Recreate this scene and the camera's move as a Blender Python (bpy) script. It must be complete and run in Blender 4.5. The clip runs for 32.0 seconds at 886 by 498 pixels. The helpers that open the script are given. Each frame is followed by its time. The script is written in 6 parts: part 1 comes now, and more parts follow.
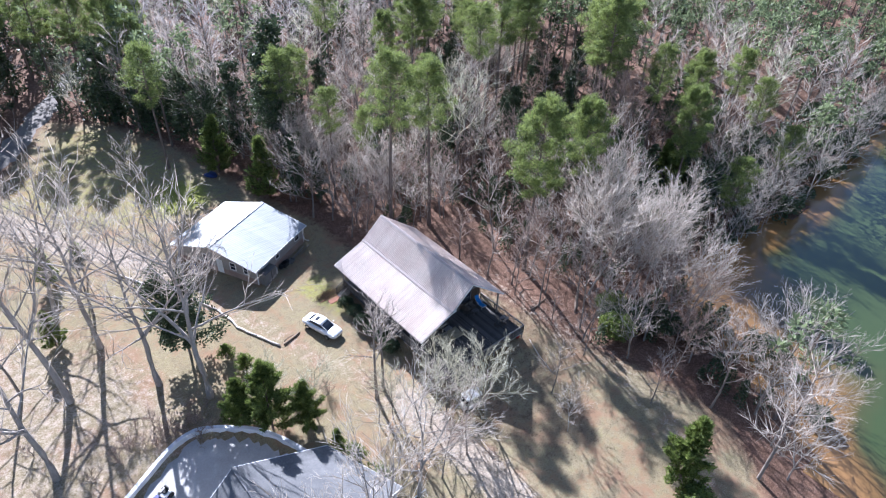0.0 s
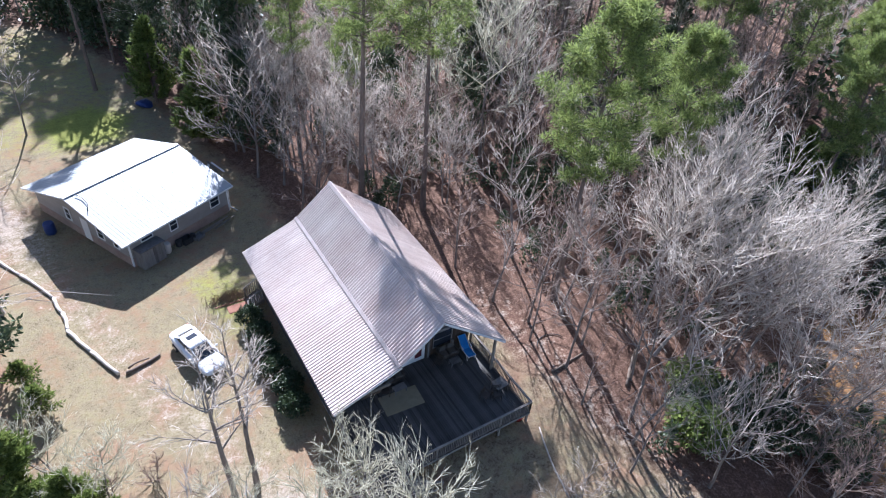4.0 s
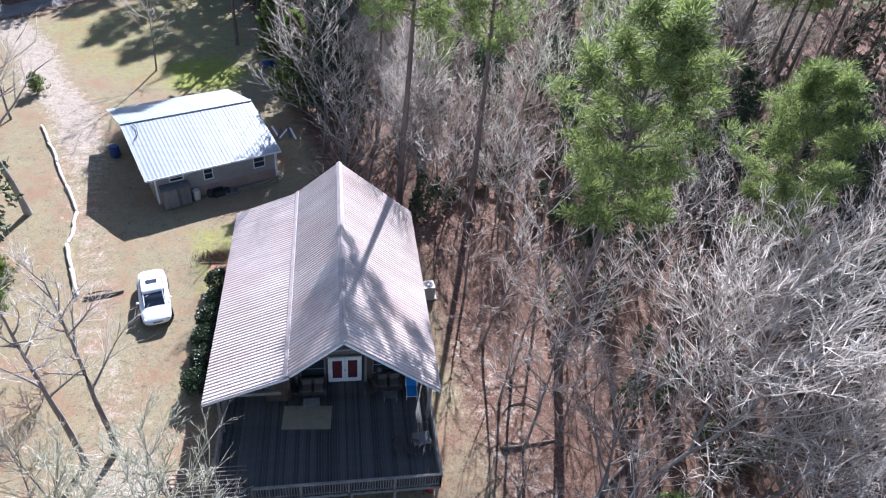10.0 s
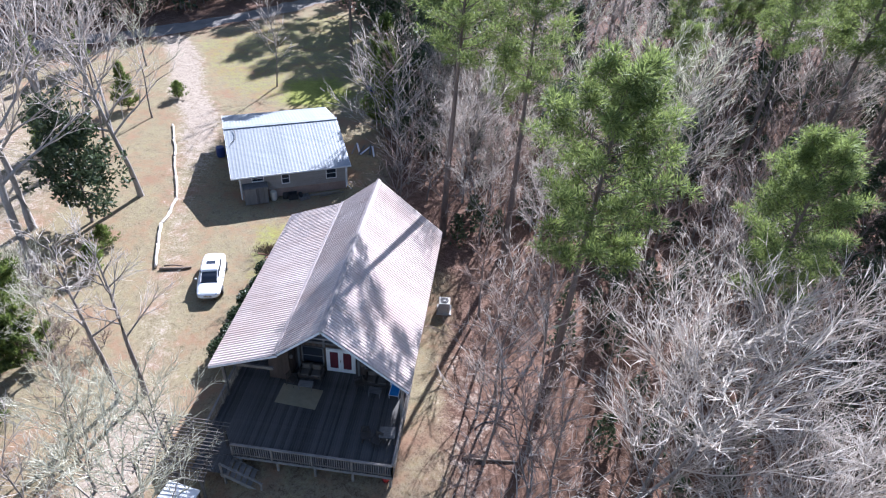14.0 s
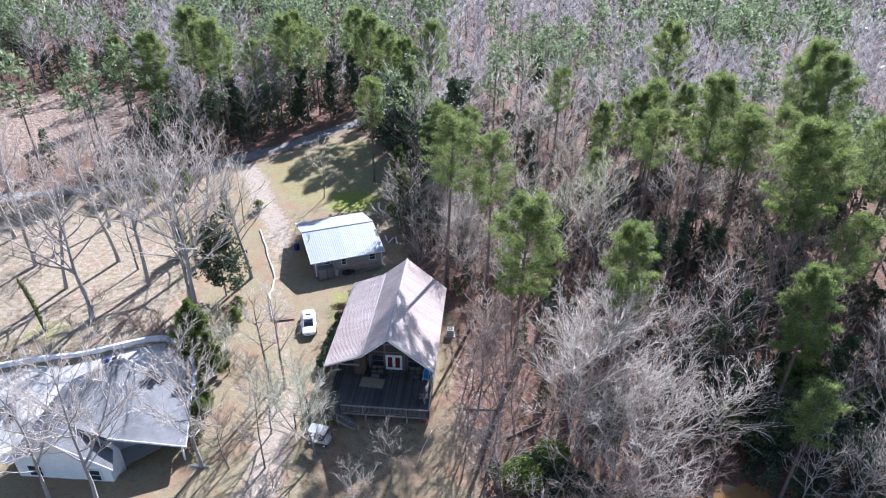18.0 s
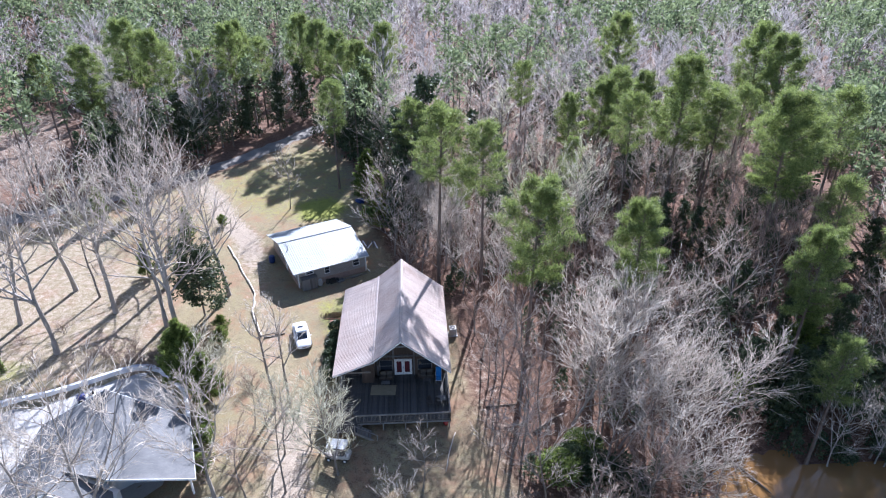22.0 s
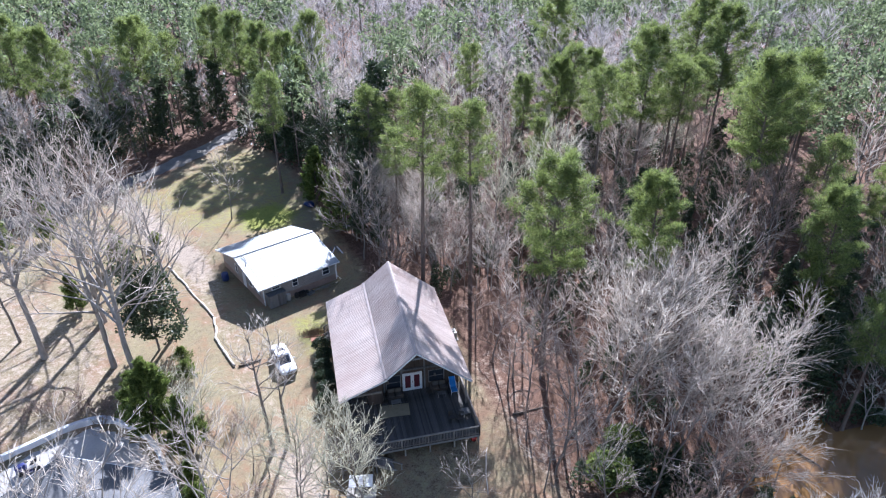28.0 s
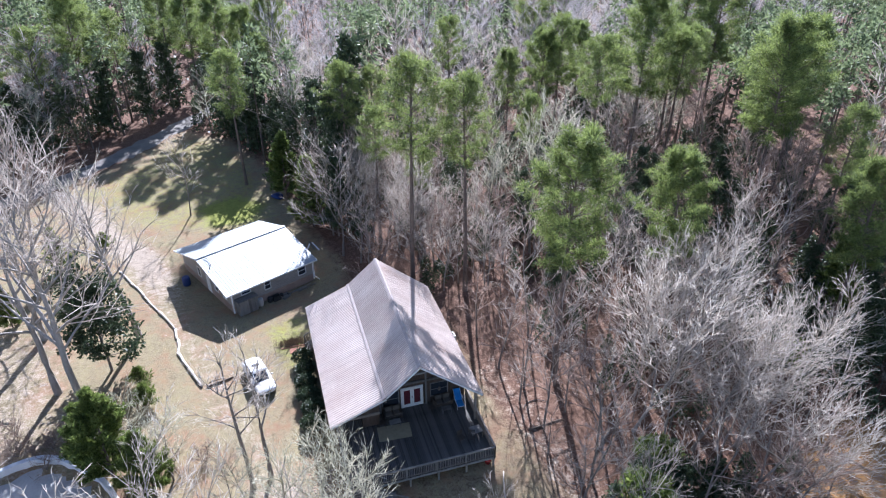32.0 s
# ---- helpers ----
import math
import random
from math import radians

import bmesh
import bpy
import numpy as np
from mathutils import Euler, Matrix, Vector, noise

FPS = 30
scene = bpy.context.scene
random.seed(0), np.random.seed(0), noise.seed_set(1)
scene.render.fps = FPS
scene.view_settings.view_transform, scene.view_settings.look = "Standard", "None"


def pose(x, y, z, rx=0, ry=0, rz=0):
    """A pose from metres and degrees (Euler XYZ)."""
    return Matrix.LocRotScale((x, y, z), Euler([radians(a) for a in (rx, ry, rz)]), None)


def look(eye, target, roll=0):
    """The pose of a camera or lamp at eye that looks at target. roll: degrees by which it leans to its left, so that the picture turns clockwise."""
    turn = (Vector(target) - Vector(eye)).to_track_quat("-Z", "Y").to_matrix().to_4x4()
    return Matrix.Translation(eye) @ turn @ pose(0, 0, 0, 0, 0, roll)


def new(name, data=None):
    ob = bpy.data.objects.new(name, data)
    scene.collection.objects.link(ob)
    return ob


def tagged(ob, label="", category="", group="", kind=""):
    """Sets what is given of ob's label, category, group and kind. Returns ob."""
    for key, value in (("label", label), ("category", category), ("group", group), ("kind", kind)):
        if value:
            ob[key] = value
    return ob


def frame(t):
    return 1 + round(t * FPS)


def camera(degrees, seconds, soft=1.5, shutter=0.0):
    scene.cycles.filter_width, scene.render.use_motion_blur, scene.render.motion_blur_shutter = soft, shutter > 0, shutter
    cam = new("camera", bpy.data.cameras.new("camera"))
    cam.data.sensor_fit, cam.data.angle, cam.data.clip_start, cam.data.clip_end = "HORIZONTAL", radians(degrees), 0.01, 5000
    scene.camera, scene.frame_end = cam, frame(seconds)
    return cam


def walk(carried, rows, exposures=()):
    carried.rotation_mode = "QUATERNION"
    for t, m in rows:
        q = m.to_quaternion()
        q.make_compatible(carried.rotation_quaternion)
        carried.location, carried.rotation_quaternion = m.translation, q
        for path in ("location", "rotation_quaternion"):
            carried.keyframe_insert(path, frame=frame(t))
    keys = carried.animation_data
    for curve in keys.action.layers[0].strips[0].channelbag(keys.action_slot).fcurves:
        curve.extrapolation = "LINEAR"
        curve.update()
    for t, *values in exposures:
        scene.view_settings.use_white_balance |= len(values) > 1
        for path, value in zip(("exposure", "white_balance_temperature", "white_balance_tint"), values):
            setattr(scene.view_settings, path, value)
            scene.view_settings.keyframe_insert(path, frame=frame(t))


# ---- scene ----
# camera
cam = camera(70.0, 32.0, soft=1.15)
ROWS = [
    (0.0, pose(-35.93, -35.21, 51.09, 52.30, -1.50, -40.67)),
    (1.0, pose(-30.14, -29.34, 45.90, 51.30, -1.51, -40.34)),
    (2.0, pose(-24.58, -25.61, 41.32, 50.91, -2.25, -38.33)),
    (3.0, pose(-19.09, -23.51, 37.40, 51.11, -2.94, -34.51)),
    (3.5, pose(-16.88, -22.32, 35.69, 51.06, -3.36, -32.89)),
    (5.5, pose(-10.30, -17.73, 30.21, 50.59, -5.59, -26.83)),
    (6.0, pose(-9.18, -18.17, 30.17, 50.47, -5.48, -24.74)),
    (7.5, pose(-5.73, -19.25, 29.88, 50.76, -5.24, -18.44)),
    (9.0, pose(-2.39, -20.41, 30.02, 51.18, -5.13, -12.11)),
    (11.0, pose(2.28, -21.03, 30.46, 51.43, -4.82, -3.69)),
    (12.0, pose(4.83, -20.91, 30.46, 51.58, -4.61, 0.96)),
    (13.0, pose(6.43, -20.76, 30.45, 51.84, -4.45, 4.25)),
    (14.0, pose(8.11, -23.98, 32.59, 52.75, -3.37, 6.72)),
    (14.5, pose(9.49, -28.70, 35.73, 53.96, -2.49, 7.71)),
    (16.5, pose(13.77, -50.94, 49.53, 58.54, -0.95, 8.65)),
    (17.0, pose(12.54, -51.54, 49.76, 58.99, -0.87, 7.46)),
    (20.0, pose(5.75, -50.98, 47.81, 60.12, -0.38, 1.11)),
    (22.0, pose(1.72, -50.26, 46.18, 60.85, 0.23, -3.02)),
    (24.0, pose(-1.96, -48.56, 44.56, 61.42, 0.24, -6.57)),
    (25.5, pose(-4.64, -46.85, 43.51, 61.56, 0.20, -9.39)),
    (28.0, pose(-7.39, -42.76, 42.10, 60.95, 0.54, -13.23)),
    (30.0, pose(-8.94, -39.29, 40.60, 60.60, 0.19, -15.73)),
    (32.0, pose(-8.69, -34.93, 38.73, 59.81, 0.49, -17.08)),
]

walk(cam, ROWS)

# world and sun
SUN_DIR = Vector((0.22, 0.81, 0.54)).normalized()
world = bpy.data.worlds.new("world")
scene.world = world
world.use_nodes = True
wn = world.node_tree
sky = wn.nodes.new("ShaderNodeTexSky")
sky.sky_type = "NISHITA"
sky.sun_disc = False
sky.sun_elevation = math.asin(SUN_DIR.z)
sky.sun_rotation = math.atan2(SUN_DIR.x, SUN_DIR.y)
sky.air_density, sky.dust_density, sky.ozone_density = 1.0, 0.6, 1.2
wn.nodes["Background"].inputs["Strength"].default_value = 0.065
wn.links.new(sky.outputs[0], wn.nodes["Background"].inputs["Color"])
sun_data = bpy.data.lights.new("sun", "SUN")
sun_data.energy, sun_data.angle, sun_data.color = 5.0, radians(0.53), (1.0, 0.98, 0.965)
sun = new("sun", sun_data)
sun.matrix_world = look((0, 120, 90), Vector((0, 120, 90)) - SUN_DIR * 50)
scene.view_settings.exposure = 1.69
scene.view_settings.use_white_balance = True
scene.view_settings.white_balance_temperature = 5560
scene.view_settings.white_balance_tint = 17.0


# ---- materials ----
def material(name, rough=0.8, metal=0.0, spec=0.3):
    m = bpy.data.materials.new(name)
    m.use_nodes = True
    b = m.node_tree.nodes["Principled BSDF"]
    b.inputs["Roughness"].default_value = rough
    b.inputs["Metallic"].default_value = metal
    b.inputs["Specular IOR Level"].default_value = spec
    return m, m.node_tree, b


def link(nt, a, b):
    nt.links.new(a, b)


def noise_node(nt, scale, detail=4.0, rough=0.6, coord=None, stretch=None):
    n = nt.nodes.new("ShaderNodeTexNoise")
    n.inputs["Scale"].default_value = scale
    n.inputs["Detail"].default_value = detail
    n.inputs["Roughness"].default_value = rough
    src = coord
    if src is None:
        src = nt.nodes.new("ShaderNodeNewGeometry").outputs["Position"]
    if stretch:
        mp = nt.nodes.new("ShaderNodeMapping")
        mp.inputs["Scale"].default_value = stretch
        link(nt, src, mp.inputs["Vector"])
        src = mp.outputs["Vector"]
    link(nt, src, n.inputs["Vector"])
    return n.outputs["Fac"]


def ramp(nt, fac, stops):
    r = nt.nodes.new("ShaderNodeValToRGB")
    e = r.color_ramp.elements
    while len(e) < len(stops):
        e.new(0.5)
    for el, (p, c) in zip(e, stops):
        el.position, el.color = p, (*c, 1)
    link(nt, fac, r.inputs["Fac"])
    return r.outputs["Color"]


def mixc(nt, fac, a, b, kind="MIX"):
    m = nt.nodes.new("ShaderNodeMix")
    m.data_type, m.blend_type = "RGBA", kind
    for sock, v in ((m.inputs["Factor"], fac), (m.inputs["A"], a), (m.inputs["B"], b)):
        if isinstance(v, (int, float)):
            sock.default_value = v
        elif isinstance(v, tuple):
            sock.default_value = (*v, 1)
        else:
            link(nt, v, sock)
    return m.outputs["Result"]


def mathn(nt, op, a, b=0.0, clamp=False):
    m = nt.nodes.new("ShaderNodeMath")
    m.operation, m.use_clamp = op, clamp
    for sock, v in zip(m.inputs, (a, b)):
        if isinstance(v, (int, float)):
            sock.default_value = v
        else:
            link(nt, v, sock)
    return m.outputs[0]


def bump(nt, bsdf, height, strength=0.4, dist=0.02):
    b = nt.nodes.new("ShaderNodeBump")
    b.inputs["Strength"].default_value = strength
    b.inputs["Distance"].default_value = dist
    link(nt, height, b.inputs["Height"])
    link(nt, b.outputs["Normal"], bsdf.inputs["Normal"])


def rand_out(nt, island=False):
    if island:
        return nt.nodes.new("ShaderNodeNewGeometry").outputs["Random Per Island"]
    return nt.nodes.new("ShaderNodeObjectInfo").outputs["Random"]


def simple(name, dark, light, scale=3.0, rough=0.8, metal=0.0, spec=0.3, fine=None, bumps=0.3, stretch=None, vary=0.0, island=False):
    """Two-scale noise colour between dark and light, with relief and optional piece-by-piece variation."""
    m, nt, b = material(name, rough, metal, spec)
    co = nt.nodes.new("ShaderNodeTexCoord").outputs["Object"]
    big = noise_node(nt, scale, 5, 0.65, co, stretch)
    small = noise_node(nt, fine or scale * 9, 4, 0.7, co, stretch)
    f = mathn(nt, "ADD", mathn(nt, "MULTIPLY", big, 0.62), mathn(nt, "MULTIPLY", small, 0.38))
    if vary:
        f = mathn(nt, "ADD", f, mathn(nt, "MULTIPLY", mathn(nt, "SUBTRACT", rand_out(nt, island), 0.5), vary))
    link(nt, ramp(nt, f, [(0.3, dark), (0.7, light)]), b.inputs["Base Color"])
    if bumps:
        bump(nt, b, small, bumps, 0.02)
    return m


def foliage(name, dark, light, rough=0.55, trans=0.25, spec=0.3):
    """Leaves and needles: colour by clump and by leaf, some light through them."""
    m, nt, b = material(name, rough, 0.0, spec)
    f = mathn(nt, "ADD", mathn(nt, "MULTIPLY", noise_node(nt, 0.5, 3), 0.5), mathn(nt, "MULTIPLY", rand_out(nt, True), 0.5))
    col = ramp(nt, f, [(0.2, dark), (0.8, light)])
    link(nt, col, b.inputs["Base Color"])
    t = nt.nodes.new("ShaderNodeBsdfTranslucent")
    link(nt, col, t.inputs["Color"])
    mx = nt.nodes.new("ShaderNodeMixShader")
    mx.inputs[0].default_value = trans
    link(nt, b.outputs[0], mx.inputs[1])
    link(nt, t.outputs[0], mx.inputs[2])
    link(nt, mx.outputs[0], nt.nodes["Material Output"].inputs["Surface"])
    return m


def twigs(name, dark, light, trans=0.4):
    """Thin bark: colour by clump and by twig; round thin stems pass light on to their far side."""
    m, nt, b = material(name, 0.7, 0.0, 0.4)
    f = mathn(nt, "ADD", mathn(nt, "MULTIPLY", noise_node(nt, 0.35, 3), 0.55), mathn(nt, "MULTIPLY", rand_out(nt, True), 0.45))
    col = ramp(nt, f, [(0.25, dark), (0.75, light)])
    link(nt, col, b.inputs["Base Color"])
    t = nt.nodes.new("ShaderNodeBsdfTranslucent")
    link(nt, col, t.inputs["Color"])
    mx = nt.nodes.new("ShaderNodeMixShader")
    mx.inputs[0].default_value = trans
    link(nt, b.outputs[0], mx.inputs[1])
    link(nt, t.outputs[0], mx.inputs[2])
    link(nt, mx.outputs[0], nt.nodes["Material Output"].inputs["Surface"])
    return m


GRAY_BARK = simple("bark_light_gray", (0.165, 0.145, 0.125), (0.43, 0.39, 0.35), 1.2, 0.85, fine=9, stretch=(1, 1, 0.3), bumps=0.6)
BARK = simple("bark_gray", (0.095, 0.078, 0.065), (0.31, 0.27, 0.235), 1.5, 0.85, fine=14, stretch=(1, 1, 0.25), bumps=0.6)
PALE = twigs("bark_pale", (0.33, 0.285, 0.235), (0.73, 0.66, 0.58), 0.42)
# twig colour for the far woods, with aerial haze mixed in as gray
TWIG_HAZED = twigs("twig_hazed", (0.235, 0.21, 0.20), (0.56, 0.515, 0.495))
TWIG = twigs("twig_gray", (0.24, 0.20, 0.165), (0.66, 0.585, 0.51))
TWIG_RED = twigs("twig_brown", (0.15, 0.10, 0.078), (0.44, 0.34, 0.28))
TWIG_BUD = twigs("twig_budding", (0.30, 0.285, 0.20), (0.66, 0.63, 0.49))
PINE_BARK = simple("pine_bark", (0.075, 0.055, 0.045), (0.24, 0.185, 0.15), 2.0, 0.92, fine=10, stretch=(1, 1, 0.3), bumps=0.7)
NEEDLE = foliage("pine_needles", (0.048, 0.07, 0.025), (0.32, 0.385, 0.115), 0.55, 0.52)
# far pines: needle colour flattened and grayed to paint distance haze
NEEDLE_HAZED = foliage("pine_needles_hazed", (0.075, 0.10, 0.05), (0.27, 0.325, 0.165), 0.6, 0.45)
CEDAR = foliage("cedar_sprays", (0.05, 0.078, 0.018), (0.26, 0.32, 0.085), 0.6, 0.45)
GLOSSY = foliage("glossy_leaves", (0.024, 0.040, 0.019), (0.10, 0.13, 0.064), 0.5, 0.25, 0.25)
HEDGE = foliage("hedge_leaves", (0.02, 0.035, 0.015), (0.055, 0.08, 0.035), 0.45, 0.15)


# ---- mesh helpers ----
def part(name, bm, mat, parent=None, label=""):
    """Links a bmesh as one mesh object, under a thing or a part if one is given."""
    me = bpy.data.meshes.new(name)
    bm.to_mesh(me)
    bm.free()
    for m in mat if isinstance(mat, (list, tuple)) else (mat,):
        me.materials.append(m)
    ob = new(name, me)
    if parent is not None:
        ob.parent = parent
    if label:
        tagged(ob, label)
    return ob


def shared(name, me, parent, m):
    ob = new(name, me)
    ob.parent = parent
    ob.matrix_basis = m
    return ob


def empty(name, m=None):
    ob = new(name)
    ob.empty_display_size = 0.3
    if m is not None:
        ob.matrix_basis = m
    return ob


def box(bm, x0, x1, y0, y1, z0, z1, bevel=0.0, m=None):
    r = bmesh.ops.create_cube(bm, size=1.0)
    vs = r["verts"]
    for v in vs:
        v.co = Vector((x0 + (v.co.x + 0.5) * (x1 - x0), y0 + (v.co.y + 0.5) * (y1 - y0), z0 + (v.co.z + 0.5) * (z1 - z0)))
    if bevel:
        es = {e for v in vs for e in v.link_edges}
        r = bmesh.ops.bevel(bm, geom=list(es), offset=bevel, segments=1, affect="EDGES")
        vs = list({v for f in r["faces"] for v in f.verts} | {v for v in vs if v.is_valid})
    if m is not None:
        for v in vs:
            v.co = m @ v.co
    return bm


def bx(x0, x1, y0, y1, z0, z1, bevel=0.0, m=None):
    return box(bmesh.new(), x0, x1, y0, y1, z0, z1, bevel, m)


def beam(bm, a, b, w, h, bevel=0.006):
    """A squared timber from a to b."""
    a, b = Vector(a), Vector(b)
    d = b - a
    m = Matrix.Translation(a) @ d.to_track_quat("X", "Z").to_matrix().to_4x4()
    return box(bm, 0, d.length, -w / 2, w / 2, -h / 2, h / 2, bevel, m)


def bar(a, b, w, h, bevel=0.006):
    return beam(bmesh.new(), a, b, w, h, bevel)


def rod(bm, pts, radii, n=8, caps=True):
    """A round tapered rod along points."""
    rings = []
    for i, p in enumerate(pts):
        p = Vector(p)
        d = (Vector(pts[min(i + 1, len(pts) - 1)]) - Vector(pts[max(i - 1, 0)])).normalized()
        q = d.to_track_quat("Z", "X")
        r = radii[i] if isinstance(radii, (list, tuple)) else radii
        rings.append([bm.verts.new(p + q @ Vector((math.cos(k * math.tau / n) * r, math.sin(k * math.tau / n) * r, 0))) for k in range(n)])
    for a, b in zip(rings, rings[1:]):
        for k in range(n):
            f = bm.faces.new((a[k], a[(k + 1) % n], b[(k + 1) % n], b[k]))
            f.smooth = True
    if caps:
        bm.faces.new(rings[0][::-1])
        bm.faces.new(rings[-1])
    return bm


def smooth01(a, b, x):
    t = np.clip((x - a) / (b - a), 0, 1)
    return t * t * (3 - 2 * t)


# ---- the lie of the land ----
YARD = [(-47, 0.1), (-42, 2.3), (-38.1, 3.2), (-34.9, 4.9), (-31.4, 6.9), (-29.6, 7.4), (-28.1, 7.2), (-25.8, 5.4), (-24.0, 3.6), (-22.6, 0.9), (-21.7, -2.0), (-21.5, -9), (-24, -12.5), (-46, -12.5)]


def inside(x, y, poly):
    x, y = np.asarray(x, float), np.asarray(y, float)
    r = np.zeros(x.shape, bool)
    for (x0, y0), (x1, y1) in zip(poly, poly[1:] + poly[:1]):
        r ^= ((y0 > y) != (y1 > y)) & (x < (x1 - x0) * (y - y0) / (y1 - y0 + 1e-12) + x0)
    return r


def path_distance(x, y, pts):
    best = np.full(np.shape(x), 1e9)
    for (x0, y0), (x1, y1) in zip(pts, pts[1:]):
        dx, dy = x1 - x0, y1 - y0
        t = np.clip(((x - x0) * dx + (y - y0) * dy) / (dx * dx + dy * dy), 0, 1)
        best = np.minimum(best, np.hypot(x - x0 - t * dx, y - y0 - t * dy))
    return best


def edge_soft(x, y, poly, w):
    d = path_distance(x, y, poly + poly[:1])
    return smooth01(-w, w, np.where(inside(x, y, poly), d, -d))


SHORE = np.array([(-60, -260), (-34, -120), (-8, -72), (6, -52), (15, -40), (21.5, -31), (26, -24), (28.5, -17), (31, -11.5), (36, -8.8), (46, -10.5),
                  (60, -12.5), (78, -10), (110, -6), (170, -14), (330, -60), (330, -260)], float)


def shore_distance(x, y):
    """Signed distance to the shoreline, positive on land."""
    x, y = np.asarray(x, float), np.asarray(y, float)
    best = np.full(x.shape, 1e9)
    inside = np.zeros(x.shape, bool)
    for (x0, y0), (x1, y1) in zip(SHORE, np.roll(SHORE, -1, 0)):
        dx, dy = x1 - x0, y1 - y0
        t = np.clip(((x - x0) * dx + (y - y0) * dy) / (dx * dx + dy * dy), 0, 1)
        best = np.minimum(best, np.hypot(x - x0 - t * dx, y - y0 - t * dy))
        cross = ((y0 > y) != (y1 > y)) & (x < (x1 - x0) * (y - y0) / (y1 - y0 + 1e-12) + x0)
        inside ^= cross
    return np.where(inside, -best, best)


def land(x, y):
    """Height of the ground."""
    x, y = np.asarray(x, float), np.asarray(y, float)
    d = shore_distance(x, y)
    h = np.where(d > 0, -3.0 + 3.0 * smooth01(0, 25, d), -3.0 + np.maximum(d * 0.16, -2.2))
    h = h - 0.9 * smooth01(-0.5, -10, y) * smooth01(-11, -3, x) * smooth01(0, 12, d)
    h = h - 0.75 * edge_soft(x, y, YARD, 0.5)
    h = h + 0.05 * np.sin(x * 0.31 + 1.3) * np.sin(y * 0.27) * smooth01(2, 10, d)
    far = smooth01(90, 260, np.hypot(x, y - 20))
    return h + far * 2.5 * np.sin(x * 0.011 + 0.6) * np.cos(y * 0.013)


def gz(x, y):
    return float(land(np.array([x]), np.array([y]))[0])


ROAD = [(-150, 20), (-100, 34), (-69, 44), (-56, 51.5), (-44, 60.5), (-36.5, 67.5), (-30.5, 75), (-22, 87.5), (-10, 106), (12, 132)]
TRACK = [(-38, 60), (-33, 53), (-29, 44), (-24.5, 38), (-22, 31), (-20, 24), (-17, 16), (-15, 8), (-12, 2), (-10.5, -5), (-10, -14), (-11, -24)]
LAWN = [(-36, 60), (-29, 69), (-21, 80), (-14, 76), (-10, 64), (-8, 51), (-7, 43), (-15, 41), (-24, 44), (-30, 50)]
CLEAR = [(-80, -40), (-84, 30), (-72, 40), (-60, 46), (-46, 54), (-38, 62), (-31, 70), (-22, 84), (-14, 77), (-9, 64), (-6, 52), (-5, 42), (-2, 31), (-1, 20), (6.5, 15), (7, 4),
         (9, -6), (13, -14), (15, -24), (4, -38), (-20, -46)]


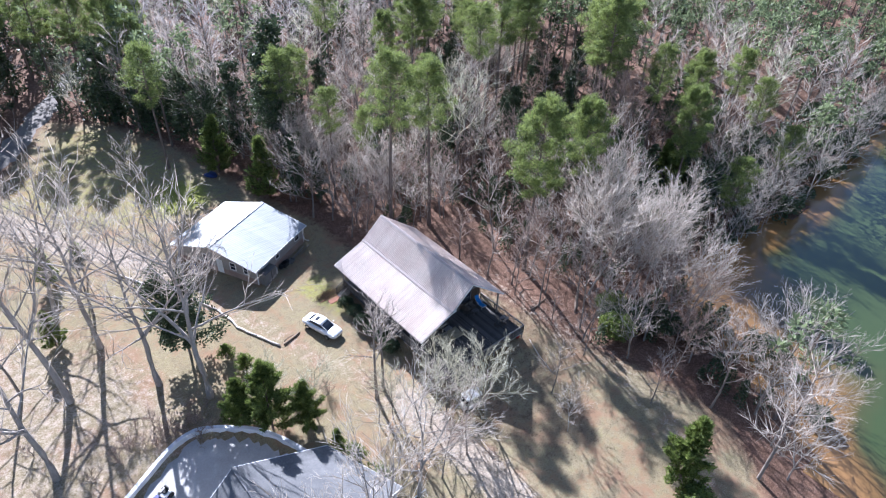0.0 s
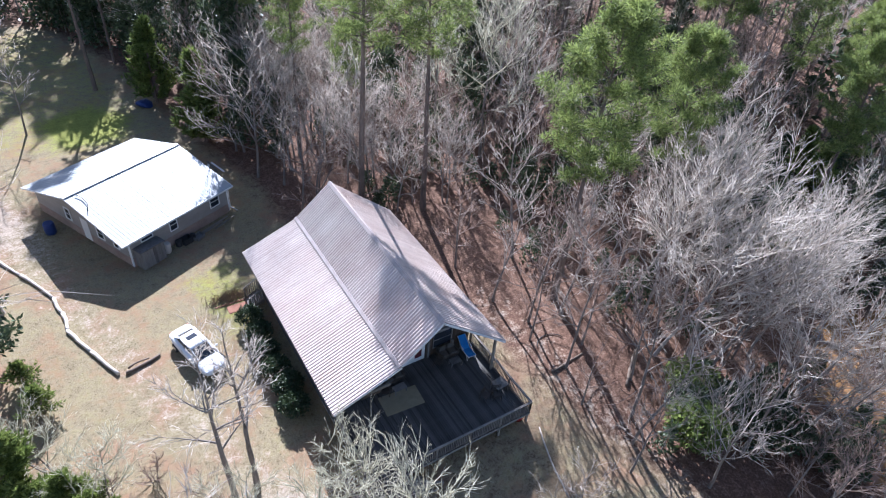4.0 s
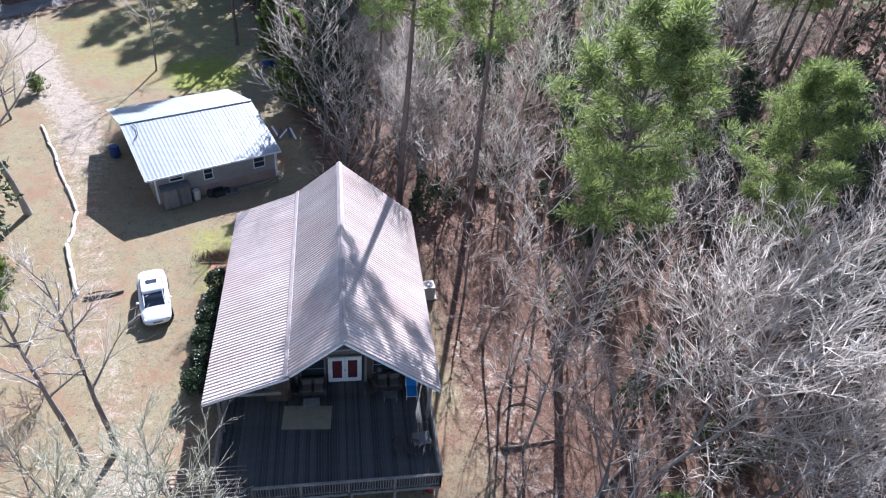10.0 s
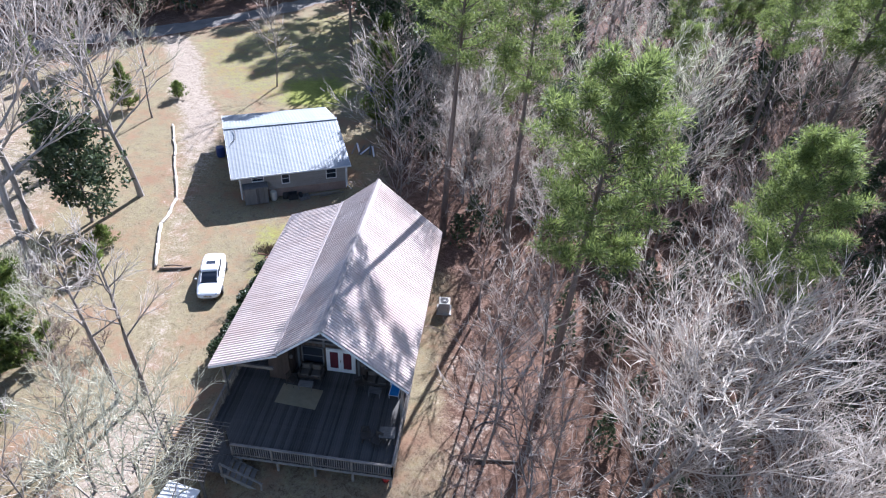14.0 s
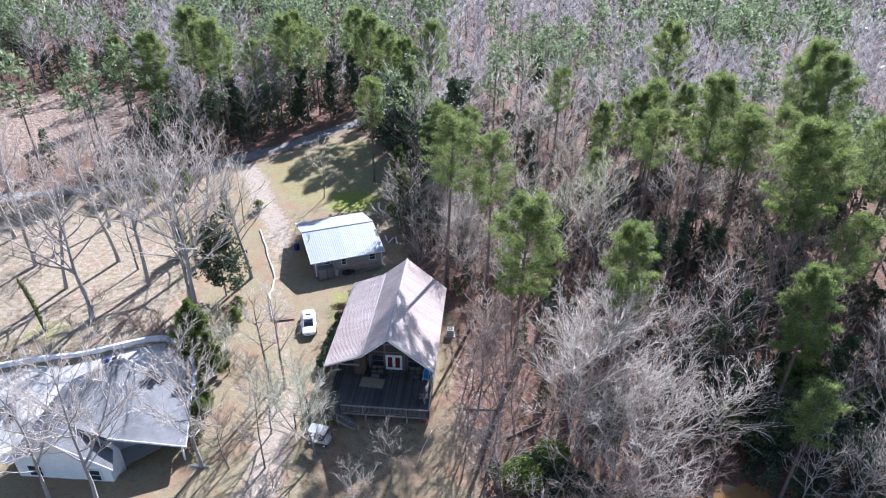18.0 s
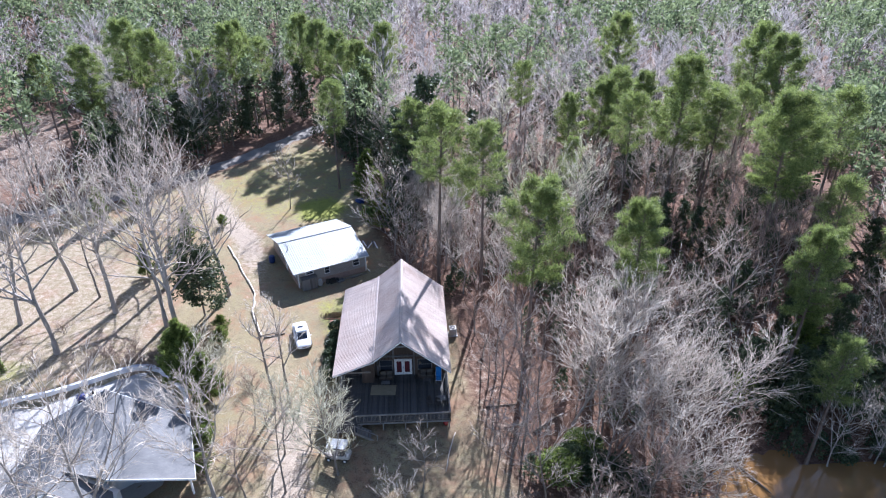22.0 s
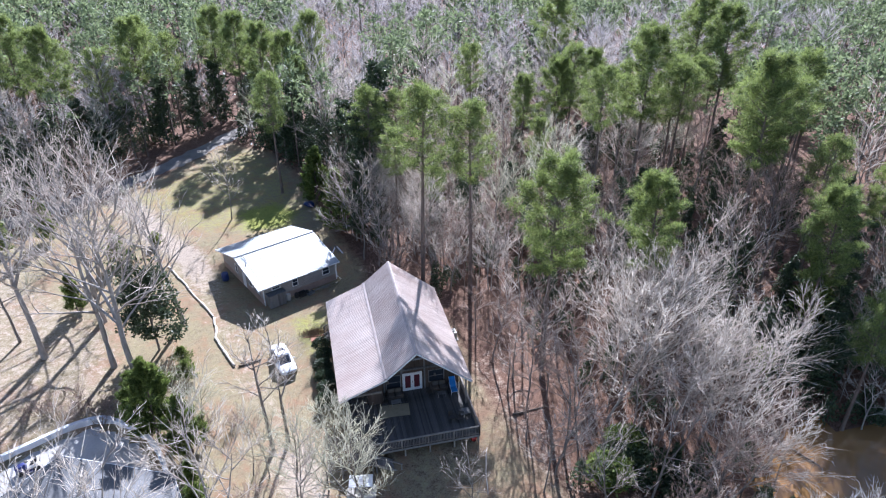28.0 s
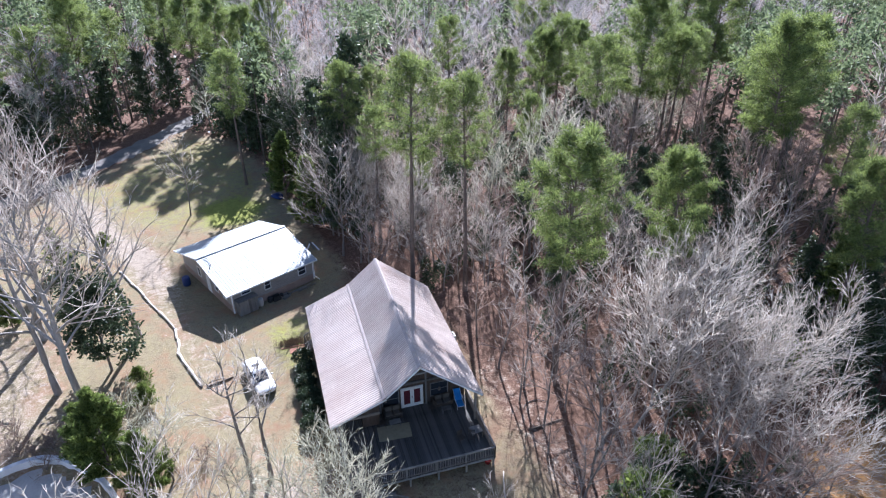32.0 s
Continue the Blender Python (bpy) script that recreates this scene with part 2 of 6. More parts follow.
# ---- ground ----
def ground_material():
    m, nt, b = material("ground", 0.95, 0, 0.1)
    at = nt.nodes.new("ShaderNodeAttribute")
    at.attribute_name = "cover"
    sep = nt.nodes.new("ShaderNodeSeparateColor")
    link(nt, at.outputs["Color"], sep.inputs[0])
    n0, n1, n2, n3, n4 = noise_node(nt, 0.09, 4), noise_node(nt, 0.28, 6, 0.7), noise_node(nt, 1.3, 7, 0.75), noise_node(nt, 6, 5, 0.75), noise_node(nt, 24, 3, 0.7)
    fine = mathn(nt, "ADD", mathn(nt, "MULTIPLY", n3, 0.42), mathn(nt, "MULTIPLY", n4, 0.28))
    fine = mathn(nt, "ADD", fine, mathn(nt, "MULTIPLY", n2, 0.30))
    fine = mathn(nt, "ADD", mathn(nt, "MULTIPLY", mathn(nt, "SUBTRACT", fine, 0.5), 1.7), 0.5)

    def mask(chan, amount=1.0):
        s = mathn(nt, "ADD", sep.outputs[chan], mathn(nt, "MULTIPLY", mathn(nt, "SUBTRACT", n2, 0.5), amount))
        s = mathn(nt, "ADD", s, mathn(nt, "MULTIPLY", mathn(nt, "SUBTRACT", n3, 0.5), amount * 0.5))
        return mathn(nt, "MULTIPLY", mathn(nt, "SUBTRACT", s, 0.3), 2.5, True)

    litter = ramp(nt, fine, [(0.3, (0.03, 0.019, 0.014)), (0.5, (0.12, 0.070, 0.049)), (0.7, (0.34, 0.22, 0.16))])
    litter = mixc(nt, mathn(nt, "MULTIPLY", n1, 0.4), litter, (0.16, 0.088, 0.055))
    grass = ramp(nt, fine, [(0.28, (0.085, 0.064, 0.034)), (0.5, (0.235, 0.192, 0.118)), (0.74, (0.44, 0.38, 0.27))])
    tuft = ramp(nt, n2, [(0.46, (0, 0, 0)), (0.62, (1, 1, 1))])
    grass = mixc(nt, mathn(nt, "MULTIPLY", tuft, 0.5), grass, (0.19, 0.175, 0.065))
    speck = ramp(nt, n3, [(0.55, (0, 0, 0)), (0.64, (1, 1, 1))])
    grass = mixc(nt, mathn(nt, "MULTIPLY", speck, 0.5), grass, (0.10, 0.072, 0.042))
    rust = ramp(nt, mathn(nt, "ADD", mathn(nt, "MULTIPLY", n1, 0.6), mathn(nt, "MULTIPLY", n2, 0.4)), [(0.48, (0, 0, 0)), (0.59, (1, 1, 1))])
    grass = mixc(nt, mathn(nt, "MULTIPLY", rust, 0.75), grass, (0.24, 0.135, 0.085))
    sand = ramp(nt, fine, [(0.28, (0.14, 0.104, 0.074)), (0.52, (0.315, 0.258, 0.198)), (0.75, (0.48, 0.41, 0.335))])
    green = ramp(nt, fine, [(0.3, (0.10, 0.115, 0.022)), (0.7, (0.30, 0.305, 0.075))])
    col = mixc(nt, mask("Red", 0.8), litter, grass)
    col = mixc(nt, mask("Blue", 1.0), col, green)
    col = mixc(nt, mask("Green", 2.0), col, sand)
    link(nt, col, b.inputs["Base Color"])
    bump(nt, b, fine, 0.7, 0.06)
    return m


def axis(lo, hi, step, far):
    out = list(np.arange(lo, hi + 0.01, step))
    d = step
    left, right = [lo], [hi]
    while left[-1] > -far:
        d *= 1.45
        left.append(left[-1] - d)
        right.append(right[-1] + d)
    return np.array(left[:0:-1] + out + right[1:])


def build_ground():
    xs, ys = axis(-92, 92, 1.0, 3000), axis(-62, 118, 1.0, 3000)
    X, Y = np.meshgrid(xs, ys)
    Z = land(X, Y)
    rng = np.random.default_rng(4)
    Z = Z + rng.normal(0, 0.02, Z.shape) * (shore_distance(X, Y) > 2)
    n, k = len(ys), len(xs)
    idx = np.arange(n * k).reshape(n, k)
    quads = np.stack([idx[:-1, :-1], idx[:-1, 1:], idx[1:, 1:], idx[1:, :-1]], -1).reshape(-1, 4)
    me = bpy.data.meshes.new("ground")
    me.vertices.add(n * k)
    me.vertices.foreach_set("co", np.stack([X, Y, Z], -1).ravel())
    me.loops.add(len(quads) * 4)
    me.loops.foreach_set("vertex_index", quads.ravel())
    me.polygons.add(len(quads))
    me.polygons.foreach_set("loop_start", np.arange(0, len(quads) * 4, 4))
    me.polygons.foreach_set("use_smooth", np.ones(len(quads), bool))
    me.update()
    d = shore_distance(X, Y)
    grass = edge_soft(X, Y, CLEAR, 3.0) * 0.95
    grass = grass * (1 - 0.2 * edge_soft(X, Y, [(6.2, 22), (6.2, -6), (8, -14), (13, -30), (40, -30), (40, 22)], 1.5))
    # before the deck: grass thinned towards litter, no sand
    front_patch = edge_soft(X, Y, [(-8.5, 1), (-8.5, -8), (-6, -16), (1, -19), (6.5, -13), (7, 1)], 1.5)
    grass = grass * (1 - 0.35 * front_patch)
    sand = 0.85 * smooth01(3.4, 0.6, path_distance(X, Y, TRACK)) * smooth01(16, 38, Y)
    sand = np.maximum(sand, 0.8 * smooth01(3.2, 1.0, path_distance(X, Y, TRACK)) * smooth01(4, -4, Y))
    sand = np.maximum(sand, 0.36 * smooth01(2.2, 0.5, path_distance(X, Y, TRACK)))
    sand = np.maximum(sand, 0.3 * smooth01(3.4, 1.0, path_distance(X, Y, [(8.5, 6), (9, -2), (11, -10), (9, -20), (4, -30)])))
    sand = np.maximum(sand, 0.9 * smooth01(2.5, 0.2, np.abs(d)) * (Y < 4) * np.where((X > 20) & (X < 36), 1.0, 0.25))
    sand = np.maximum(sand, 0.46 * edge_soft(X, Y, [(-80, -30), (-80, 30), (-50, 44), (-30, 22), (-26, 6), (-36, 4), (-46, 4), (-60, -2)], 4))
    sand = np.maximum(sand, 0.45 * edge_soft(X, Y, [(-120, 60), (-118, 100), (-84, 108), (-70, 84), (-66, 62), (-80, 56)], 5))
    sand = sand * (1 - front_patch)
    green = 0.4 * edge_soft(X, Y, LAWN, 3.0)
    green = np.maximum(green, 0.85 * edge_soft(X, Y, [(-19, 50), (-13, 53), (-9, 48), (-11, 43), (-17, 43)], 2.5))
    green = np.maximum(green, 0.5 * edge_soft(X, Y, [(-12, 19.5), (-6.5, 21), (-6.8, 12), (-9.6, 11)], 1.6))
    green = np.maximum(green, 0.6 * edge_soft(X, Y, [(-47, 10), (-41, 9), (-42, 5), (-47, 5)], 1.5))
    at = me.attributes.new("cover", "FLOAT_COLOR", "POINT")
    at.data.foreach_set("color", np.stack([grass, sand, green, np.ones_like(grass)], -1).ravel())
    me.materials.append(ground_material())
    ob = new("ground", me)
    return tagged(ob, "tan winter grass, bare sand and brown leaf litter", "ground", kind="structure")


def ribbon(name, pts, width, mat, lift, label, category):
    """A road laid on the ground."""
    pts = [Vector((*p, 0)) for p in pts]
    fine = []
    for a, b in zip(pts, pts[1:]):
        n = max(2, int((b - a).length / 2))
        fine += [a.lerp(b, i / n) for i in range(n)]
    fine.append(pts[-1])
    for _ in range(6):
        fine = [fine[0]] + [(fine[i - 1] + fine[i] * 2 + fine[i + 1]) / 4 for i in range(1, len(fine) - 1)] + [fine[-1]]
    bm = bmesh.new()
    rows = []
    for i, p in enumerate(fine):
        d = (fine[min(i + 1, len(fine) - 1)] - fine[max(i - 1, 0)]).normalized()
        s = Vector((-d.y, d.x, 0))
        w = width / 2 * (1 + 0.12 * math.sin(i * 0.9) + 0.06 * math.sin(i * 2.3))
        rows.append([])
        for k in range(-2, 3):
            q = p + s * w * k / 2
            rows[-1].append(bm.verts.new((q.x, q.y, gz(q.x, q.y) + (lift if abs(k) < 2 else -0.05))))
    for a, b in zip(rows, rows[1:]):
        for k in range(4):
            bm.faces.new((a[k], a[k + 1], b[k + 1], b[k])).smooth = True
    bmesh.ops.recalc_face_normals(bm, faces=bm.faces)
    return tagged(part(name, bm, mat), label, category, kind="structure")


build_ground()
GRAVEL = simple("gravel", (0.11, 0.10, 0.09), (0.26, 0.235, 0.21), 0.6, 0.95, fine=18, bumps=0.6)
ribbon("road", ROAD, 5.0, GRAVEL, 0.05, "pale gravel road in the shade of trees", "road")


def water_material():
    m, nt, b = material("pond_water", 0.08, 0, 0.5)
    at = nt.nodes.new("ShaderNodeAttribute")
    at.attribute_name = "depth"
    n = noise_node(nt, 0.16, 4, 0.6, None, (1, 1.6, 1))
    f = mathn(nt, "ADD", at.outputs["Fac"], mathn(nt, "MULTIPLY", mathn(nt, "SUBTRACT", n, 0.5), 0.35))
    col = ramp(nt, f, [(0.02, (0.24, 0.13, 0.05)), (0.3, (0.14, 0.08, 0.028)), (0.6, (0.05, 0.055, 0.02)), (0.9, (0.04, 0.058, 0.02))])
    link(nt, col, b.inputs["Base Color"])
    bump(nt, b, noise_node(nt, 2.2, 3), 0.06, 0.05)
    return m


def build_water():
    xs = np.concatenate([np.arange(-60, 120, 3.0), np.arange(120, 340, 20.0)])
    ys = np.concatenate([np.arange(-260, -80, 20.0), np.arange(-80, 6, 3.0)])
    X, Y = np.meshgrid(xs, ys)
    d = shore_distance(X, Y)
    idx = np.arange(X.size).reshape(X.shape)
    keep = (np.minimum.reduce([d[:-1, :-1], d[1:, :-1], d[:-1, 1:], d[1:, 1:]]) < 1.0)
    quads = np.stack([idx[:-1, :-1], idx[:-1, 1:], idx[1:, 1:], idx[1:, :-1]], -1)[keep]
    me = bpy.data.meshes.new("water")
    me.from_pydata(np.stack([X, Y, np.full(X.shape, -2.97)], -1).reshape(-1, 3).tolist(), [], quads.tolist())
    at = me.attributes.new("depth", "FLOAT", "POINT")
    at.data.foreach_set("value", np.clip(-d / np.where((X > 22) & (X < 44) & (Y > -34), 15, 5), 0, 1).ravel())
    me.materials.append(water_material())
    return tagged(new("water", me), "calm pond, sandy brown at the shore and green farther out", "water", kind="structure")


build_water()


# ---- trees ----
class Buf:
    """Triangles gathered as plain lists."""

    def __init__(self):
        self.v, self.f = [], []

    def cone(self, a, b, r, n=3):
        d = b - a
        q = d.to_track_quat("Z", "X")
        k0 = len(self.v)
        for k in range(n):
            w = k * math.tau / n
            self.v.append(a + q @ Vector((math.cos(w) * r, math.sin(w) * r, 0)))
        self.v.append(b)
        for k in range(n):
            self.f.append((k0 + k, k0 + (k + 1) % n, k0 + n))

    def tube(self, pts, radii, n=5):
        k0 = len(self.v)
        for i, p in enumerate(pts):
            d = pts[min(i + 1, len(pts) - 1)] - pts[max(i - 1, 0)]
            q = d.to_track_quat("Z", "X")
            for k in range(n):
                w = k * math.tau / n
                self.v.append(p + q @ Vector((math.cos(w) * radii[i], math.sin(w) * radii[i], 0)))
        for i in range(len(pts) - 1):
            for k in range(n):
                a, b = k0 + i * n + k, k0 + i * n + (k + 1) % n
                self.f += [(a, b, b + n), (a, b + n, a + n)]

    def leaf(self, p, axis, side, length, width):
        k0 = len(self.v)
        self.v += [p, p + axis * length * 0.5 + side * width * 0.5, p + axis * length, p + axis * length * 0.5 - side * width * 0.5]
        self.f += [(k0, k0 + 1, k0 + 2), (k0, k0 + 2, k0 + 3)]

    def needle(self, p, axis, side, length, width):
        k0 = len(self.v)
        self.v += [p - side * width * 0.5, p + side * width * 0.5, p + axis * length]
        self.f.append((k0, k0 + 1, k0 + 2))

    def mesh(self, name, mat, smooth=False):
        me = bpy.data.meshes.new(name)
        me.from_pydata([tuple(p) for p in self.v], [], self.f)
        if smooth:
            me.polygons.foreach_set("use_smooth", np.ones(len(self.f), bool))
        me.materials.append(mat)
        return me


def rdir(rng):
    while True:
        v = Vector((rng.uniform(-1, 1), rng.uniform(-1, 1), rng.uniform(-1, 1)))
        if 0.05 < v.length < 1:
            return v.normalized()


def bend(p, d, length, n, wob, lift, rng):
    """A wandering line of n steps."""
    pts = [p.copy()]
    d = d.normalized()
    for _ in range(n):
        d = (d + rdir(rng) * wob + Vector((0, 0, lift))).normalized()
        p = p + d * (length / n)
        pts.append(p.copy())
    return pts


def along(pts, t):
    t = t * (len(pts) - 1)
    i = min(int(t), len(pts) - 2)
    return pts[i].lerp(pts[i + 1], t - i), (pts[i + 1] - pts[i]).normalized()


def bare_shape(seed, H, spread, start=0.35, limbs=13, dens=1.0, twig=1.0, lean=0.0, fork=0.0, girth=1.0, wander=0.10):
    """Trunk and limbs in one mesh, branches and twigs in another. Leafless broadleaf tree with a spreading crown."""
    rng = random.Random(seed)
    wood, fine = Buf(), Buf()
    base = (H * 0.0068 + 0.035) * girth
    trunk = bend(Vector((0, 0, -0.3)), Vector((lean, 0, 1)), H * 0.9, 9, wander, 0.03, rng)
    wood.tube(trunk, [base * (1.25 if i == 0 else 1) * (1 - i / 9.9) ** 0.85 for i in range(10)], 6)
    tops = [(trunk, start, limbs, spread, base)]
    if fork:
        p, d = along(trunk, fork)
        side = Vector((rng.uniform(-1, 1), rng.uniform(-1, 1), 0)).normalized()
        f2 = bend(p, (d + side * 0.6), H * (0.9 - fork * 0.9), 7, 0.10, 0.05, rng)
        wood.tube(f2, [base * (1 - fork) * (1 - i / 8.0) for i in range(8)], 5)
        tops.append((f2, 0.15, limbs // 2, spread * 0.8, base * 0.7))
    nb, nt = max(4, int(7 * dens)), max(3, int(5 * dens))
    for line, s, count, reach, r0 in tops:
        for i in range(count):
            t = s + (1 - s) * ((i + rng.random() * 0.7) / count) ** 0.9
            p, d = along(line, min(t, 0.985))
            w = i * 2.4 + rng.uniform(-0.5, 0.5)
            out = Vector((math.cos(w), math.sin(w), 0))
            u = (t - s) / (1 - s)
            ln = reach * (1.25 - 0.55 * u) * rng.uniform(0.7, 1.2)
            limb = bend(p, out * (0.95 - 0.3 * u) + Vector((0, 0, 0.55 + 0.45 * u)), ln, 6, 0.13, 0.035, rng)
            rl = max(0.045, r0 * 0.40 * (1.1 - 0.6 * u))
            (wood if u < 0.25 or girth > 1 else fine).tube(limb, [rl * (1 - k / 6.8) for k in range(7)], 4)
            for j in range(nb):
                tb = 0.16 + 0.84 * (j + rng.random()) / nb
                p2, d2 = along(limb, min(tb, 0.99))
                o = rdir(rng)
                dr = (d2 + Vector((o.x, o.y, o.z * 0.6)) * 0.75 + Vector((0, 0, 0.12))).normalized()
                l2 = ln * 0.52 * (1.15 - 0.55 * tb) * rng.uniform(0.6, 1.25)
                br = bend(p2, dr, l2, 3, 0.16, 0.05, rng)
                r2 = max(0.019, rl * 0.40) * twig
                fine.tube(br, [r2, r2 * 0.8, r2 * 0.55, r2 * 0.2], 3)
                for k in range(nt):
                    p3, d3 = along(br, (0.12 + 0.88 * (k + rng.random()) / nt) * 0.99)
                    dd = (d3 + rdir(rng) * 0.62 + Vector((0, 0, 0.12))).normalized()
                    lt = l2 * rng.uniform(0.4, 0.75)
                    e = p3 + dd * lt
                    fine.needle(p3, dd, dd.cross(rdir(rng)).normalized(), lt, 0.040 * twig)
                    for q in range(2):
                        p4 = p3.lerp(e, rng.uniform(0.15, 0.9))
                        a4 = (dd + rdir(rng) * 0.6).normalized()
                        fine.needle(p4, a4, a4.cross(rdir(rng)).normalized(), lt * rng.uniform(0.35, 0.7), 0.028 * twig)
    return wood, fine


def pine_shape(seed, H, crown=0.42, reach=3.4, clumps=12, needles=24, size=1.0, lean=0.0):
    """Loblolly pine: clear trunk, whorls of limbs, rounded brushes of needles."""
    rng = random.Random(seed)
    wood, leaf = Buf(), Buf()
    base = H * 0.0095 + 0.05
    trunk = bend(Vector((0, 0, -0.3)), Vector((lean, 0, 1)), H * 0.97, 9, 0.014, 0.03, rng)
    wood.tube(trunk, [base * (1.2 if i == 0 else 1) * (1 - i / 9.8) ** 0.8 for i in range(10)], 8)
    n = int(32 + 28 * crown)
    for i in range(n):
        u = (i + rng.random()) / n
        t = 1 - crown + crown * u
        p, d = along(trunk, min(t, 0.99))
        w = i * 2.4 + rng.uniform(-0.6, 0.6)
        prof = (0.30 + 0.85 * math.sin(math.pi * min(1, 0.14 + u * 0.66))) * (1.0 - 0.45 * u * u * u)
        ln = reach * prof * rng.uniform(0.7, 1.12)
        limb = bend(p, Vector((math.cos(w), math.sin(w), 0.12 + 0.8 * u)), ln, 4, 0.12, 0.07, rng)
        wood.tube(limb, [0.06 * (1.2 - u) + 0.02, 0.04, 0.03, 0.022, 0.012], 3)
        for j in range(clumps):
            tb = 0.40 + 0.60 * (j + rng.random()) / clumps
            c, d2 = along(limb, min(tb, 0.99))
            o = rdir(rng)
            c = c + Vector((o.x, o.y, o.z * 0.5)) * ln * 0.2 * rng.uniform(0.2, 1.0) + Vector((0, 0, 0.15))
            big = rng.uniform(0.42, 0.8) * size
            for k in range(needles):
                a = (rdir(rng) + Vector((0, 0, 0.25)) + d2 * 0.2).normalized()
                leaf.needle(c + Vector((a.x, a.y, a.z * 0.7)) * big * rng.uniform(0.1, 0.9), a, a.cross(rdir(rng)).normalized(), rng.uniform(0.19, 0.33) * size, 0.046 * size)
    return wood, leaf


def evergreen_shape(seed, H, R, leaves=2600, size=0.2, cone=0.6, low=0.12, limbs=26, per=0):
    """Broad-leaved evergreen with separate leaves held in uneven clumps on limbs."""
    rng = random.Random(seed)
    wood, leaf = Buf(), Buf()
    trunk = bend(Vector((0, 0, -0.2)), Vector((0, 0, 1)), H * 0.95, 7, 0.05, 0.04, rng)
    base = H * 0.011 + 0.04
    wood.tube(trunk, [base * (1 - i / 8.2) for i in range(8)], 6)
    per = leaves // limbs
    for i in range(limbs):
        u = (i + rng.random()) / limbs
        p, d = along(trunk, min(0.99, low + (1 - low) * u))
        w = i * 2.4 + rng.uniform(-0.7, 0.7)
        prof = (1 - cone) + cone * (1 - u)
        ln = R * prof * rng.uniform(0.72, 1.15) * (0.85 if u < 0.1 else 1)
        limb = bend(p, Vector((math.cos(w), math.sin(w), 0.25 + 0.7 * u)), ln, 4, 0.14, 0.05, rng)
        wood.tube(limb, [0.05, 0.04, 0.03, 0.02, 0.01], 3)
        spots = []
        for j in range(max(4, per // 16)):
            c, d2 = along(limb, rng.uniform(0.3, 1.0) * 0.99)
            spots.append((c + rdir(rng) * ln * 0.22, rng.uniform(0.2, 0.46) * (0.5 + R / 6)))
        for j in range(per):
            c, r = spots[j % len(spots)]
            o = rdir(rng)
            a = (o * 0.3 + rdir(rng) * 0.9 + Vector((0, 0, 0.1))).normalized()
            leaf.leaf(c + o * r * rng.uniform(0.5, 1.1), a, a.cross(rdir(rng)).normalized(), size * rng.uniform(0.7, 1.3), size * 0.5)
    return wood, leaf


def cedar_shape(seed, H, R, sprays=1500, size=0.42):
    """Cedar or juniper: feathery sprays in a rough cone."""
    rng = random.Random(seed)
    wood, leaf = Buf(), Buf()
    trunk = bend(Vector((0, 0, -0.2)), Vector((0, 0, 1)), H * 0.95, 6, 0.03, 0.04, rng)
    wood.tube(trunk, [(H * 0.011 + 0.03) * (1 - i / 7.2) for i in range(7)], 5)
    limbs = 46
    for i in range(limbs):
        u = (i + rng.random()) / limbs
        p, d = along(trunk, min(0.99, 0.05 + 0.95 * u))
        w = i * 2.4 + rng.uniform(-0.5, 0.5)
        ln = R * (1.02 - u) ** 0.75 * rng.uniform(0.7, 1.2)
        limb = bend(p, Vector((math.cos(w), math.sin(w), 0.45 + 0.5 * u)), ln, 4, 0.12, 0.06, rng)
        wood.tube(limb, [0.03, 0.025, 0.02, 0.014, 0.008], 3)
        for j in range(sprays // limbs):
            c, d2 = along(limb, rng.uniform(0.2, 1.0) * 0.99)
            c = c + rdir(rng) * 0.2 * (0.6 + ln * 0.3)
            a = (d2 * 0.7 + rdir(rng) * 0.75 + Vector((0, 0, 0.35))).normalized()
            for k in range(3):
                b = (a + rdir(rng) * 0.45).normalized()
                leaf.needle(c, b, b.cross(rdir(rng)).normalized(), size * rng.uniform(0.6, 1.2), size * 0.28)
    return wood, leaf


class Kind:
    """A tree shape whose meshes are shared by all its copies."""

    def __init__(self, name, shape, wood_mat, leaf_mat, crown_name, label, category, group):
        wood, leaf = shape
        self.name, self.label, self.category, self.group, self.crown = name, label, category, group, crown_name
        self.wood = wood.mesh(name + "_trunk", wood_mat, True)
        self.leaf = leaf.mesh(name + "_" + crown_name, leaf_mat)
        self.tris = len(wood.f) + len(leaf.f)

    def plant(self, x, y, s=1.0, turn=None, label="", z=None, tall=1.0):
        turn = random.uniform(0, 360) if turn is None else turn
        m = pose(x, y, gz(x, y) if z is None else z, 0, 0, turn) @ Matrix.Diagonal((s, s, s * tall, 1))
        ob = empty(self.name, m)
        shared("trunk", self.wood, ob, Matrix())
        shared(self.crown, self.leaf, ob, Matrix())
        return tagged(ob, label or self.label, self.category, self.group)


random.seed(11)
BARE = [Kind("bare_tree", bare_shape(s, 16, sp, st, 12, 0.9, 1.15, fork=fk), BARK, tm, "twig_crown", lb, "tree", "leafless trees")
        for s, sp, st, fk, tm, lb in ((1, 5.4, 0.22, 0.35, TWIG, "gray leafless tree with a wide net of twigs"), (2, 4.4, 0.3, 0.0, TWIG, "slim gray leafless woodland tree"),
                                      (3, 6.0, 0.2, 0.3, TWIG, "spreading leafless tree with pale twigs"), (4, 4.6, 0.25, 0.5, TWIG_RED, "brown leafless tree with fine twigs"),
                                      (5, 5.0, 0.25, 0.0, TWIG_BUD, "leafless tree with yellow-green buds"))]
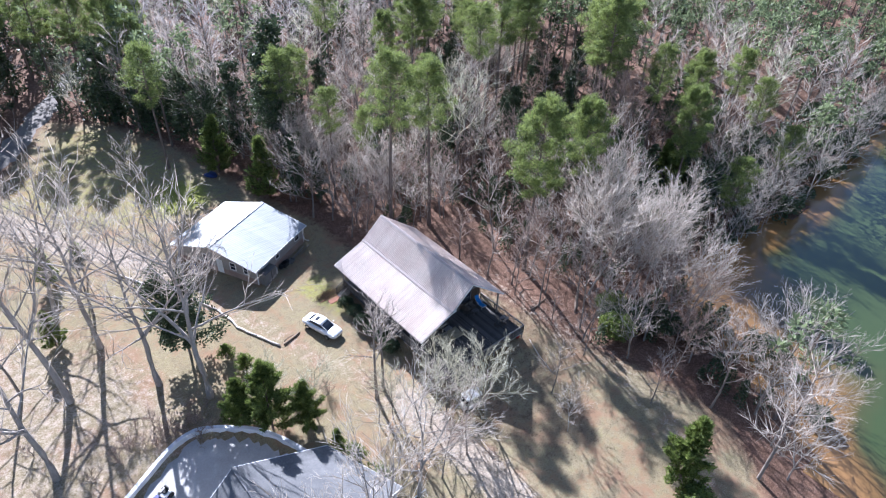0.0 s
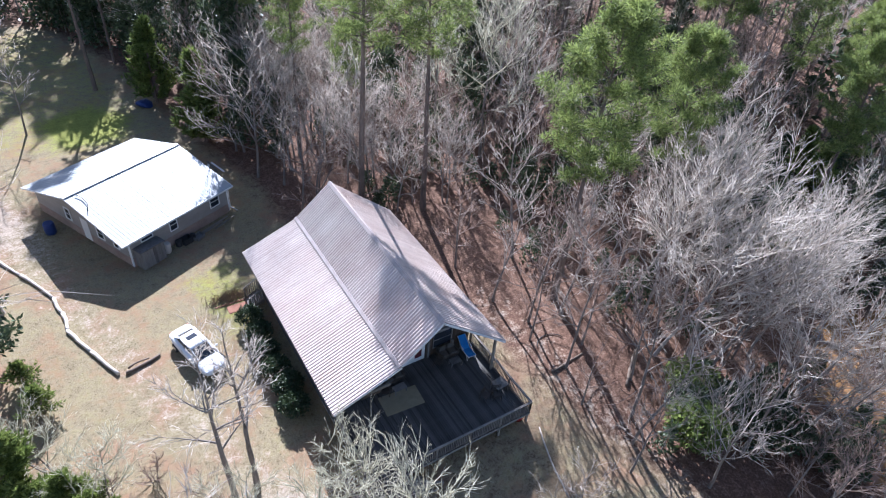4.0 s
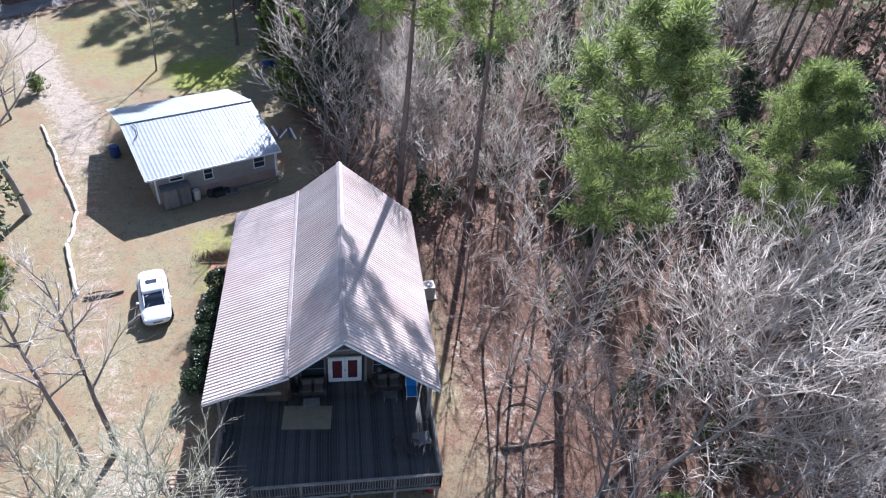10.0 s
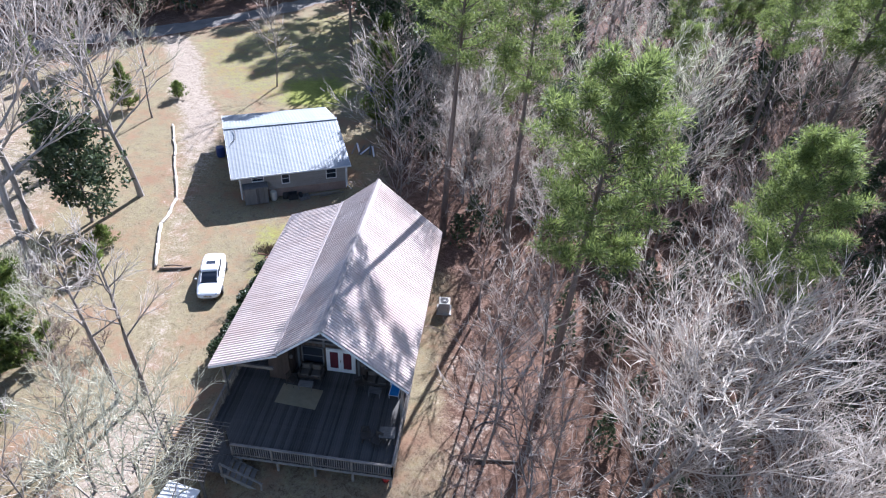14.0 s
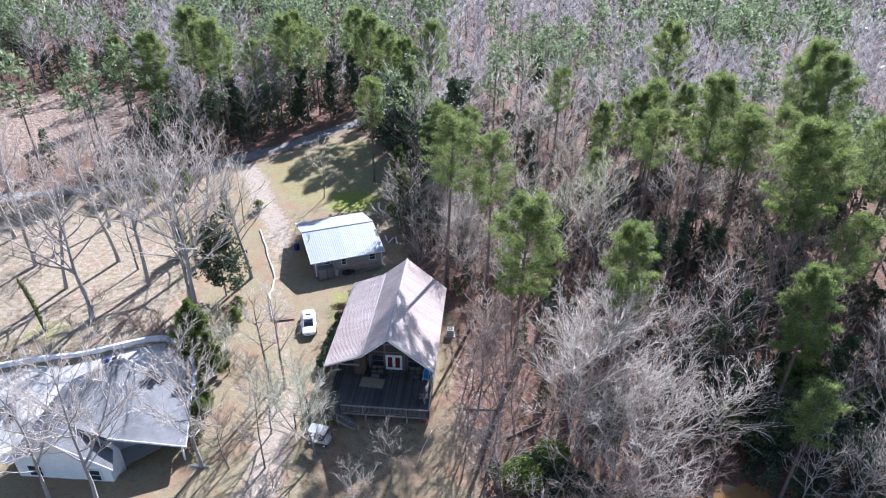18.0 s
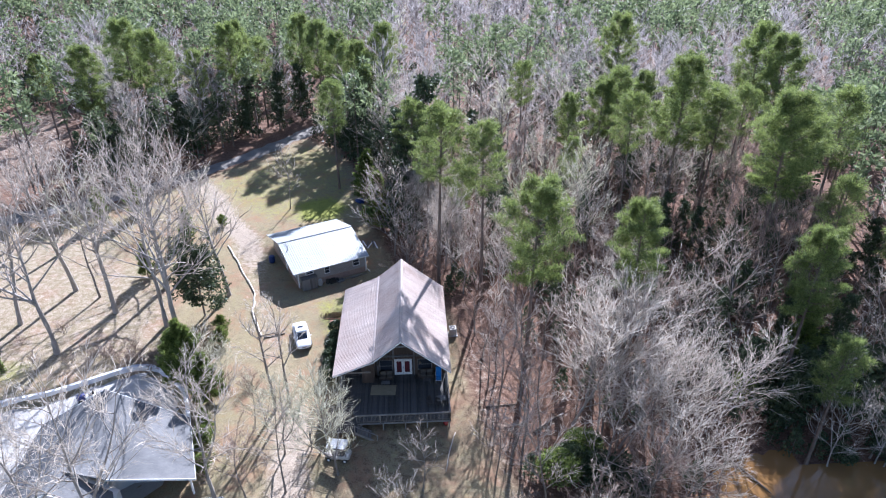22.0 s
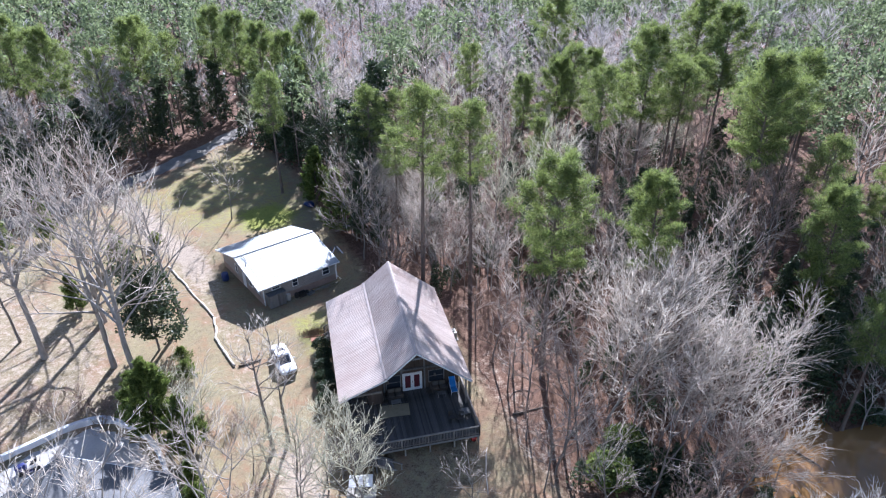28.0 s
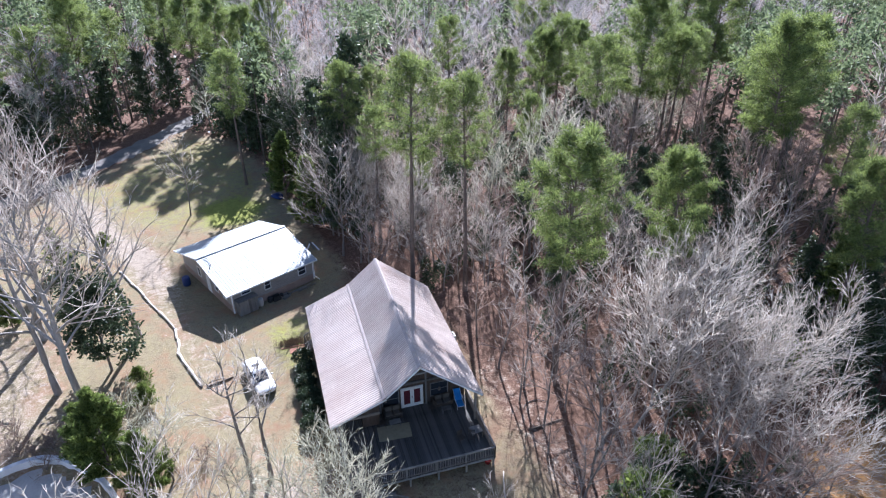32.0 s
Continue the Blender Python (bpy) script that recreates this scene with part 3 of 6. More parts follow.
PALE_BARE = [Kind("bare_tree", bare_shape(s, 15, sp, 0.22, 12, 0.9, 1.2, fork=fk), GRAY_BARK, PALE, "twig_crown", "whitish leafless tree with dense pale branches", "tree", "leafless trees")
             for s, sp, fk in ((21, 5.4, 0.25), (22, 4.8, 0.4))]
SLIM = [Kind("bare_tree", bare_shape(s, 15, 3.6, 0.28, 12, 0.8, 1.05, fork=fk), BARK, TWIG, "twig_crown", "slim dark-trunked leafless tree on the leaf litter", "tree", "leafless trees")
        for s, fk in ((13, 0.0), (14, 0.5), (15, 0.0))]
BANK_BARE = [Kind("bare_tree", bare_shape(s, 15, sp, 0.2, 13, 1.0, 1.2, lean=ln, fork=fk), GRAY_BARK, PALE, "twig_crown", "whitish leafless tree fanning out over the bank", "tree", "leafless trees")
             for s, sp, ln, fk in ((23, 6.4, 0.42, 0.25), (24, 5.8, 0.3, 0.35))]
PINES = [Kind("pine_tree", pine_shape(s, H, c, r, nc, nn, 1.15), PINE_BARK, NEEDLE, "crown", lb, "tree", "pine trees")
         for s, H, c, r, nc, nn, lb in ((31, 22, 0.48, 4.0, 7, 115, "tall green pine with a full crown"), (32, 24, 0.36, 3.5, 5, 85, "tall pine with a bare trunk and a small crown"),
                                (33, 20, 0.45, 3.0, 5, 70, "slender green woodland pine"))]
EVER = [Kind("evergreen_tree", evergreen_shape(41, 12, 3.0, 4200, 0.36, 0.55), BARK, GLOSSY, "crown", "dark glossy broad-leaved evergreen", "tree", "evergreen trees"),
        Kind("evergreen_tree", evergreen_shape(42, 9, 3.4, 2900, 0.35, 0.35), BARK, GLOSSY, "crown", "rounded dark green evergreen tree", "tree", "evergreen trees")]
MAGNOLIA = Kind("magnolia_tree", evergreen_shape(43, 10, 4.0, 6400, 0.42, 0.3, 0.2, 34), BARK, GLOSSY, "crown", "dark magnolia with glossy leaves", "tree", "evergreen trees")
CEDARS = [Kind("cedar_tree", cedar_shape(51, 9, 3.0, 2300, 0.6), PINE_BARK, CEDAR, "crown", "bright green feathery cedar", "tree", "cedar trees"),
          Kind("cedar_tree", cedar_shape(52, 7, 2.2, 2000, 0.5), PINE_BARK, CEDAR, "crown", "green cedar of loose outline", "tree", "cedar trees")]

BROAD = [Kind("bare_tree", bare_shape(s, 16, sp, st, 12, 0.8, 1.0, fork=fk, girth=1.75), GRAY_BARK, TWIG, "twig_crown", lb, "tree", "leafless trees")
         for s, sp, st, fk, lb in ((81, 6.4, 0.36, 0.4, "broad leafless tree with pale branches on the sandy slope"), (82, 5.4, 0.4, 0.45, "tall pale-twigged leafless tree on the sandy slope"))]

YARD_BARE = [Kind("bare_tree", bare_shape(s, 17, 5.6, 0.3, 13, 1.1, 1.15, fork=0.35, girth=1.3), GRAY_BARK, PALE, "twig_crown", "tall pinkish-white leafless tree beside the shingle roof", "tree", "leafless trees")
             for s in (85, 86)]

WIDE_CEDAR = Kind("cedar_tree", cedar_shape(53, 9.4, 3.5, 7800, 0.42), PINE_BARK, CEDAR, "crown", "broad bright green cedar beside the curved wall", "tree", "cedar trees")

# the trees that stand out, one by one
PINES[0].plant(13.6, 4.5, 1.03, 40, "green pine with a broad full crown beside the house")
PINES[1].plant(4.7, 20.8, 1.06, 0, "tall pine with a bare trunk behind the house")
PINES[1].plant(10.2, 19.4, 0.98, 130, "tall pine with a bare trunk at the wood's edge")
PINES[0].plant(25.2, 6.3, 0.88, 160, "green pine with a rounded crown in the wood")
PINES[0].plant(46.5, 19.5, 1.18, 200)
PINES[0].plant(61.9, 58.5, 1.22, 100)
PINES[0].plant(40.9, 38.0, 1.2, 320)
PINES[0].plant(44.0, 80.0, 1.15, 50)
PINES[0].plant(-76.0, 88.0, 0.8, 20)
PINES[2].plant(-11.6, 56.0, 0.98, 90, "yellowish pine at the edge of the lawn")
BROAD[0].plant(-25.8, 10.3, 1.35, 15, "large leafless tree on the slope above the wall")
BROAD[1].plant(-23.1, 21.6, 1.1, 70, "slim leafless tree beside the log border")
BROAD[0].plant(-29.1, 15.0, 1.25, 200)
BROAD[0].plant(-40.1, 10.2, 1.25, 120)
BROAD[1].plant(-36.6, 18.4, 1.35, 300)
BROAD[0].plant(-32.0, 24.0, 1.3, 10)
BROAD[1].plant(-44.0, 24.0, 1.25, 80)
BARE[1].plant(-19.2, 48.0, 0.7, 30)
MAGNOLIA.plant(-25.0, 16.9, 0.98, 0, "dark magnolia with glossy leaves")
WIDE_CEDAR.plant(-22.9, 2.8, 1.0, 0, "bright green cedar above the curved wall")
WIDE_CEDAR.plant(-19.9, 0.9, 0.72, 100)
WIDE_CEDAR.plant(-24.6, 5.6, 0.7, 200)
CEDARS[1].plant(-24.6, 5.0, 0.7, 20)
CEDARS[1].plant(-19.4, -3.2, 0.5, 50)
CEDARS[0].plant(43.5, 3.0, 1.0, 10)
CEDARS[0].plant(46.0, 6.0, 0.9, 90)
CEDARS[0].plant(3.6, -25.0, 1.0, 30, "round green cedar near the shore")
EVER[0].plant(2.9, 47.9, 1.85, 0, "tall dark magnolia with glossy leaves behind the outbuilding")
EVER[0].plant(-1.2, 52.0, 1.3, 70)
EVER[0].plant(0.4, 42.5, 1.4, 140)
CEDARS[0].plant(-6.2, 50.0, 1.1, 0)
CEDARS[1].plant(-3.7, 39.5, 1.45, 20, "slim dark green cedar behind the outbuilding")


BARE[1].plant(0.4, 28.6, 0.75, 30, "gray leafless tree behind the outbuilding corner")
for x, y, s, k in ((31.0, 12.0, 0.7, 0), (36.5, 8.0, 0.8, 1), (29.5, 19.0, 0.65, 1), (33.0, 24.0, 0.75, 0), (41.0, 11.5, 0.75, 0), (38.0, 2.5, 0.6, 1), (47.5, 27.0, 0.8, 0), (27.0, 33.0, 0.75, 1), (35.0, 30.0, 0.7, 0)):
    EVER[k].plant(x, y, s)
behind = random.Random(77)
for k in range(30):
    x, y = behind.uniform(0.5, 13.5), behind.uniform(18.5, 44.0)
    if math.hypot(x - 4.7, y - 20.8) > 2 and math.hypot(x - 10.2, y - 19.4) > 2:
        (BARE[k % 4] if k % 3 else PALE_BARE[k % 2]).plant(x, y, min(behind.uniform(0.55, 0.8), (8.0 + (y - 17) * 0.5) / 16), behind.uniform(0, 360))
BARE[0].plant(2.6, 26.0, 0.62, 200)
BARE[2].plant(7.2, 24.5, 0.66, 80)
BARE[4].plant(20.2, 24.8, 1.12, 120, "tall tree dusted with pale green buds in the wood")
BARE[4].plant(24.0, 28.0, 1.0, 20)
BARE[4].plant(15.8, 27.0, 0.95, 250)


def tree_spots(seed, region, gap, limit):
    """Scattered places no nearer to one another than gap."""
    rng = np.random.default_rng(seed)
    X, Y = rng.uniform(region[0], region[1], limit * 30), rng.uniform(region[2], region[3], limit * 30)
    ok = ~inside(X, Y, CLEAR) & (shore_distance(X, Y) >= 1.5)
    got = []
    for x, y in zip(X[ok].tolist(), Y[ok].tolist()):
        if all((x - a) ** 2 + (y - b) ** 2 > gap * gap for a, b in got):
            got.append((x, y))
        if len(got) >= limit:
            break
    return got


def cap(x, y, s, H):
    """Keeps the trees behind the house low enough to leave its roof in the sun."""
    if -8 < x < 24 and 12 < y < 52:
        s = min(s, max(4.5, 7.0 + (y - 17) * 0.55) / H)
    return s


for x, y in tree_spots(7, (-4, 62, -26, 62), 4.4, 205):
    if x < 9 and 4 < y < 17:
        continue
    r = random.random()
    if x < 17 and y < 17:
        if r < 0.9:
            random.choice(SLIM).plant(x, y, random.uniform(0.6, 0.95))
    elif x < 34 and y < 28:
        if r < 0.46:
            random.choice(BARE[:4]).plant(x, y, cap(x, y, random.uniform(0.6, 1.0), 16))
        elif r < 0.58:
            random.choice(PALE_BARE).plant(x, y, cap(x, y, random.uniform(0.6, 0.95), 15))
        elif r < 0.66:
            random.choice(EVER).plant(x, y, cap(x, y, random.uniform(0.35, 0.6), 11))
    elif r < 0.48:
        random.choice(BARE).plant(x, y, cap(x, y, random.uniform(0.65, 1.05), 16))
    elif r < 0.64:
        random.choice(PINES).plant(x, y, cap(x, y, random.uniform(0.7, 1.0), 22))
    elif r < 0.93:
        random.choice(EVER).plant(x, y, cap(x, y, random.uniform(0.45, 0.95), 11))

for x, y, s, k in ((-13, 84, 1.0, 0), (-18, 90, 1.05, 0), (-9, 80, 0.95, 0), (-4, 86, 1.05, 0), (-23, 99, 1.05, 0), (-31, 92, 1.0, 2), (-36, 88, 1.05, 0), (-41, 80, 1.0, 2), (-47, 76, 1.1, 0), (-54, 81, 1.15, 0), (-57, 68, 1.05, 0), (-37.6, 99, 1.0, 0), (-7, 74, 0.9, 2),
                   (50, 24, 1.1, 0), (60, 30, 1.2, 2), (47, 40, 1.1, 2), (62, 50, 1.2, 0), (36, 52, 1.1, 2)):
    PINES[k].plant(x, y, s)
for x, y, s in ((-28, 90, 1.1), (-33, 85, 1.1), (-38, 79, 1.1), (-43, 73, 1.1), (-48, 69, 1.0), (-53, 64, 0.95), (-24, 97, 1.1), (-17, 91, 1.1), (-12, 79, 1.1), (-8, 69, 1.2), (-5, 62, 1.2), (-4, 57, 1.1), (-1, 36, 0.9), (1.5, 33.5, 0.7)):
    random.choice(EVER).plant(x, y, s)


# ---- building materials ----
def roof_metal(name, dark, light, rust, rough, metal, rust_amount):
    m, nt, b = material(name, rough, metal, 0.4)
    geo = nt.nodes.new("ShaderNodeNewGeometry").outputs["Position"]
    streak = noise_node(nt, 1.1, 5, 0.65, geo, (0.25, 2.6, 0.25))
    fine = noise_node(nt, 9, 4, 0.7, geo)
    big = noise_node(nt, 0.3, 5, 0.7, geo)
    f = mathn(nt, "ADD", mathn(nt, "MULTIPLY", streak, 0.6), mathn(nt, "MULTIPLY", fine, 0.4))
    f = mathn(nt, "ADD", f, mathn(nt, "MULTIPLY", mathn(nt, "SUBTRACT", rand_out(nt), 0.5), 0.10))
    col = ramp(nt, f, [(0.3, dark), (0.7, light)])
    k = mathn(nt, "MULTIPLY", ramp(nt, mathn(nt, "ADD", mathn(nt, "MULTIPLY", big, 0.6), mathn(nt, "MULTIPLY", streak, 0.4)), [(0.42, (0, 0, 0)), (0.68, (1, 1, 1))]), rust_amount)
    link(nt, mixc(nt, k, col, rust), b.inputs["Base Color"])
    bump(nt, b, fine, 0.15, 0.01)
    return m


ROOF = roof_metal("weathered_tin", (0.37, 0.285, 0.235), (0.74, 0.645, 0.58), (0.39, 0.26, 0.205), 0.65, 0.0, 0.7)
TIN = roof_metal("galvanised_tin", (0.19, 0.21, 0.22), (0.325, 0.345, 0.36), (0.26, 0.255, 0.25), 0.55, 0.2, 0.5)
WHITE = simple("white_paint", (0.62, 0.61, 0.59), (0.82, 0.81, 0.79), 1.4, 0.6, fine=20, bumps=0.1)
TRIM = simple("roof_trim", (0.25, 0.205, 0.185), (0.43, 0.37, 0.345), 1.4, 0.6, fine=16, bumps=0.1)
CEDAR_WALL = simple("brown_board_wall", (0.05, 0.036, 0.028), (0.125, 0.09, 0.07), 1.2, 0.85, fine=11, stretch=(4, 4, 0.4), bumps=0.4, vary=0.25)
DECK = simple("gray_deck_boards", (0.026, 0.0245, 0.0225), (0.135, 0.127, 0.118), 1.0, 0.85, fine=9, stretch=(5, 0.5, 5), bumps=0.5, vary=0.2)
RAIL = simple("weathered_rail_wood", (0.10, 0.088, 0.076), (0.28, 0.25, 0.215), 1.5, 0.85, fine=12, bumps=0.4, vary=0.25)
SIDING = simple("taupe_siding", (0.25, 0.225, 0.20), (0.36, 0.33, 0.30), 0.7, 0.75, fine=8, bumps=0.15, vary=0.08)
BLOCKS = simple("block_base", (0.22, 0.15, 0.12), (0.40, 0.30, 0.25), 0.8, 0.9, fine=8, bumps=0.4)
DARK_WOOD = simple("old_gray_planks", (0.09, 0.085, 0.08), (0.22, 0.21, 0.20), 1.3, 0.85, fine=10, stretch=(4, 4, 0.5), bumps=0.5, vary=0.3)
GLASS = material("window_glass", 0.06, 0.0, 0.6)[0]
GLASS.node_tree.nodes["Principled BSDF"].inputs["Base Color"].default_value = (0.03, 0.035, 0.045, 1)
RED_CLOTH = simple("red_curtain", (0.05, 0.009, 0.014), (0.12, 0.02, 0.03), 2.5, 0.8, fine=22, bumps=0.2)


def corrugated(width, length, period=0.24, depth=0.06, thick=0.012):
    """A corrugated sheet: ribs run along x (down the slope), waves along y."""
    bm = bmesh.new()
    n = int(round(width / period)) * 6
    rows = []
    for s, dz in ((0, 0.0), (1, -thick)):
        for x in (0.0, length):
            row = []
            for i in range(n + 1):
                w = (0, 0.8, 1, 0.8, 0, 0)[i % 6] if i < n else 0
                row.append(bm.verts.new((x, width * i / n, w * depth + dz)))
            rows.append(row)
    a, b, c, d = rows
    for i in range(n):
        bm.faces.new((a[i], b[i], b[i + 1], a[i + 1]))
        bm.faces.new((c[i], c[i + 1], d[i + 1], d[i]))
        bm.faces.new((a[i + 1], c[i + 1], c[i], a[i]))
        bm.faces.new((b[i], d[i], d[i + 1], b[i + 1]))
    bm.faces.new((a[0], c[0], d[0], b[0]))
    bm.faces.new((a[n], b[n], d[n], c[n]))
    bmesh.ops.recalc_face_normals(bm, faces=bm.faces)
    return bm


def sheets(parent, mat, top, bottom, along_dir, total, count, name="roof_panel", period=0.213, depth=0.036):
    """A roof slope of separate sheets, from the line at top down to the line at bottom."""
    top, bottom, along_dir = Vector(top), Vector(bottom), Vector(along_dir).normalized()
    x = bottom - top
    length = x.length
    x.normalize()
    z = x.cross(along_dir).normalized()
    if z.z < 0:
        z = -z
    w = total / count
    bm = corrugated(w + 0.02, length, (w + 0.02) / round((w + 0.02) / period), depth)
    me = bpy.data.meshes.new(name)
    bm.to_mesh(me)
    bm.free()
    me.materials.append(mat)
    for i in range(count):
        o = top + along_dir * w * i + z * (0.004 * (i % 2))
        y = z.cross(x)
        m = Matrix((x, y, z)).transposed().to_4x4()
        if y.dot(along_dir) < 0:
            o = o + along_dir * w
        m.translation = o
        shared(name, me, parent, m)


FLOOR = 0.76
YF, YR = 3.45, 15.75
XL, XR = -2.95, 4.62
E_L, E_R, Y0, Y1 = -7.04, 5.05, 0.0, 16.2
Z_RIDGE, Z_BREAK, Z_LEFT, Z_RIGHT, X_BREAK = 7.8, 5.52, 3.7, 3.68, -2.72


def roof_z(x):
    """Underside height of the roof across the house."""
    if x > 0:
        return Z_RIDGE + (Z_RIGHT - Z_RIDGE) * x / E_R
    if x > X_BREAK:
        return Z_RIDGE + (Z_BREAK - Z_RIDGE) * x / X_BREAK
    return Z_BREAK + (Z_LEFT - Z_BREAK) * (x - X_BREAK) / (E_L - X_BREAK)


def clad(parent, a, b, z0, ztop, mat, name="board", width=0.2, depth=0.03, normal=1, skip=()):
    """Upright boards over a wall from a to b (plan points), cut to the height that ztop gives; skip: openings as (u0, u1, z0, z1)."""
    a, b = Vector((*a, 0)), Vector((*b, 0))
    d = (b - a)
    n = max(1, round(d.length / width))
    d.normalize()
    nrm = Vector((d.y, -d.x, 0)) * normal
    w = (b - a).length / n
    for i in range(n):
        u0, u1 = i * w, (i + 1) * w - 0.012
        p, q = a + d * u0, a + d * u1
        spans = [(z0, None)]
        for s0, s1, h0, h1 in skip:
            if u1 > s0 and u0 < s1:
                spans = [(z0, h0), (h1, None)]
        for lo, hi in spans:
            t0, t1 = (ztop(p), ztop(q)) if hi is None else (hi, hi)
            if min(t0, t1) - lo < 0.03:
                continue
            bm = bmesh.new()
            vs = []
            off = nrm * (depth + (0.006 if i % 2 else 0))
            for base in (Vector(), off):
                vs.append([bm.verts.new((p + base) + Vector((0, 0, lo))), bm.verts.new((q + base) + Vector((0, 0, lo))),
                           bm.verts.new((q + base) + Vector((0, 0, t1))), bm.verts.new((p + base) + Vector((0, 0, t0)))])
            bm.faces.new(vs[0][::-1])
            bm.faces.new(vs[1])
            for k in range(4):
                bm.faces.new((vs[0][k], vs[0][(k + 1) % 4], vs[1][(k + 1) % 4], vs[1][k]))
            bmesh.ops.recalc_face_normals(bm, faces=bm.faces)
            part(name, bm, mat, parent)


def window(parent, centre, right, w, h, frame_mat=WHITE, bars=(1, 1), name="window", sill=True):
    """A framed sash window set on a wall: centre point, direction along the wall, size."""
    right = Vector(right).normalized()
    up = Vector((0, 0, 1))
    out = right.cross(up).normalized()
    m = Matrix((right, out, up)).transposed().to_4x4()
    m.translation = Vector(centre)
    win = empty(name, m)
    win.parent = parent
    t = 0.075
    for s in ((-w / 2 - t, -w / 2, -h / 2, h / 2), (w / 2, w / 2 + t, -h / 2, h / 2), (-w / 2 - t, w / 2 + t, h / 2, h / 2 + t), (-w / 2 - t, w / 2 + t, -h / 2 - t, -h / 2)):
        part("frame", bx(s[0], s[1], -0.02, 0.055, s[2], s[3], 0.006), frame_mat, win)
    for i in range(bars[0] + 1):
        z = -h / 2 + h * i / (bars[0] + 1)
        if i:
            part("sash_bar", bx(-w / 2, w / 2, 0.0, 0.035, z - 0.022, z + 0.022, 0.004), frame_mat, win)
    part("pane", bx(-w / 2, w / 2, 0.0, 0.012, -h / 2, h / 2), GLASS, win)
    return win


def build_house():
    h = tagged(empty("house"), "brown wooden house with a rusty pinkish corrugated tin roof", "house")
    # core walls
    core = bmesh.new()
    prof = [(XL, FLOOR - 0.6), (XR, FLOOR - 0.6), (XR, roof_z(XR) - 0.12), (0, Z_RIDGE - 0.12), (X_BREAK, Z_BREAK - 0.12), (XL, roof_z(XL) - 0.12)]
    f, b = [core.verts.new((x, YF, z)) for x, z in prof], [core.verts.new((x, YR, z)) for x, z in prof]
    core.faces.new(f)
    core.faces.new(b[::-1])
    for i in range(len(prof)):
        core.faces.new((f[i], f[(i + 1) % 6], b[(i + 1) % 6], b[i]))
    bmesh.ops.recalc_face_normals(core, faces=core.faces)
    part("wall", core, CEDAR_WALL, h)
    top = lambda p: roof_z(p.x) - 0.1
    clad(h, (XL, YF), (XR, YF), FLOOR, top, CEDAR_WALL, skip=((2.0, 4.05, FLOOR, 2.86),))
    clad(h, (XR, YF), (XR, YR), -0.05, lambda p: roof_z(XR) - 0.1, CEDAR_WALL)
    clad(h, (XL, YR), (XR, YR), 0.05, top, CEDAR_WALL, normal=-1)
    clad(h, (XL, YF), (XL, YR), FLOOR, lambda p: roof_z(XL) - 0.1, CEDAR_WALL, normal=-1)
    part("foundation", bx(XL + 0.05, XR - 0.05, YF + 0.05, YR - 0.05, -0.6, FLOOR - 0.55), BLOCKS, h)
    # roof
    sheets(h, ROOF, (0, Y0, Z_RIDGE), (E_R, Y0, Z_RIGHT), (0, 1, 0), Y1 - Y0, 19)
    sheets(h, ROOF, (0, Y0, Z_RIDGE), (X_BREAK - 0.12, Y0, Z_BREAK - 0.10), (0, 1, 0), Y1 - Y0, 19)
    sheets(h, ROOF, (X_BREAK, Y0, Z_BREAK - 0.10), (E_L, Y0, Z_LEFT - 0.04), (0, 1, 0), Y1 - Y0, 19)
    for k, (x0, z0, x1, z1) in enumerate(((0, Z_RIDGE, E_R, Z_RIGHT), (0, Z_RIDGE, X_BREAK, Z_BREAK - 0.03), (X_BREAK, Z_BREAK - 0.12, E_L, Z_LEFT - 0.04))):
        deck = bmesh.new()
        d = Vector((x1 - x0, 0, z1 - z0)).normalized()
        dn = Vector((d.z, 0, -d.x)) if d.x > 0 else Vector((-d.z, 0, d.x))
        beam(deck, Vector((x0, 8.1, z0)) + dn * 0.07, Vector((x1, 8.1, z1)) + dn * 0.07, 16.1, 0.09, 0)
        part("roof_deck", deck, DARK_WOOD, h)
        for y in (Y0 - 0.03, Y1 + 0.03):
            part("rake_board", bar(Vector((x0, y, z0)) + dn * 0.09, Vector((x1, y, z1)) + dn * 0.09, 0.045, 0.13), WHITE, h)
    for s in (-1, 1):
        m = Matrix.Translation((0, 0, Z_RIDGE + 0.065)) @ Matrix.Rotation(radians(38.8 * s), 4, "Y")
        part("ridge_cap", bx(0 if s > 0 else -0.24, 0.24 if s > 0 else 0, Y0 - 0.05, Y1 + 0.05, -0.006, 0.006, 0, m), TRIM, h)
    m = Matrix.Translation((X_BREAK - 0.10, 0, Z_BREAK - 0.075)) @ Matrix.Rotation(radians(-31), 4, "Y")
    part("flashing", bx(-0.14, 0.10, Y0 - 0.03, Y1 + 0.03, -0.01, 0.06, 0.01, m), TRIM, h)
    for x, z in ((E_L + 0.02, Z_LEFT - 0.13), (E_R - 0.02, Z_RIGHT - 0.10)):
        part("fascia", bx(x - 0.02, x + 0.02, Y0, Y1, z - 0.09, z + 0.05), TRIM, h)
    # gable timbers on the porch wall and under the apex
    for a, b, w in (((-0.95, YF - 0.14, 3.0), (-0.95, YF - 0.14, 6.85), 0.16), ((-2.6, YF - 0.12, 3.35), (3.6, YF - 0.12, 3.35), 0.18), ((-2.66, YF - 0.14, FLOOR), (-2.66, YF - 0.14, 5.3), 0.16),
                    ((1.25, YF - 0.14, FLOOR), (1.25, YF - 0.14, 6.5), 0.14), ((-0.9, 0.2, 7.0), (0.9, 0.2, 7.0), 0.14)):
        part("timber", bar(a, b, w, w), DARK_WOOD, h)
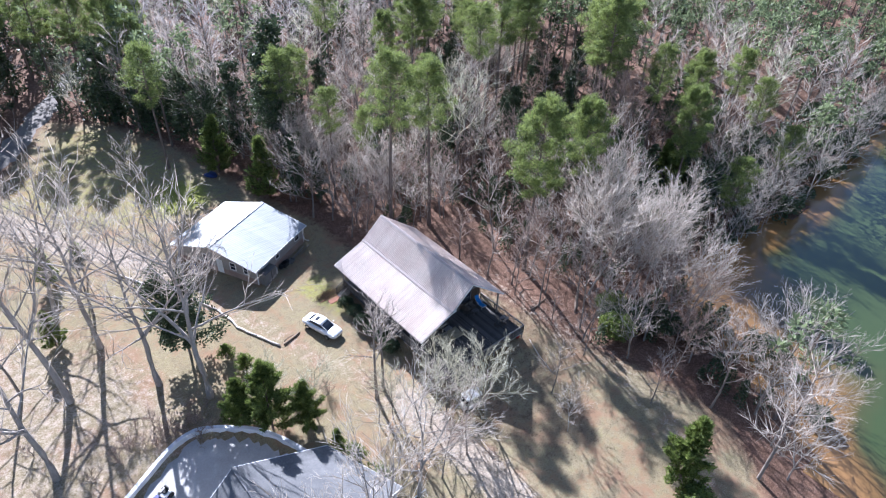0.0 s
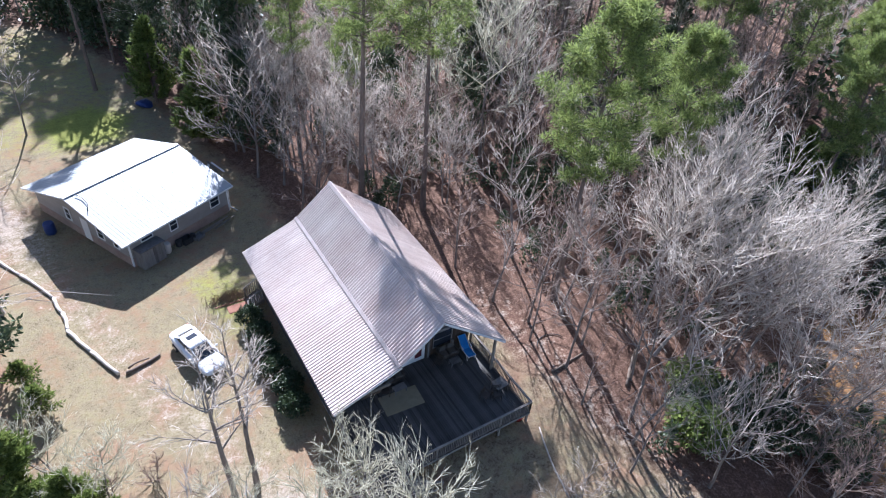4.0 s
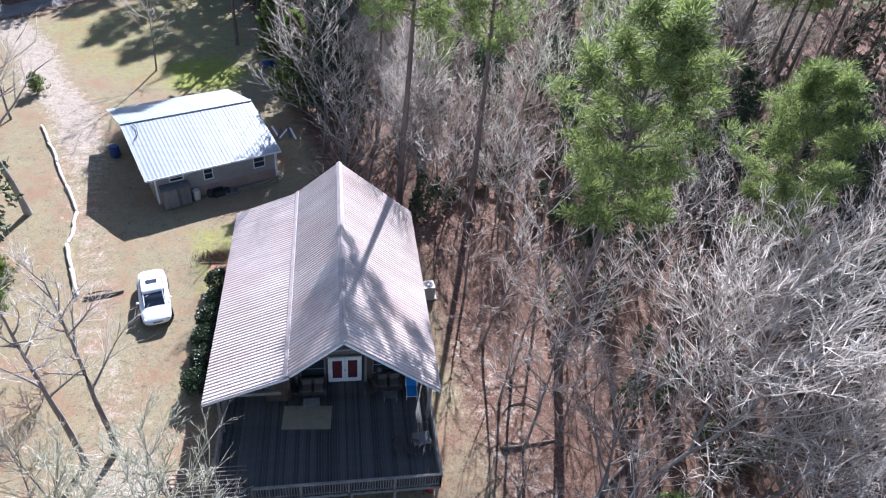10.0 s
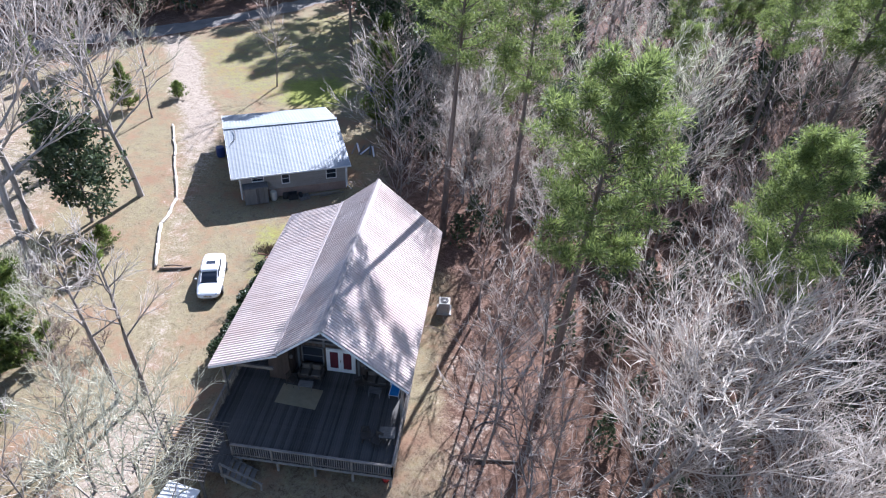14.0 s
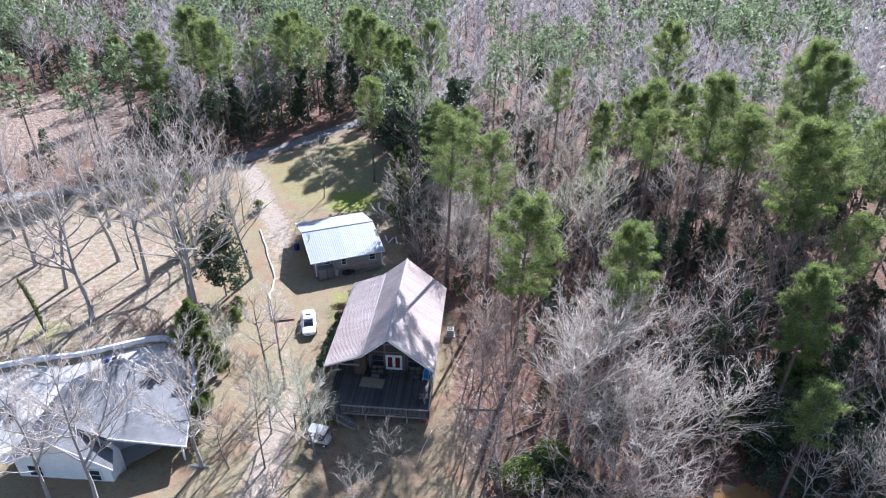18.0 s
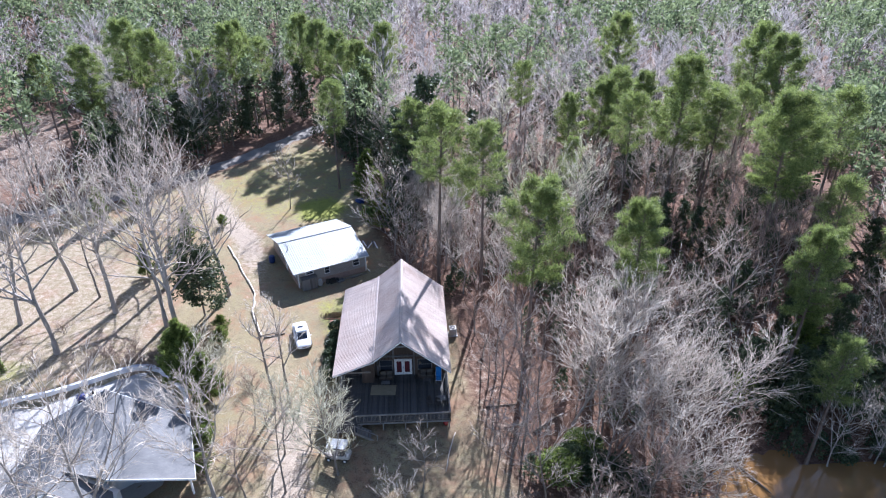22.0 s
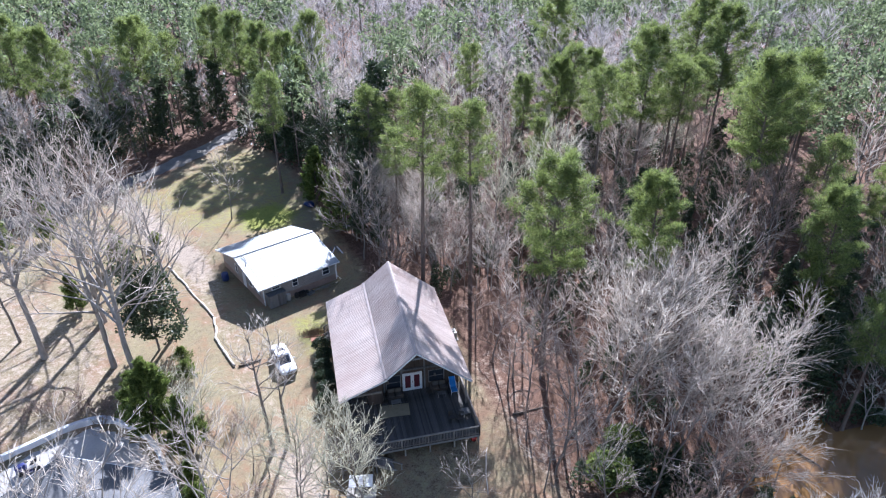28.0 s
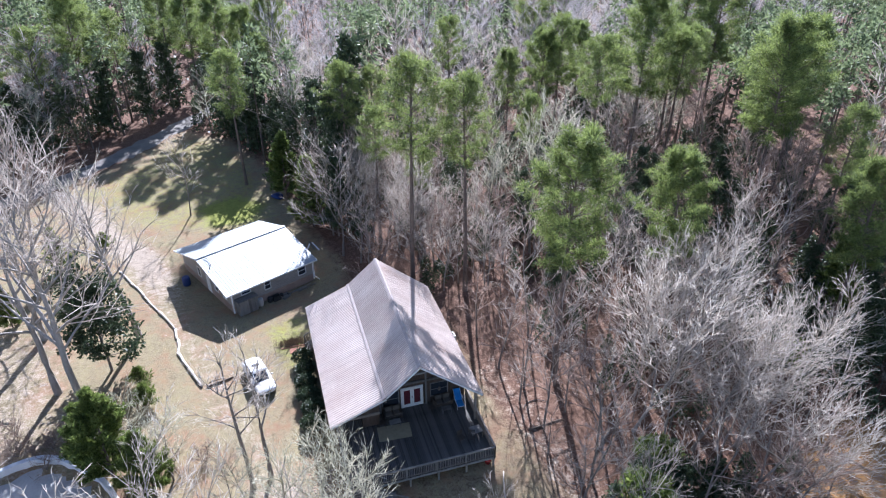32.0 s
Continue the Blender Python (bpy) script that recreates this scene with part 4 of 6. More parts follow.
    for x in (-6.35, 4.55):
        part("porch_post", bx(x - 0.08, x + 0.08, 0.35, 0.51, FLOOR, roof_z(x) - 0.14, 0.01), RAIL, h)
    for y in (4.2, 8.0, 11.8, 15.5):
        part("porch_post", bx(-6.43, -6.27, y - 0.08, y + 0.08, FLOOR, roof_z(-6.35) - 0.14, 0.01), RAIL, h)
    part("beam", bar((-6.35, 0.4, roof_z(-6.35) - 0.24), (-6.35, 15.8, roof_z(-6.35) - 0.24), 0.14, 0.2), DARK_WOOD, h)
    part("beam", bar((-6.6, 0.42, roof_z(-6.35) - 0.26), (-3.2, 0.42, roof_z(-6.35) - 0.26), 0.12, 0.22), RAIL, h)
    part("beam", bar((4.55, 0.4, roof_z(4.55) - 0.22), (4.55, 3.5, roof_z(4.55) - 0.22), 0.14, 0.2), DARK_WOOD, h)
    # side room under the low roof
    part("side_wall", bx(-4.3, XL, 2.2, 15.7, FLOOR, roof_z(-4.2) - 0.2), CEDAR_WALL, h)
    part("side_door", bx(-4.36, -4.3, 3.2, 4.1, FLOOR, FLOOR + 2.0, 0.01), DARK_WOOD, h)
    # french doors
    door = empty("french_door", Matrix.Translation((0.07, YF - 0.05, FLOOR)))
    door.parent = h
    for x0, x1, z0, z1 in ((-0.95, -0.87, 0, 2.08), (0.87, 0.95, 0, 2.08), (-0.87, 0.87, 2.0, 2.08), (-0.87, 0.87, 0, 0.05)):
        part("door_frame", bx(x0, x1, -0.04, 0.05, z0, z1, 0.005), WHITE, door)
    for c in (-0.435, 0.435):
        leaf = part("door_leaf", bx(c - 0.43, c - 0.27, -0.06, -0.01, 0.06, 1.99, 0.004), WHITE, door)
        part("stile", bx(c + 0.27, c + 0.43, -0.06, -0.01, 0.06, 1.99, 0.004), WHITE, leaf)
        part("rail", bx(c - 0.27, c + 0.27, -0.06, -0.01, 1.83, 1.99, 0.004), WHITE, leaf)
        part("kick_rail", bx(c - 0.27, c + 0.27, -0.06, -0.01, 0.06, 0.33, 0.004), WHITE, leaf)
        part("pane", bx(c - 0.27, c + 0.27, -0.035, -0.025, 0.33, 1.83), GLASS, leaf)
        part("curtain", bx(c - 0.26, c + 0.26, -0.046, -0.038, 0.34, 1.82), RED_CLOTH, leaf, "dark red curtain behind the glass")
    part("handle", bx(-0.03, 0.03, -0.10, -0.06, 0.95, 1.15, 0.01), SIDING, door)
    for x, w, hh, z in ((-1.75, 1.3, 1.5, 2.0), (2.4, 1.4, 1.3, 2.1), (-0.9, 1.2, 0.8, 5.7), (0.9, 1.2, 0.8, 5.7)):
        window(h, (x, YF - 0.06, z), (1, 0, 0), w, hh, DARK_WOOD, (1, 1))
    for y, hh in ((6.0, 1.1), (10.5, 1.1), (13.6, 0.9)):
        window(h, (XR + 0.06, y, 2.3), (0, 1, 0), 0.9, hh, RAIL)
    # side porch floor
    part("porch_floor", bx(-6.45, XL, YF, 15.7, FLOOR - 0.16, FLOOR - 0.01), DECK, h)
    return h


def baluster_run(parent, a, b, z0, post_gap=2.2, height=0.95, gap=0.13):
    """A railing with posts, cap, two rails and balusters."""
    a, b = Vector(a), Vector(b)
    d = b - a
    n = max(1, round(d.length / post_gap))
    for i in range(n + 1):
        p = a + d * i / n
        part("rail_post", bx(p.x - 0.05, p.x + 0.05, p.y - 0.05, p.y + 0.05, z0 - 0.25, z0 + height, 0.006), RAIL, parent)
    part("rail_cap", bar((a.x, a.y, z0 + height + 0.02), (b.x, b.y, z0 + height + 0.02), 0.14, 0.04), RAIL, parent)
    for z in (z0 + 0.1, z0 + height - 0.08):
        part("rail_beam", bar((a.x, a.y, z), (b.x, b.y, z), 0.04, 0.09), RAIL, parent)
    me = bpy.data.meshes.new("baluster")
    bm = bx(-0.018, 0.018, -0.018, 0.018, -0.12, height - 0.04)
    bm.to_mesh(me)
    bm.free()
    me.materials.append(RAIL)
    k = int(d.length / gap)
    for i in range(1, k):
        p = a + d * i / k
        shared("baluster", me, parent, Matrix.Translation((p.x, p.y, z0)))


def build_deck():
    d = tagged(empty("deck"), "weathered gray board deck on posts with a baluster railing", "deck")
    x0, x1, y0, y1 = -6.45, 4.78, -3.72, YF - 0.06
    n = 80
    w = (x1 - x0) / n
    me = bpy.data.meshes.new("deck_board")
    bm = bx(0, w - 0.008, y0, y1, FLOOR - 0.035, FLOOR, 0.004)
    bm.to_mesh(me)
    bm.free()
    me.materials.append(DECK)
    for i in range(n):
        shared("deck_board", me, d, Matrix.Translation((x0 + i * w, random.uniform(-0.02, 0.02), random.uniform(-0.003, 0.003))))
    for y in (y0 + 0.06, -1.6, 0.6, 2.4):
        part("joist", bx(x0, x1, y - 0.05, y + 0.05, FLOOR - 0.26, FLOOR - 0.045), DARK_WOOD, d)
    for x in (x0 + 0.03, x1 - 0.03):
        part("rim_board", bx(x - 0.02, x + 0.02, y0, y1, FLOOR - 0.26, FLOOR - 0.04), RAIL, d)
    for i in range(6):
        x = x0 + 0.15 + i * (x1 - x0 - 0.3) / 5
        for y in (y0 + 0.1, -0.2):
            part("deck_post", bx(x - 0.07, x + 0.07, y - 0.07, y + 0.07, gz(x, y) - 0.2, FLOOR - 0.04, 0.008), RAIL, d)
    r = tagged(empty("deck_railing"), "weathered wooden railing with thin balusters round the deck", "railing")
    baluster_run(r, (-4.5, y0 + 0.06), (x1 - 0.06, y0 + 0.06), FLOOR)
    baluster_run(r, (x1 - 0.06, y0 + 0.06), (x1 - 0.06, YF - 0.2), FLOOR)
    baluster_run(r, (x0 + 0.06, y0 + 1.2), (x0 + 0.06, 15.5), FLOOR, 2.3)


build_house()
build_deck()


def build_shed():
    c = Vector((-14.43, 21.88, 0))
    ux = Vector((9.72, 4.655, 0)).normalized()
    uy = Vector((-ux.y, ux.x, 0))
    g0 = 0.1
    L, D1, D2 = 10.78, 6.61, 6.51
    zE, zR = 2.62, 4.28
    s = tagged(empty("outbuilding"), "low taupe outbuilding with a bright tin gable roof and white windows", "outbuilding")
    P = lambda u, v, z: c + ux * u + uy * v + Vector((0, 0, z))
    sheets(s, TIN, P(0, D1, zR), P(0, 0, zE), ux, L, 12, period=0.3, depth=0.007)
    sheets(s, TIN, P(0, D1, zR), P(0, D1 + D2, zE - 0.08), ux, L, 12, period=0.3, depth=0.007)
    m = Matrix((ux, uy, Vector((0, 0, 1)))).transposed().to_4x4()
    m.translation = c
    # walls as one shell with gable ends
    bm = bmesh.new()
    i0, i1, v0, v1 = 0.75, L - 0.45, 0.45, D1 + D2 - 0.4
    pr = [(v0, g0 - 0.3), (v1, g0 - 0.3), (v1, zE - 0.1), (D1, zR - 0.16), (v0, zE + 0.02)]
    a, b = [bm.verts.new(m @ Vector((i0, v, z))) for v, z in pr], [bm.verts.new(m @ Vector((i1, v, z))) for v, z in pr]
    bm.faces.new(a)
    bm.faces.new(b[::-1])
    for i in range(5):
        bm.faces.new((a[i], a[(i + 1) % 5], b[(i + 1) % 5], b[i]))
    bmesh.ops.recalc_face_normals(bm, faces=bm.faces)
    part("wall", bm, SIDING, s)
    for z in np.arange(g0 + 0.75, zE - 0.1, 0.2):
        part("siding_board", bx(i0 - 0.02, i1 + 0.02, v0 - 0.025, v0 - 0.001, z, z + 0.192, 0.006, m), SIDING, s)
        part("siding_board", bx(i0 - 0.025, i0 - 0.001, v0, v1, z, z + 0.192, 0.006, m), SIDING, s)
    part("block_base", bx(i0 - 0.03, i1 + 0.03, v0 - 0.04, v1, g0 - 0.3, g0 + 0.72, 0.01, m), BLOCKS, s)
    for u in (i0 - 0.02, i1 + 0.02):
        part("corner_board", bx(u - 0.06, u + 0.06, v0 - 0.05, v0 + 0.06, g0, zE, 0.005, m), WHITE, s)
    part("fascia", bx(0, L, -0.02, 0.02, zE - 0.12, zE + 0.02, 0.004, m), WHITE, s)
    for u in (0.02, L - 0.02):
        part("rake_board", bar(P(u, 0, zE - 0.06), P(u, D1, zR - 0.06), 0.04, 0.13), WHITE, s)
        part("rake_board", bar(P(u, D1, zR - 0.06), P(u, D1 + D2, zE - 0.14), 0.04, 0.13), WHITE, s)
    part("ridge_cap", bx(-0.03, L + 0.03, D1 - 0.2, D1 + 0.2, zR - 0.03, zR + 0.035, 0.012, m), TIN, s)
    for u, w in ((4.75, 0.62), (8.95, 0.85), (2.3, 0.95)):
        window(s, P(u, v0 - 0.04, 1.85 if u > 3 else 2.15), ux, w, 0.95 if u > 3 else 0.5)
    for v, w, hh in ((2.1, 0.55, 1.0), (4.0, 0.75, 1.0), (8.2, 0.6, 1.0)):
        window(s, P(i0 - 0.04, v, 1.7), -uy, w, hh)
    part("side_door", bx(i0 - 0.06, i0 - 0.02, 5.6, 6.5, g0, g0 + 2.0, 0.01, m), WHITE, s)
    part("downspout", rod(bmesh.new(), [P(L - 0.35, 0.3, zE - 0.2), P(L - 0.35, 0.36, 0.5), P(L - 0.1, -0.2, 0.2)], 0.05), WHITE, s)
    part("roof_wire", rod(bmesh.new(), [P(0.9, D1 - 0.3, zR + 0.05), P(1.05, D1 - 0.9, zR - 0.1), P(0.95, D1 - 1.7, zR - 0.3), P(0.45, D1 - 2.3, zR - 0.45)], 0.03), DARK_WOOD, s)
    # plank cupboard against the wall
    k = tagged(empty("storage_cupboard"), "old gray plank storage box against the outbuilding wall", "cupboard")
    part("body", bx(0.95, 3.0, -0.55, 0.36, g0 - 0.05, 1.72, 0.01, m), DARK_WOOD, k)
    for i in range(8):
        part("plank", bx(0.96 + i * 0.255, 1.2 + i * 0.255, -0.585, -0.552, g0, 1.7, 0.006, m), DARK_WOOD, k)
    part("lid", bx(0.88, 3.07, -0.65, 0.38, 1.72, 1.78, 0.01, m), DARK_WOOD, k)
    return m, g0


SHED_M, SHED_G = build_shed()


# ---- the car ----
PAINT = simple("white_car_paint", (0.70, 0.70, 0.70), (0.80, 0.80, 0.80), 1.0, 0.22, spec=0.6, bumps=0)
RUBBER = simple("tyre_rubber", (0.02, 0.02, 0.02), (0.05, 0.05, 0.05), 3.0, 0.85)
CHROME = simple("bright_metal", (0.55, 0.55, 0.56), (0.75, 0.75, 0.76), 2.0, 0.25, metal=0.9, bumps=0)
LAMP = simple("lamp_lens", (0.55, 0.57, 0.60), (0.8, 0.82, 0.85), 3.0, 0.15, spec=0.6, bumps=0)
TAIL = simple("tail_lens", (0.25, 0.02, 0.02), (0.4, 0.03, 0.03), 3.0, 0.2, spec=0.6, bumps=0)
BLACK = simple("black_plastic", (0.015, 0.015, 0.015), (0.05, 0.05, 0.05), 3.0, 0.6)


def loft(stations, n=16, power=3.2):
    """A closed hull through stations (y, half width, z low, z high) with rounded sections."""
    bm = bmesh.new()
    rings = []
    for y, w, z0, z1 in stations:
        ring = []
        for k in range(n):
            a = math.tau * k / n
            c, s = math.cos(a), math.sin(a)
            ring.append(bm.verts.new((math.copysign(abs(c) ** (2 / power), c) * w, y, (z0 + z1) / 2 + math.copysign(abs(s) ** (2 / power), s) * (z1 - z0) / 2)))
        rings.append(ring)
    for a, b in zip(rings, rings[1:]):
        for k in range(n):
            bm.faces.new((a[k], a[(k + 1) % n], b[(k + 1) % n], b[k])).smooth = True
    bm.faces.new(rings[0][::-1])
    bm.faces.new(rings[-1])
    bmesh.ops.recalc_face_normals(bm, faces=bm.faces)
    return bm


def prism(pts, y0, y1, bevel=0.0):
    """A polygon in x, z drawn out along y."""
    bm = bmesh.new()
    a, b = [bm.verts.new((x, y0, z)) for x, z in pts], [bm.verts.new((x, y1, z)) for x, z in pts]
    bm.faces.new(a)
    bm.faces.new(b[::-1])
    for i in range(len(pts)):
        bm.faces.new((a[i], a[(i + 1) % len(pts)], b[(i + 1) % len(pts)], b[i]))
    bmesh.ops.recalc_face_normals(bm, faces=bm.faces)
    return bm


def quadplate(p, thick=0.012):
    """A thin plate on four corner points."""
    p = [Vector(q) for q in p]
    n = (p[1] - p[0]).cross(p[3] - p[0]).normalized() * thick
    bm = bmesh.new()
    a, b = [bm.verts.new(q) for q in p], [bm.verts.new(q + n) for q in p]
    bm.faces.new(a)
    bm.faces.new(b[::-1])
    for i in range(4):
        bm.faces.new((a[i], a[(i + 1) % 4], b[(i + 1) % 4], b[i]))
    bmesh.ops.recalc_face_normals(bm, faces=bm.faces)
    return bm


def build_car(x, y, heading):
    """A sedan; its nose points along +y before it is turned."""
    c = tagged(empty("car", pose(x, y, gz(x, y), 0, 0, heading)), "white sedan with a dark sunroof parked on the grass", "car")
    part("body", loft([(-2.36, 0.62, 0.42, 0.86), (-2.28, 0.80, 0.32, 1.0), (-1.7, 0.90, 0.25, 1.06), (-0.6, 0.93, 0.22, 1.0), (0.7, 0.93, 0.22, 0.98), (1.5, 0.90, 0.24, 0.93),
                       (2.05, 0.84, 0.28, 0.82), (2.3, 0.72, 0.34, 0.74), (2.4, 0.55, 0.40, 0.66)], 20), PAINT, c)
    part("greenhouse", loft([(-1.75, 0.62, 0.92, 1.0), (-1.05, 0.70, 0.9, 1.36), (-0.5, 0.715, 0.9, 1.425), (0.15, 0.70, 0.9, 1.41), (0.55, 0.68, 0.9, 1.30), (1.25, 0.60, 0.9, 0.97)], 20, 4.0), GLASS, c, "dark car windows")
    part("roof", loft([(-1.12, 0.55, 1.34, 1.40), (-0.95, 0.62, 1.36, 1.425), (-0.5, 0.65, 1.38, 1.455), (0.1, 0.65, 1.37, 1.452), (0.42, 0.60, 1.34, 1.41)], 16, 5), PAINT, c)
    part("sunroof", bx(-0.34, 0.34, -0.78, -0.36, 1.438, 1.462, 0.008), GLASS, c, "dark glass sunroof")
    for s in (-1, 1):
        part("pillar", bar((0.60 * s, 1.18, 1.0), (0.575 * s, 0.32, 1.40), 0.055, 0.05), PAINT, c)
        part("pillar", bar((0.63 * s, -1.72, 1.0), (0.585 * s, -1.05, 1.38), 0.11, 0.05), PAINT, c)
        part("door_post", bar((0.70 * s, -0.35, 0.98), (0.64 * s, -0.38, 1.41), 0.06, 0.03), BLACK, c)
        part("mirror", loft([(0.72, 0.05, 0.98, 1.06), (0.80, 0.10, 0.96, 1.09), (0.86, 0.07, 0.98, 1.07)], 8), PAINT, c).matrix_basis = Matrix.Translation((0.98 * s, 0, 0))
        part("headlight", loft([(2.08, 0.14, 0.62, 0.76), (2.22, 0.15, 0.58, 0.74), (2.33, 0.09, 0.58, 0.70)], 10), LAMP, c).matrix_basis = Matrix.Translation((0.60 * s, 0, 0))
        part("tail_light", bx(0.5 * s - 0.2, 0.5 * s + 0.2, -2.385, -2.30, 0.74, 0.9, 0.02), TAIL, c)
        part("door_seam", bx(0.925 * s - 0.012, 0.925 * s + 0.012, -0.36, -0.34, 0.35, 0.97), BLACK, c)
        for wy in (-1.42, 1.42):
            w = empty("wheel", Matrix.Translation((0.86 * s, wy, 0.33)))
            w.parent = c
            part("tyre", rod(bmesh.new(), [(-0.11, 0, 0), (-0.09, 0, 0), (0.09, 0, 0), (0.11, 0, 0)], [0.30, 0.33, 0.33, 0.30], 20), RUBBER, w)
            part("rim", rod(bmesh.new(), [(-0.12, 0, 0), (0.12, 0, 0)], [0.20, 0.20], 14), CHROME, w)
    part("grille", loft([(2.28, 0.34, 0.50, 0.68), (2.41, 0.30, 0.52, 0.66)], 12, 4), CHROME, c)
    part("lower_grille", bx(-0.5, 0.5, 2.30, 2.385, 0.33, 0.44, 0.02), BLACK, c)
    part("rear_window", quadplate([(-0.5, -1.66, 1.06), (0.5, -1.66, 1.06), (0.47, -1.12, 1.37), (-0.47, -1.12, 1.37)]), GLASS, c)
    return c


build_car(-12.05, 11.3, 196)

# ---- log border of the drive ----
BLEACHED = simple("bleached_log", (0.36, 0.31, 0.26), (0.66, 0.60, 0.53), 1.2, 0.9, fine=9, bumps=0.5, vary=0.2)
OLD_LOG = simple("old_dark_log", (0.08, 0.06, 0.045), (0.22, 0.17, 0.13), 1.2, 0.9, fine=9, bumps=0.6)


def log(a, b, r0, r1, mat=BLEACHED, label="pale bleached log laid as a border on the grass", group="border logs", name="log", lift=0.0, bow=0.12):
    a, b = Vector(a), Vector(b)
    d = (b - a)
    side = Vector((-d.y, d.x)).normalized() * random.uniform(-bow, bow)
    pts, rad = [], []
    for i in range(7):
        p = a + d * i / 6 + side * math.sin(i / 6 * math.pi) + Vector((random.uniform(-0.03, 0.03), random.uniform(-0.03, 0.03)))
        r = r0 + (r1 - r0) * i / 6
        pts.append((p.x, p.y, gz(p.x, p.y) + r * 0.85 + lift))
        rad.append(r * random.uniform(0.92, 1.08))
    return tagged(part(name, rod(bmesh.new(), pts, rad, 8), mat), label, "log", group)


LINE = [(-26.5, 35.2), (-24.9, 32.0), (-23.2, 28.6), (-21.5, 25.2), (-19.7, 21.5), (-19.35, 19.6), (-19.3, 17.7), (-18.2, 14.9), (-17.0, 12.1)]
for (xa, ya), (xb, yb) in zip(LINE, LINE[1:]):
    log((xa, ya), (xb, yb), random.uniform(0.11, 0.15), random.uniform(0.09, 0.13))
log((-16.6, 11.9), (-14.3, 12.6), 0.12, 0.09, OLD_LOG, "dark rotten log lying across the grass", "")
log((-16.4, 12.2), (-15.0, 12.5), 0.07, 0.05, OLD_LOG, "dark broken branch beside a log", "", "fallen_branch", 0.12)

# ---- the neighbouring house, its yard and its wall ----
CONCRETE = simple("concrete_drive", (0.28, 0.27, 0.255), (0.46, 0.44, 0.415), 0.35, 0.85, fine=6, bumps=0.2)
STUCCO = simple("white_wall_face", (0.52, 0.53, 0.55), (0.72, 0.72, 0.73), 0.5, 0.8, fine=7, bumps=0.2)


def shingle_material():
    m, nt, b = material("gray_shingles", 0.9, 0, 0.2)
    geo = nt.nodes.new("ShaderNodeNewGeometry").outputs["Position"]
    br = nt.nodes.new("ShaderNodeTexBrick")
    br.inputs["Scale"].default_value = 3.0
    br.inputs["Mortar Size"].default_value = 0.012
    br.inputs["Color1"].default_value, br.inputs["Color2"].default_value = (0.10, 0.102, 0.104, 1), (0.16, 0.16, 0.161, 1)
    br.inputs["Mortar"].default_value = (0.08, 0.08, 0.083, 1)
    link(nt, geo, br.inputs["Vector"])
    n = noise_node(nt, 0.5, 5)
    link(nt, mixc(nt, 0.5, br.outputs["Color"], ramp(nt, n, [(0.35, (0.085, 0.088, 0.092)), (0.65, (0.185, 0.184, 0.184))])), b.inputs["Base Color"])
    bump(nt, b, noise_node(nt, 22, 4, 0.7), 0.4, 0.02)
    return m


SHINGLE = shingle_material()


def build_yard():
    bm = bmesh.new()
    z = -0.715
    f = bm.faces.new([bm.verts.new((x, y, z)) for x, y in YARD])
    ext = bmesh.ops.extrude_face_region(bm, geom=[f])
    for v in ext["geom"]:
        if isinstance(v, bmesh.types.BMVert):
            v.co.z -= 0.25
    bmesh.ops.recalc_face_normals(bm, faces=bm.faces)
    tagged(part("driveway", bm, CONCRETE), "pale concrete drive beside the white curved wall", "driveway", kind="structure")
    pts = [(-47, 0.2), (-42.1, 2.4), (-38.2, 3.3), (-35.0, 5.0), (-31.5, 7.0), (-29.6, 7.55), (-28.0, 7.3), (-25.7, 5.5), (-23.9, 3.7), (-22.5, 1.0), (-21.6, -1.9)]
    fine = [Vector((*p, 0)) for p in pts]
    for _ in range(2):
        out = [fine[0]]
        for a, b in zip(fine, fine[1:]):
            out += [a.lerp(b, 0.25), a.lerp(b, 0.75)]
        fine = out + [fine[-1]]
    bm = bmesh.new()
    rows = []
    for i, p in enumerate(fine):
        d = (fine[min(i + 1, len(fine) - 1)] - fine[max(i - 1, 0)]).normalized()
        s = Vector((-d.y, d.x, 0)) * 0.2
        rows.append([bm.verts.new((p.x + s.x * k, p.y + s.y * k, zz)) for k, zz in ((-1, -0.95), (-1, 0.08), (-0.85, 0.11), (0.85, 0.11), (1, 0.08), (1, -0.95))])
    for a, b in zip(rows, rows[1:]):
        for k in range(6):
            bm.faces.new((a[k], a[(k + 1) % 6], b[(k + 1) % 6], b[k]))
    bm.faces.new(rows[0])
    bm.faces.new(rows[-1][::-1])
    bmesh.ops.recalc_face_normals(bm, faces=bm.faces)
    tagged(part("retaining_wall", bm, STUCCO), "curved white retaining wall round the concrete drive", "wall", kind="structure")


def slab(bm, pts, thick):
    """A roof plane of some thickness on corner points."""
    top = [bm.verts.new(p) for p in pts]
    low = [bm.verts.new((p[0], p[1], p[2] - thick)) for p in pts]
    bm.faces.new(top)
    bm.faces.new(low[::-1])
    n = len(pts)
    for i in range(n):
        bm.faces.new((top[i], low[i], low[(i + 1) % n], top[(i + 1) % n]))
    bmesh.ops.recalc_face_normals(bm, faces=bm.faces)
    return bm


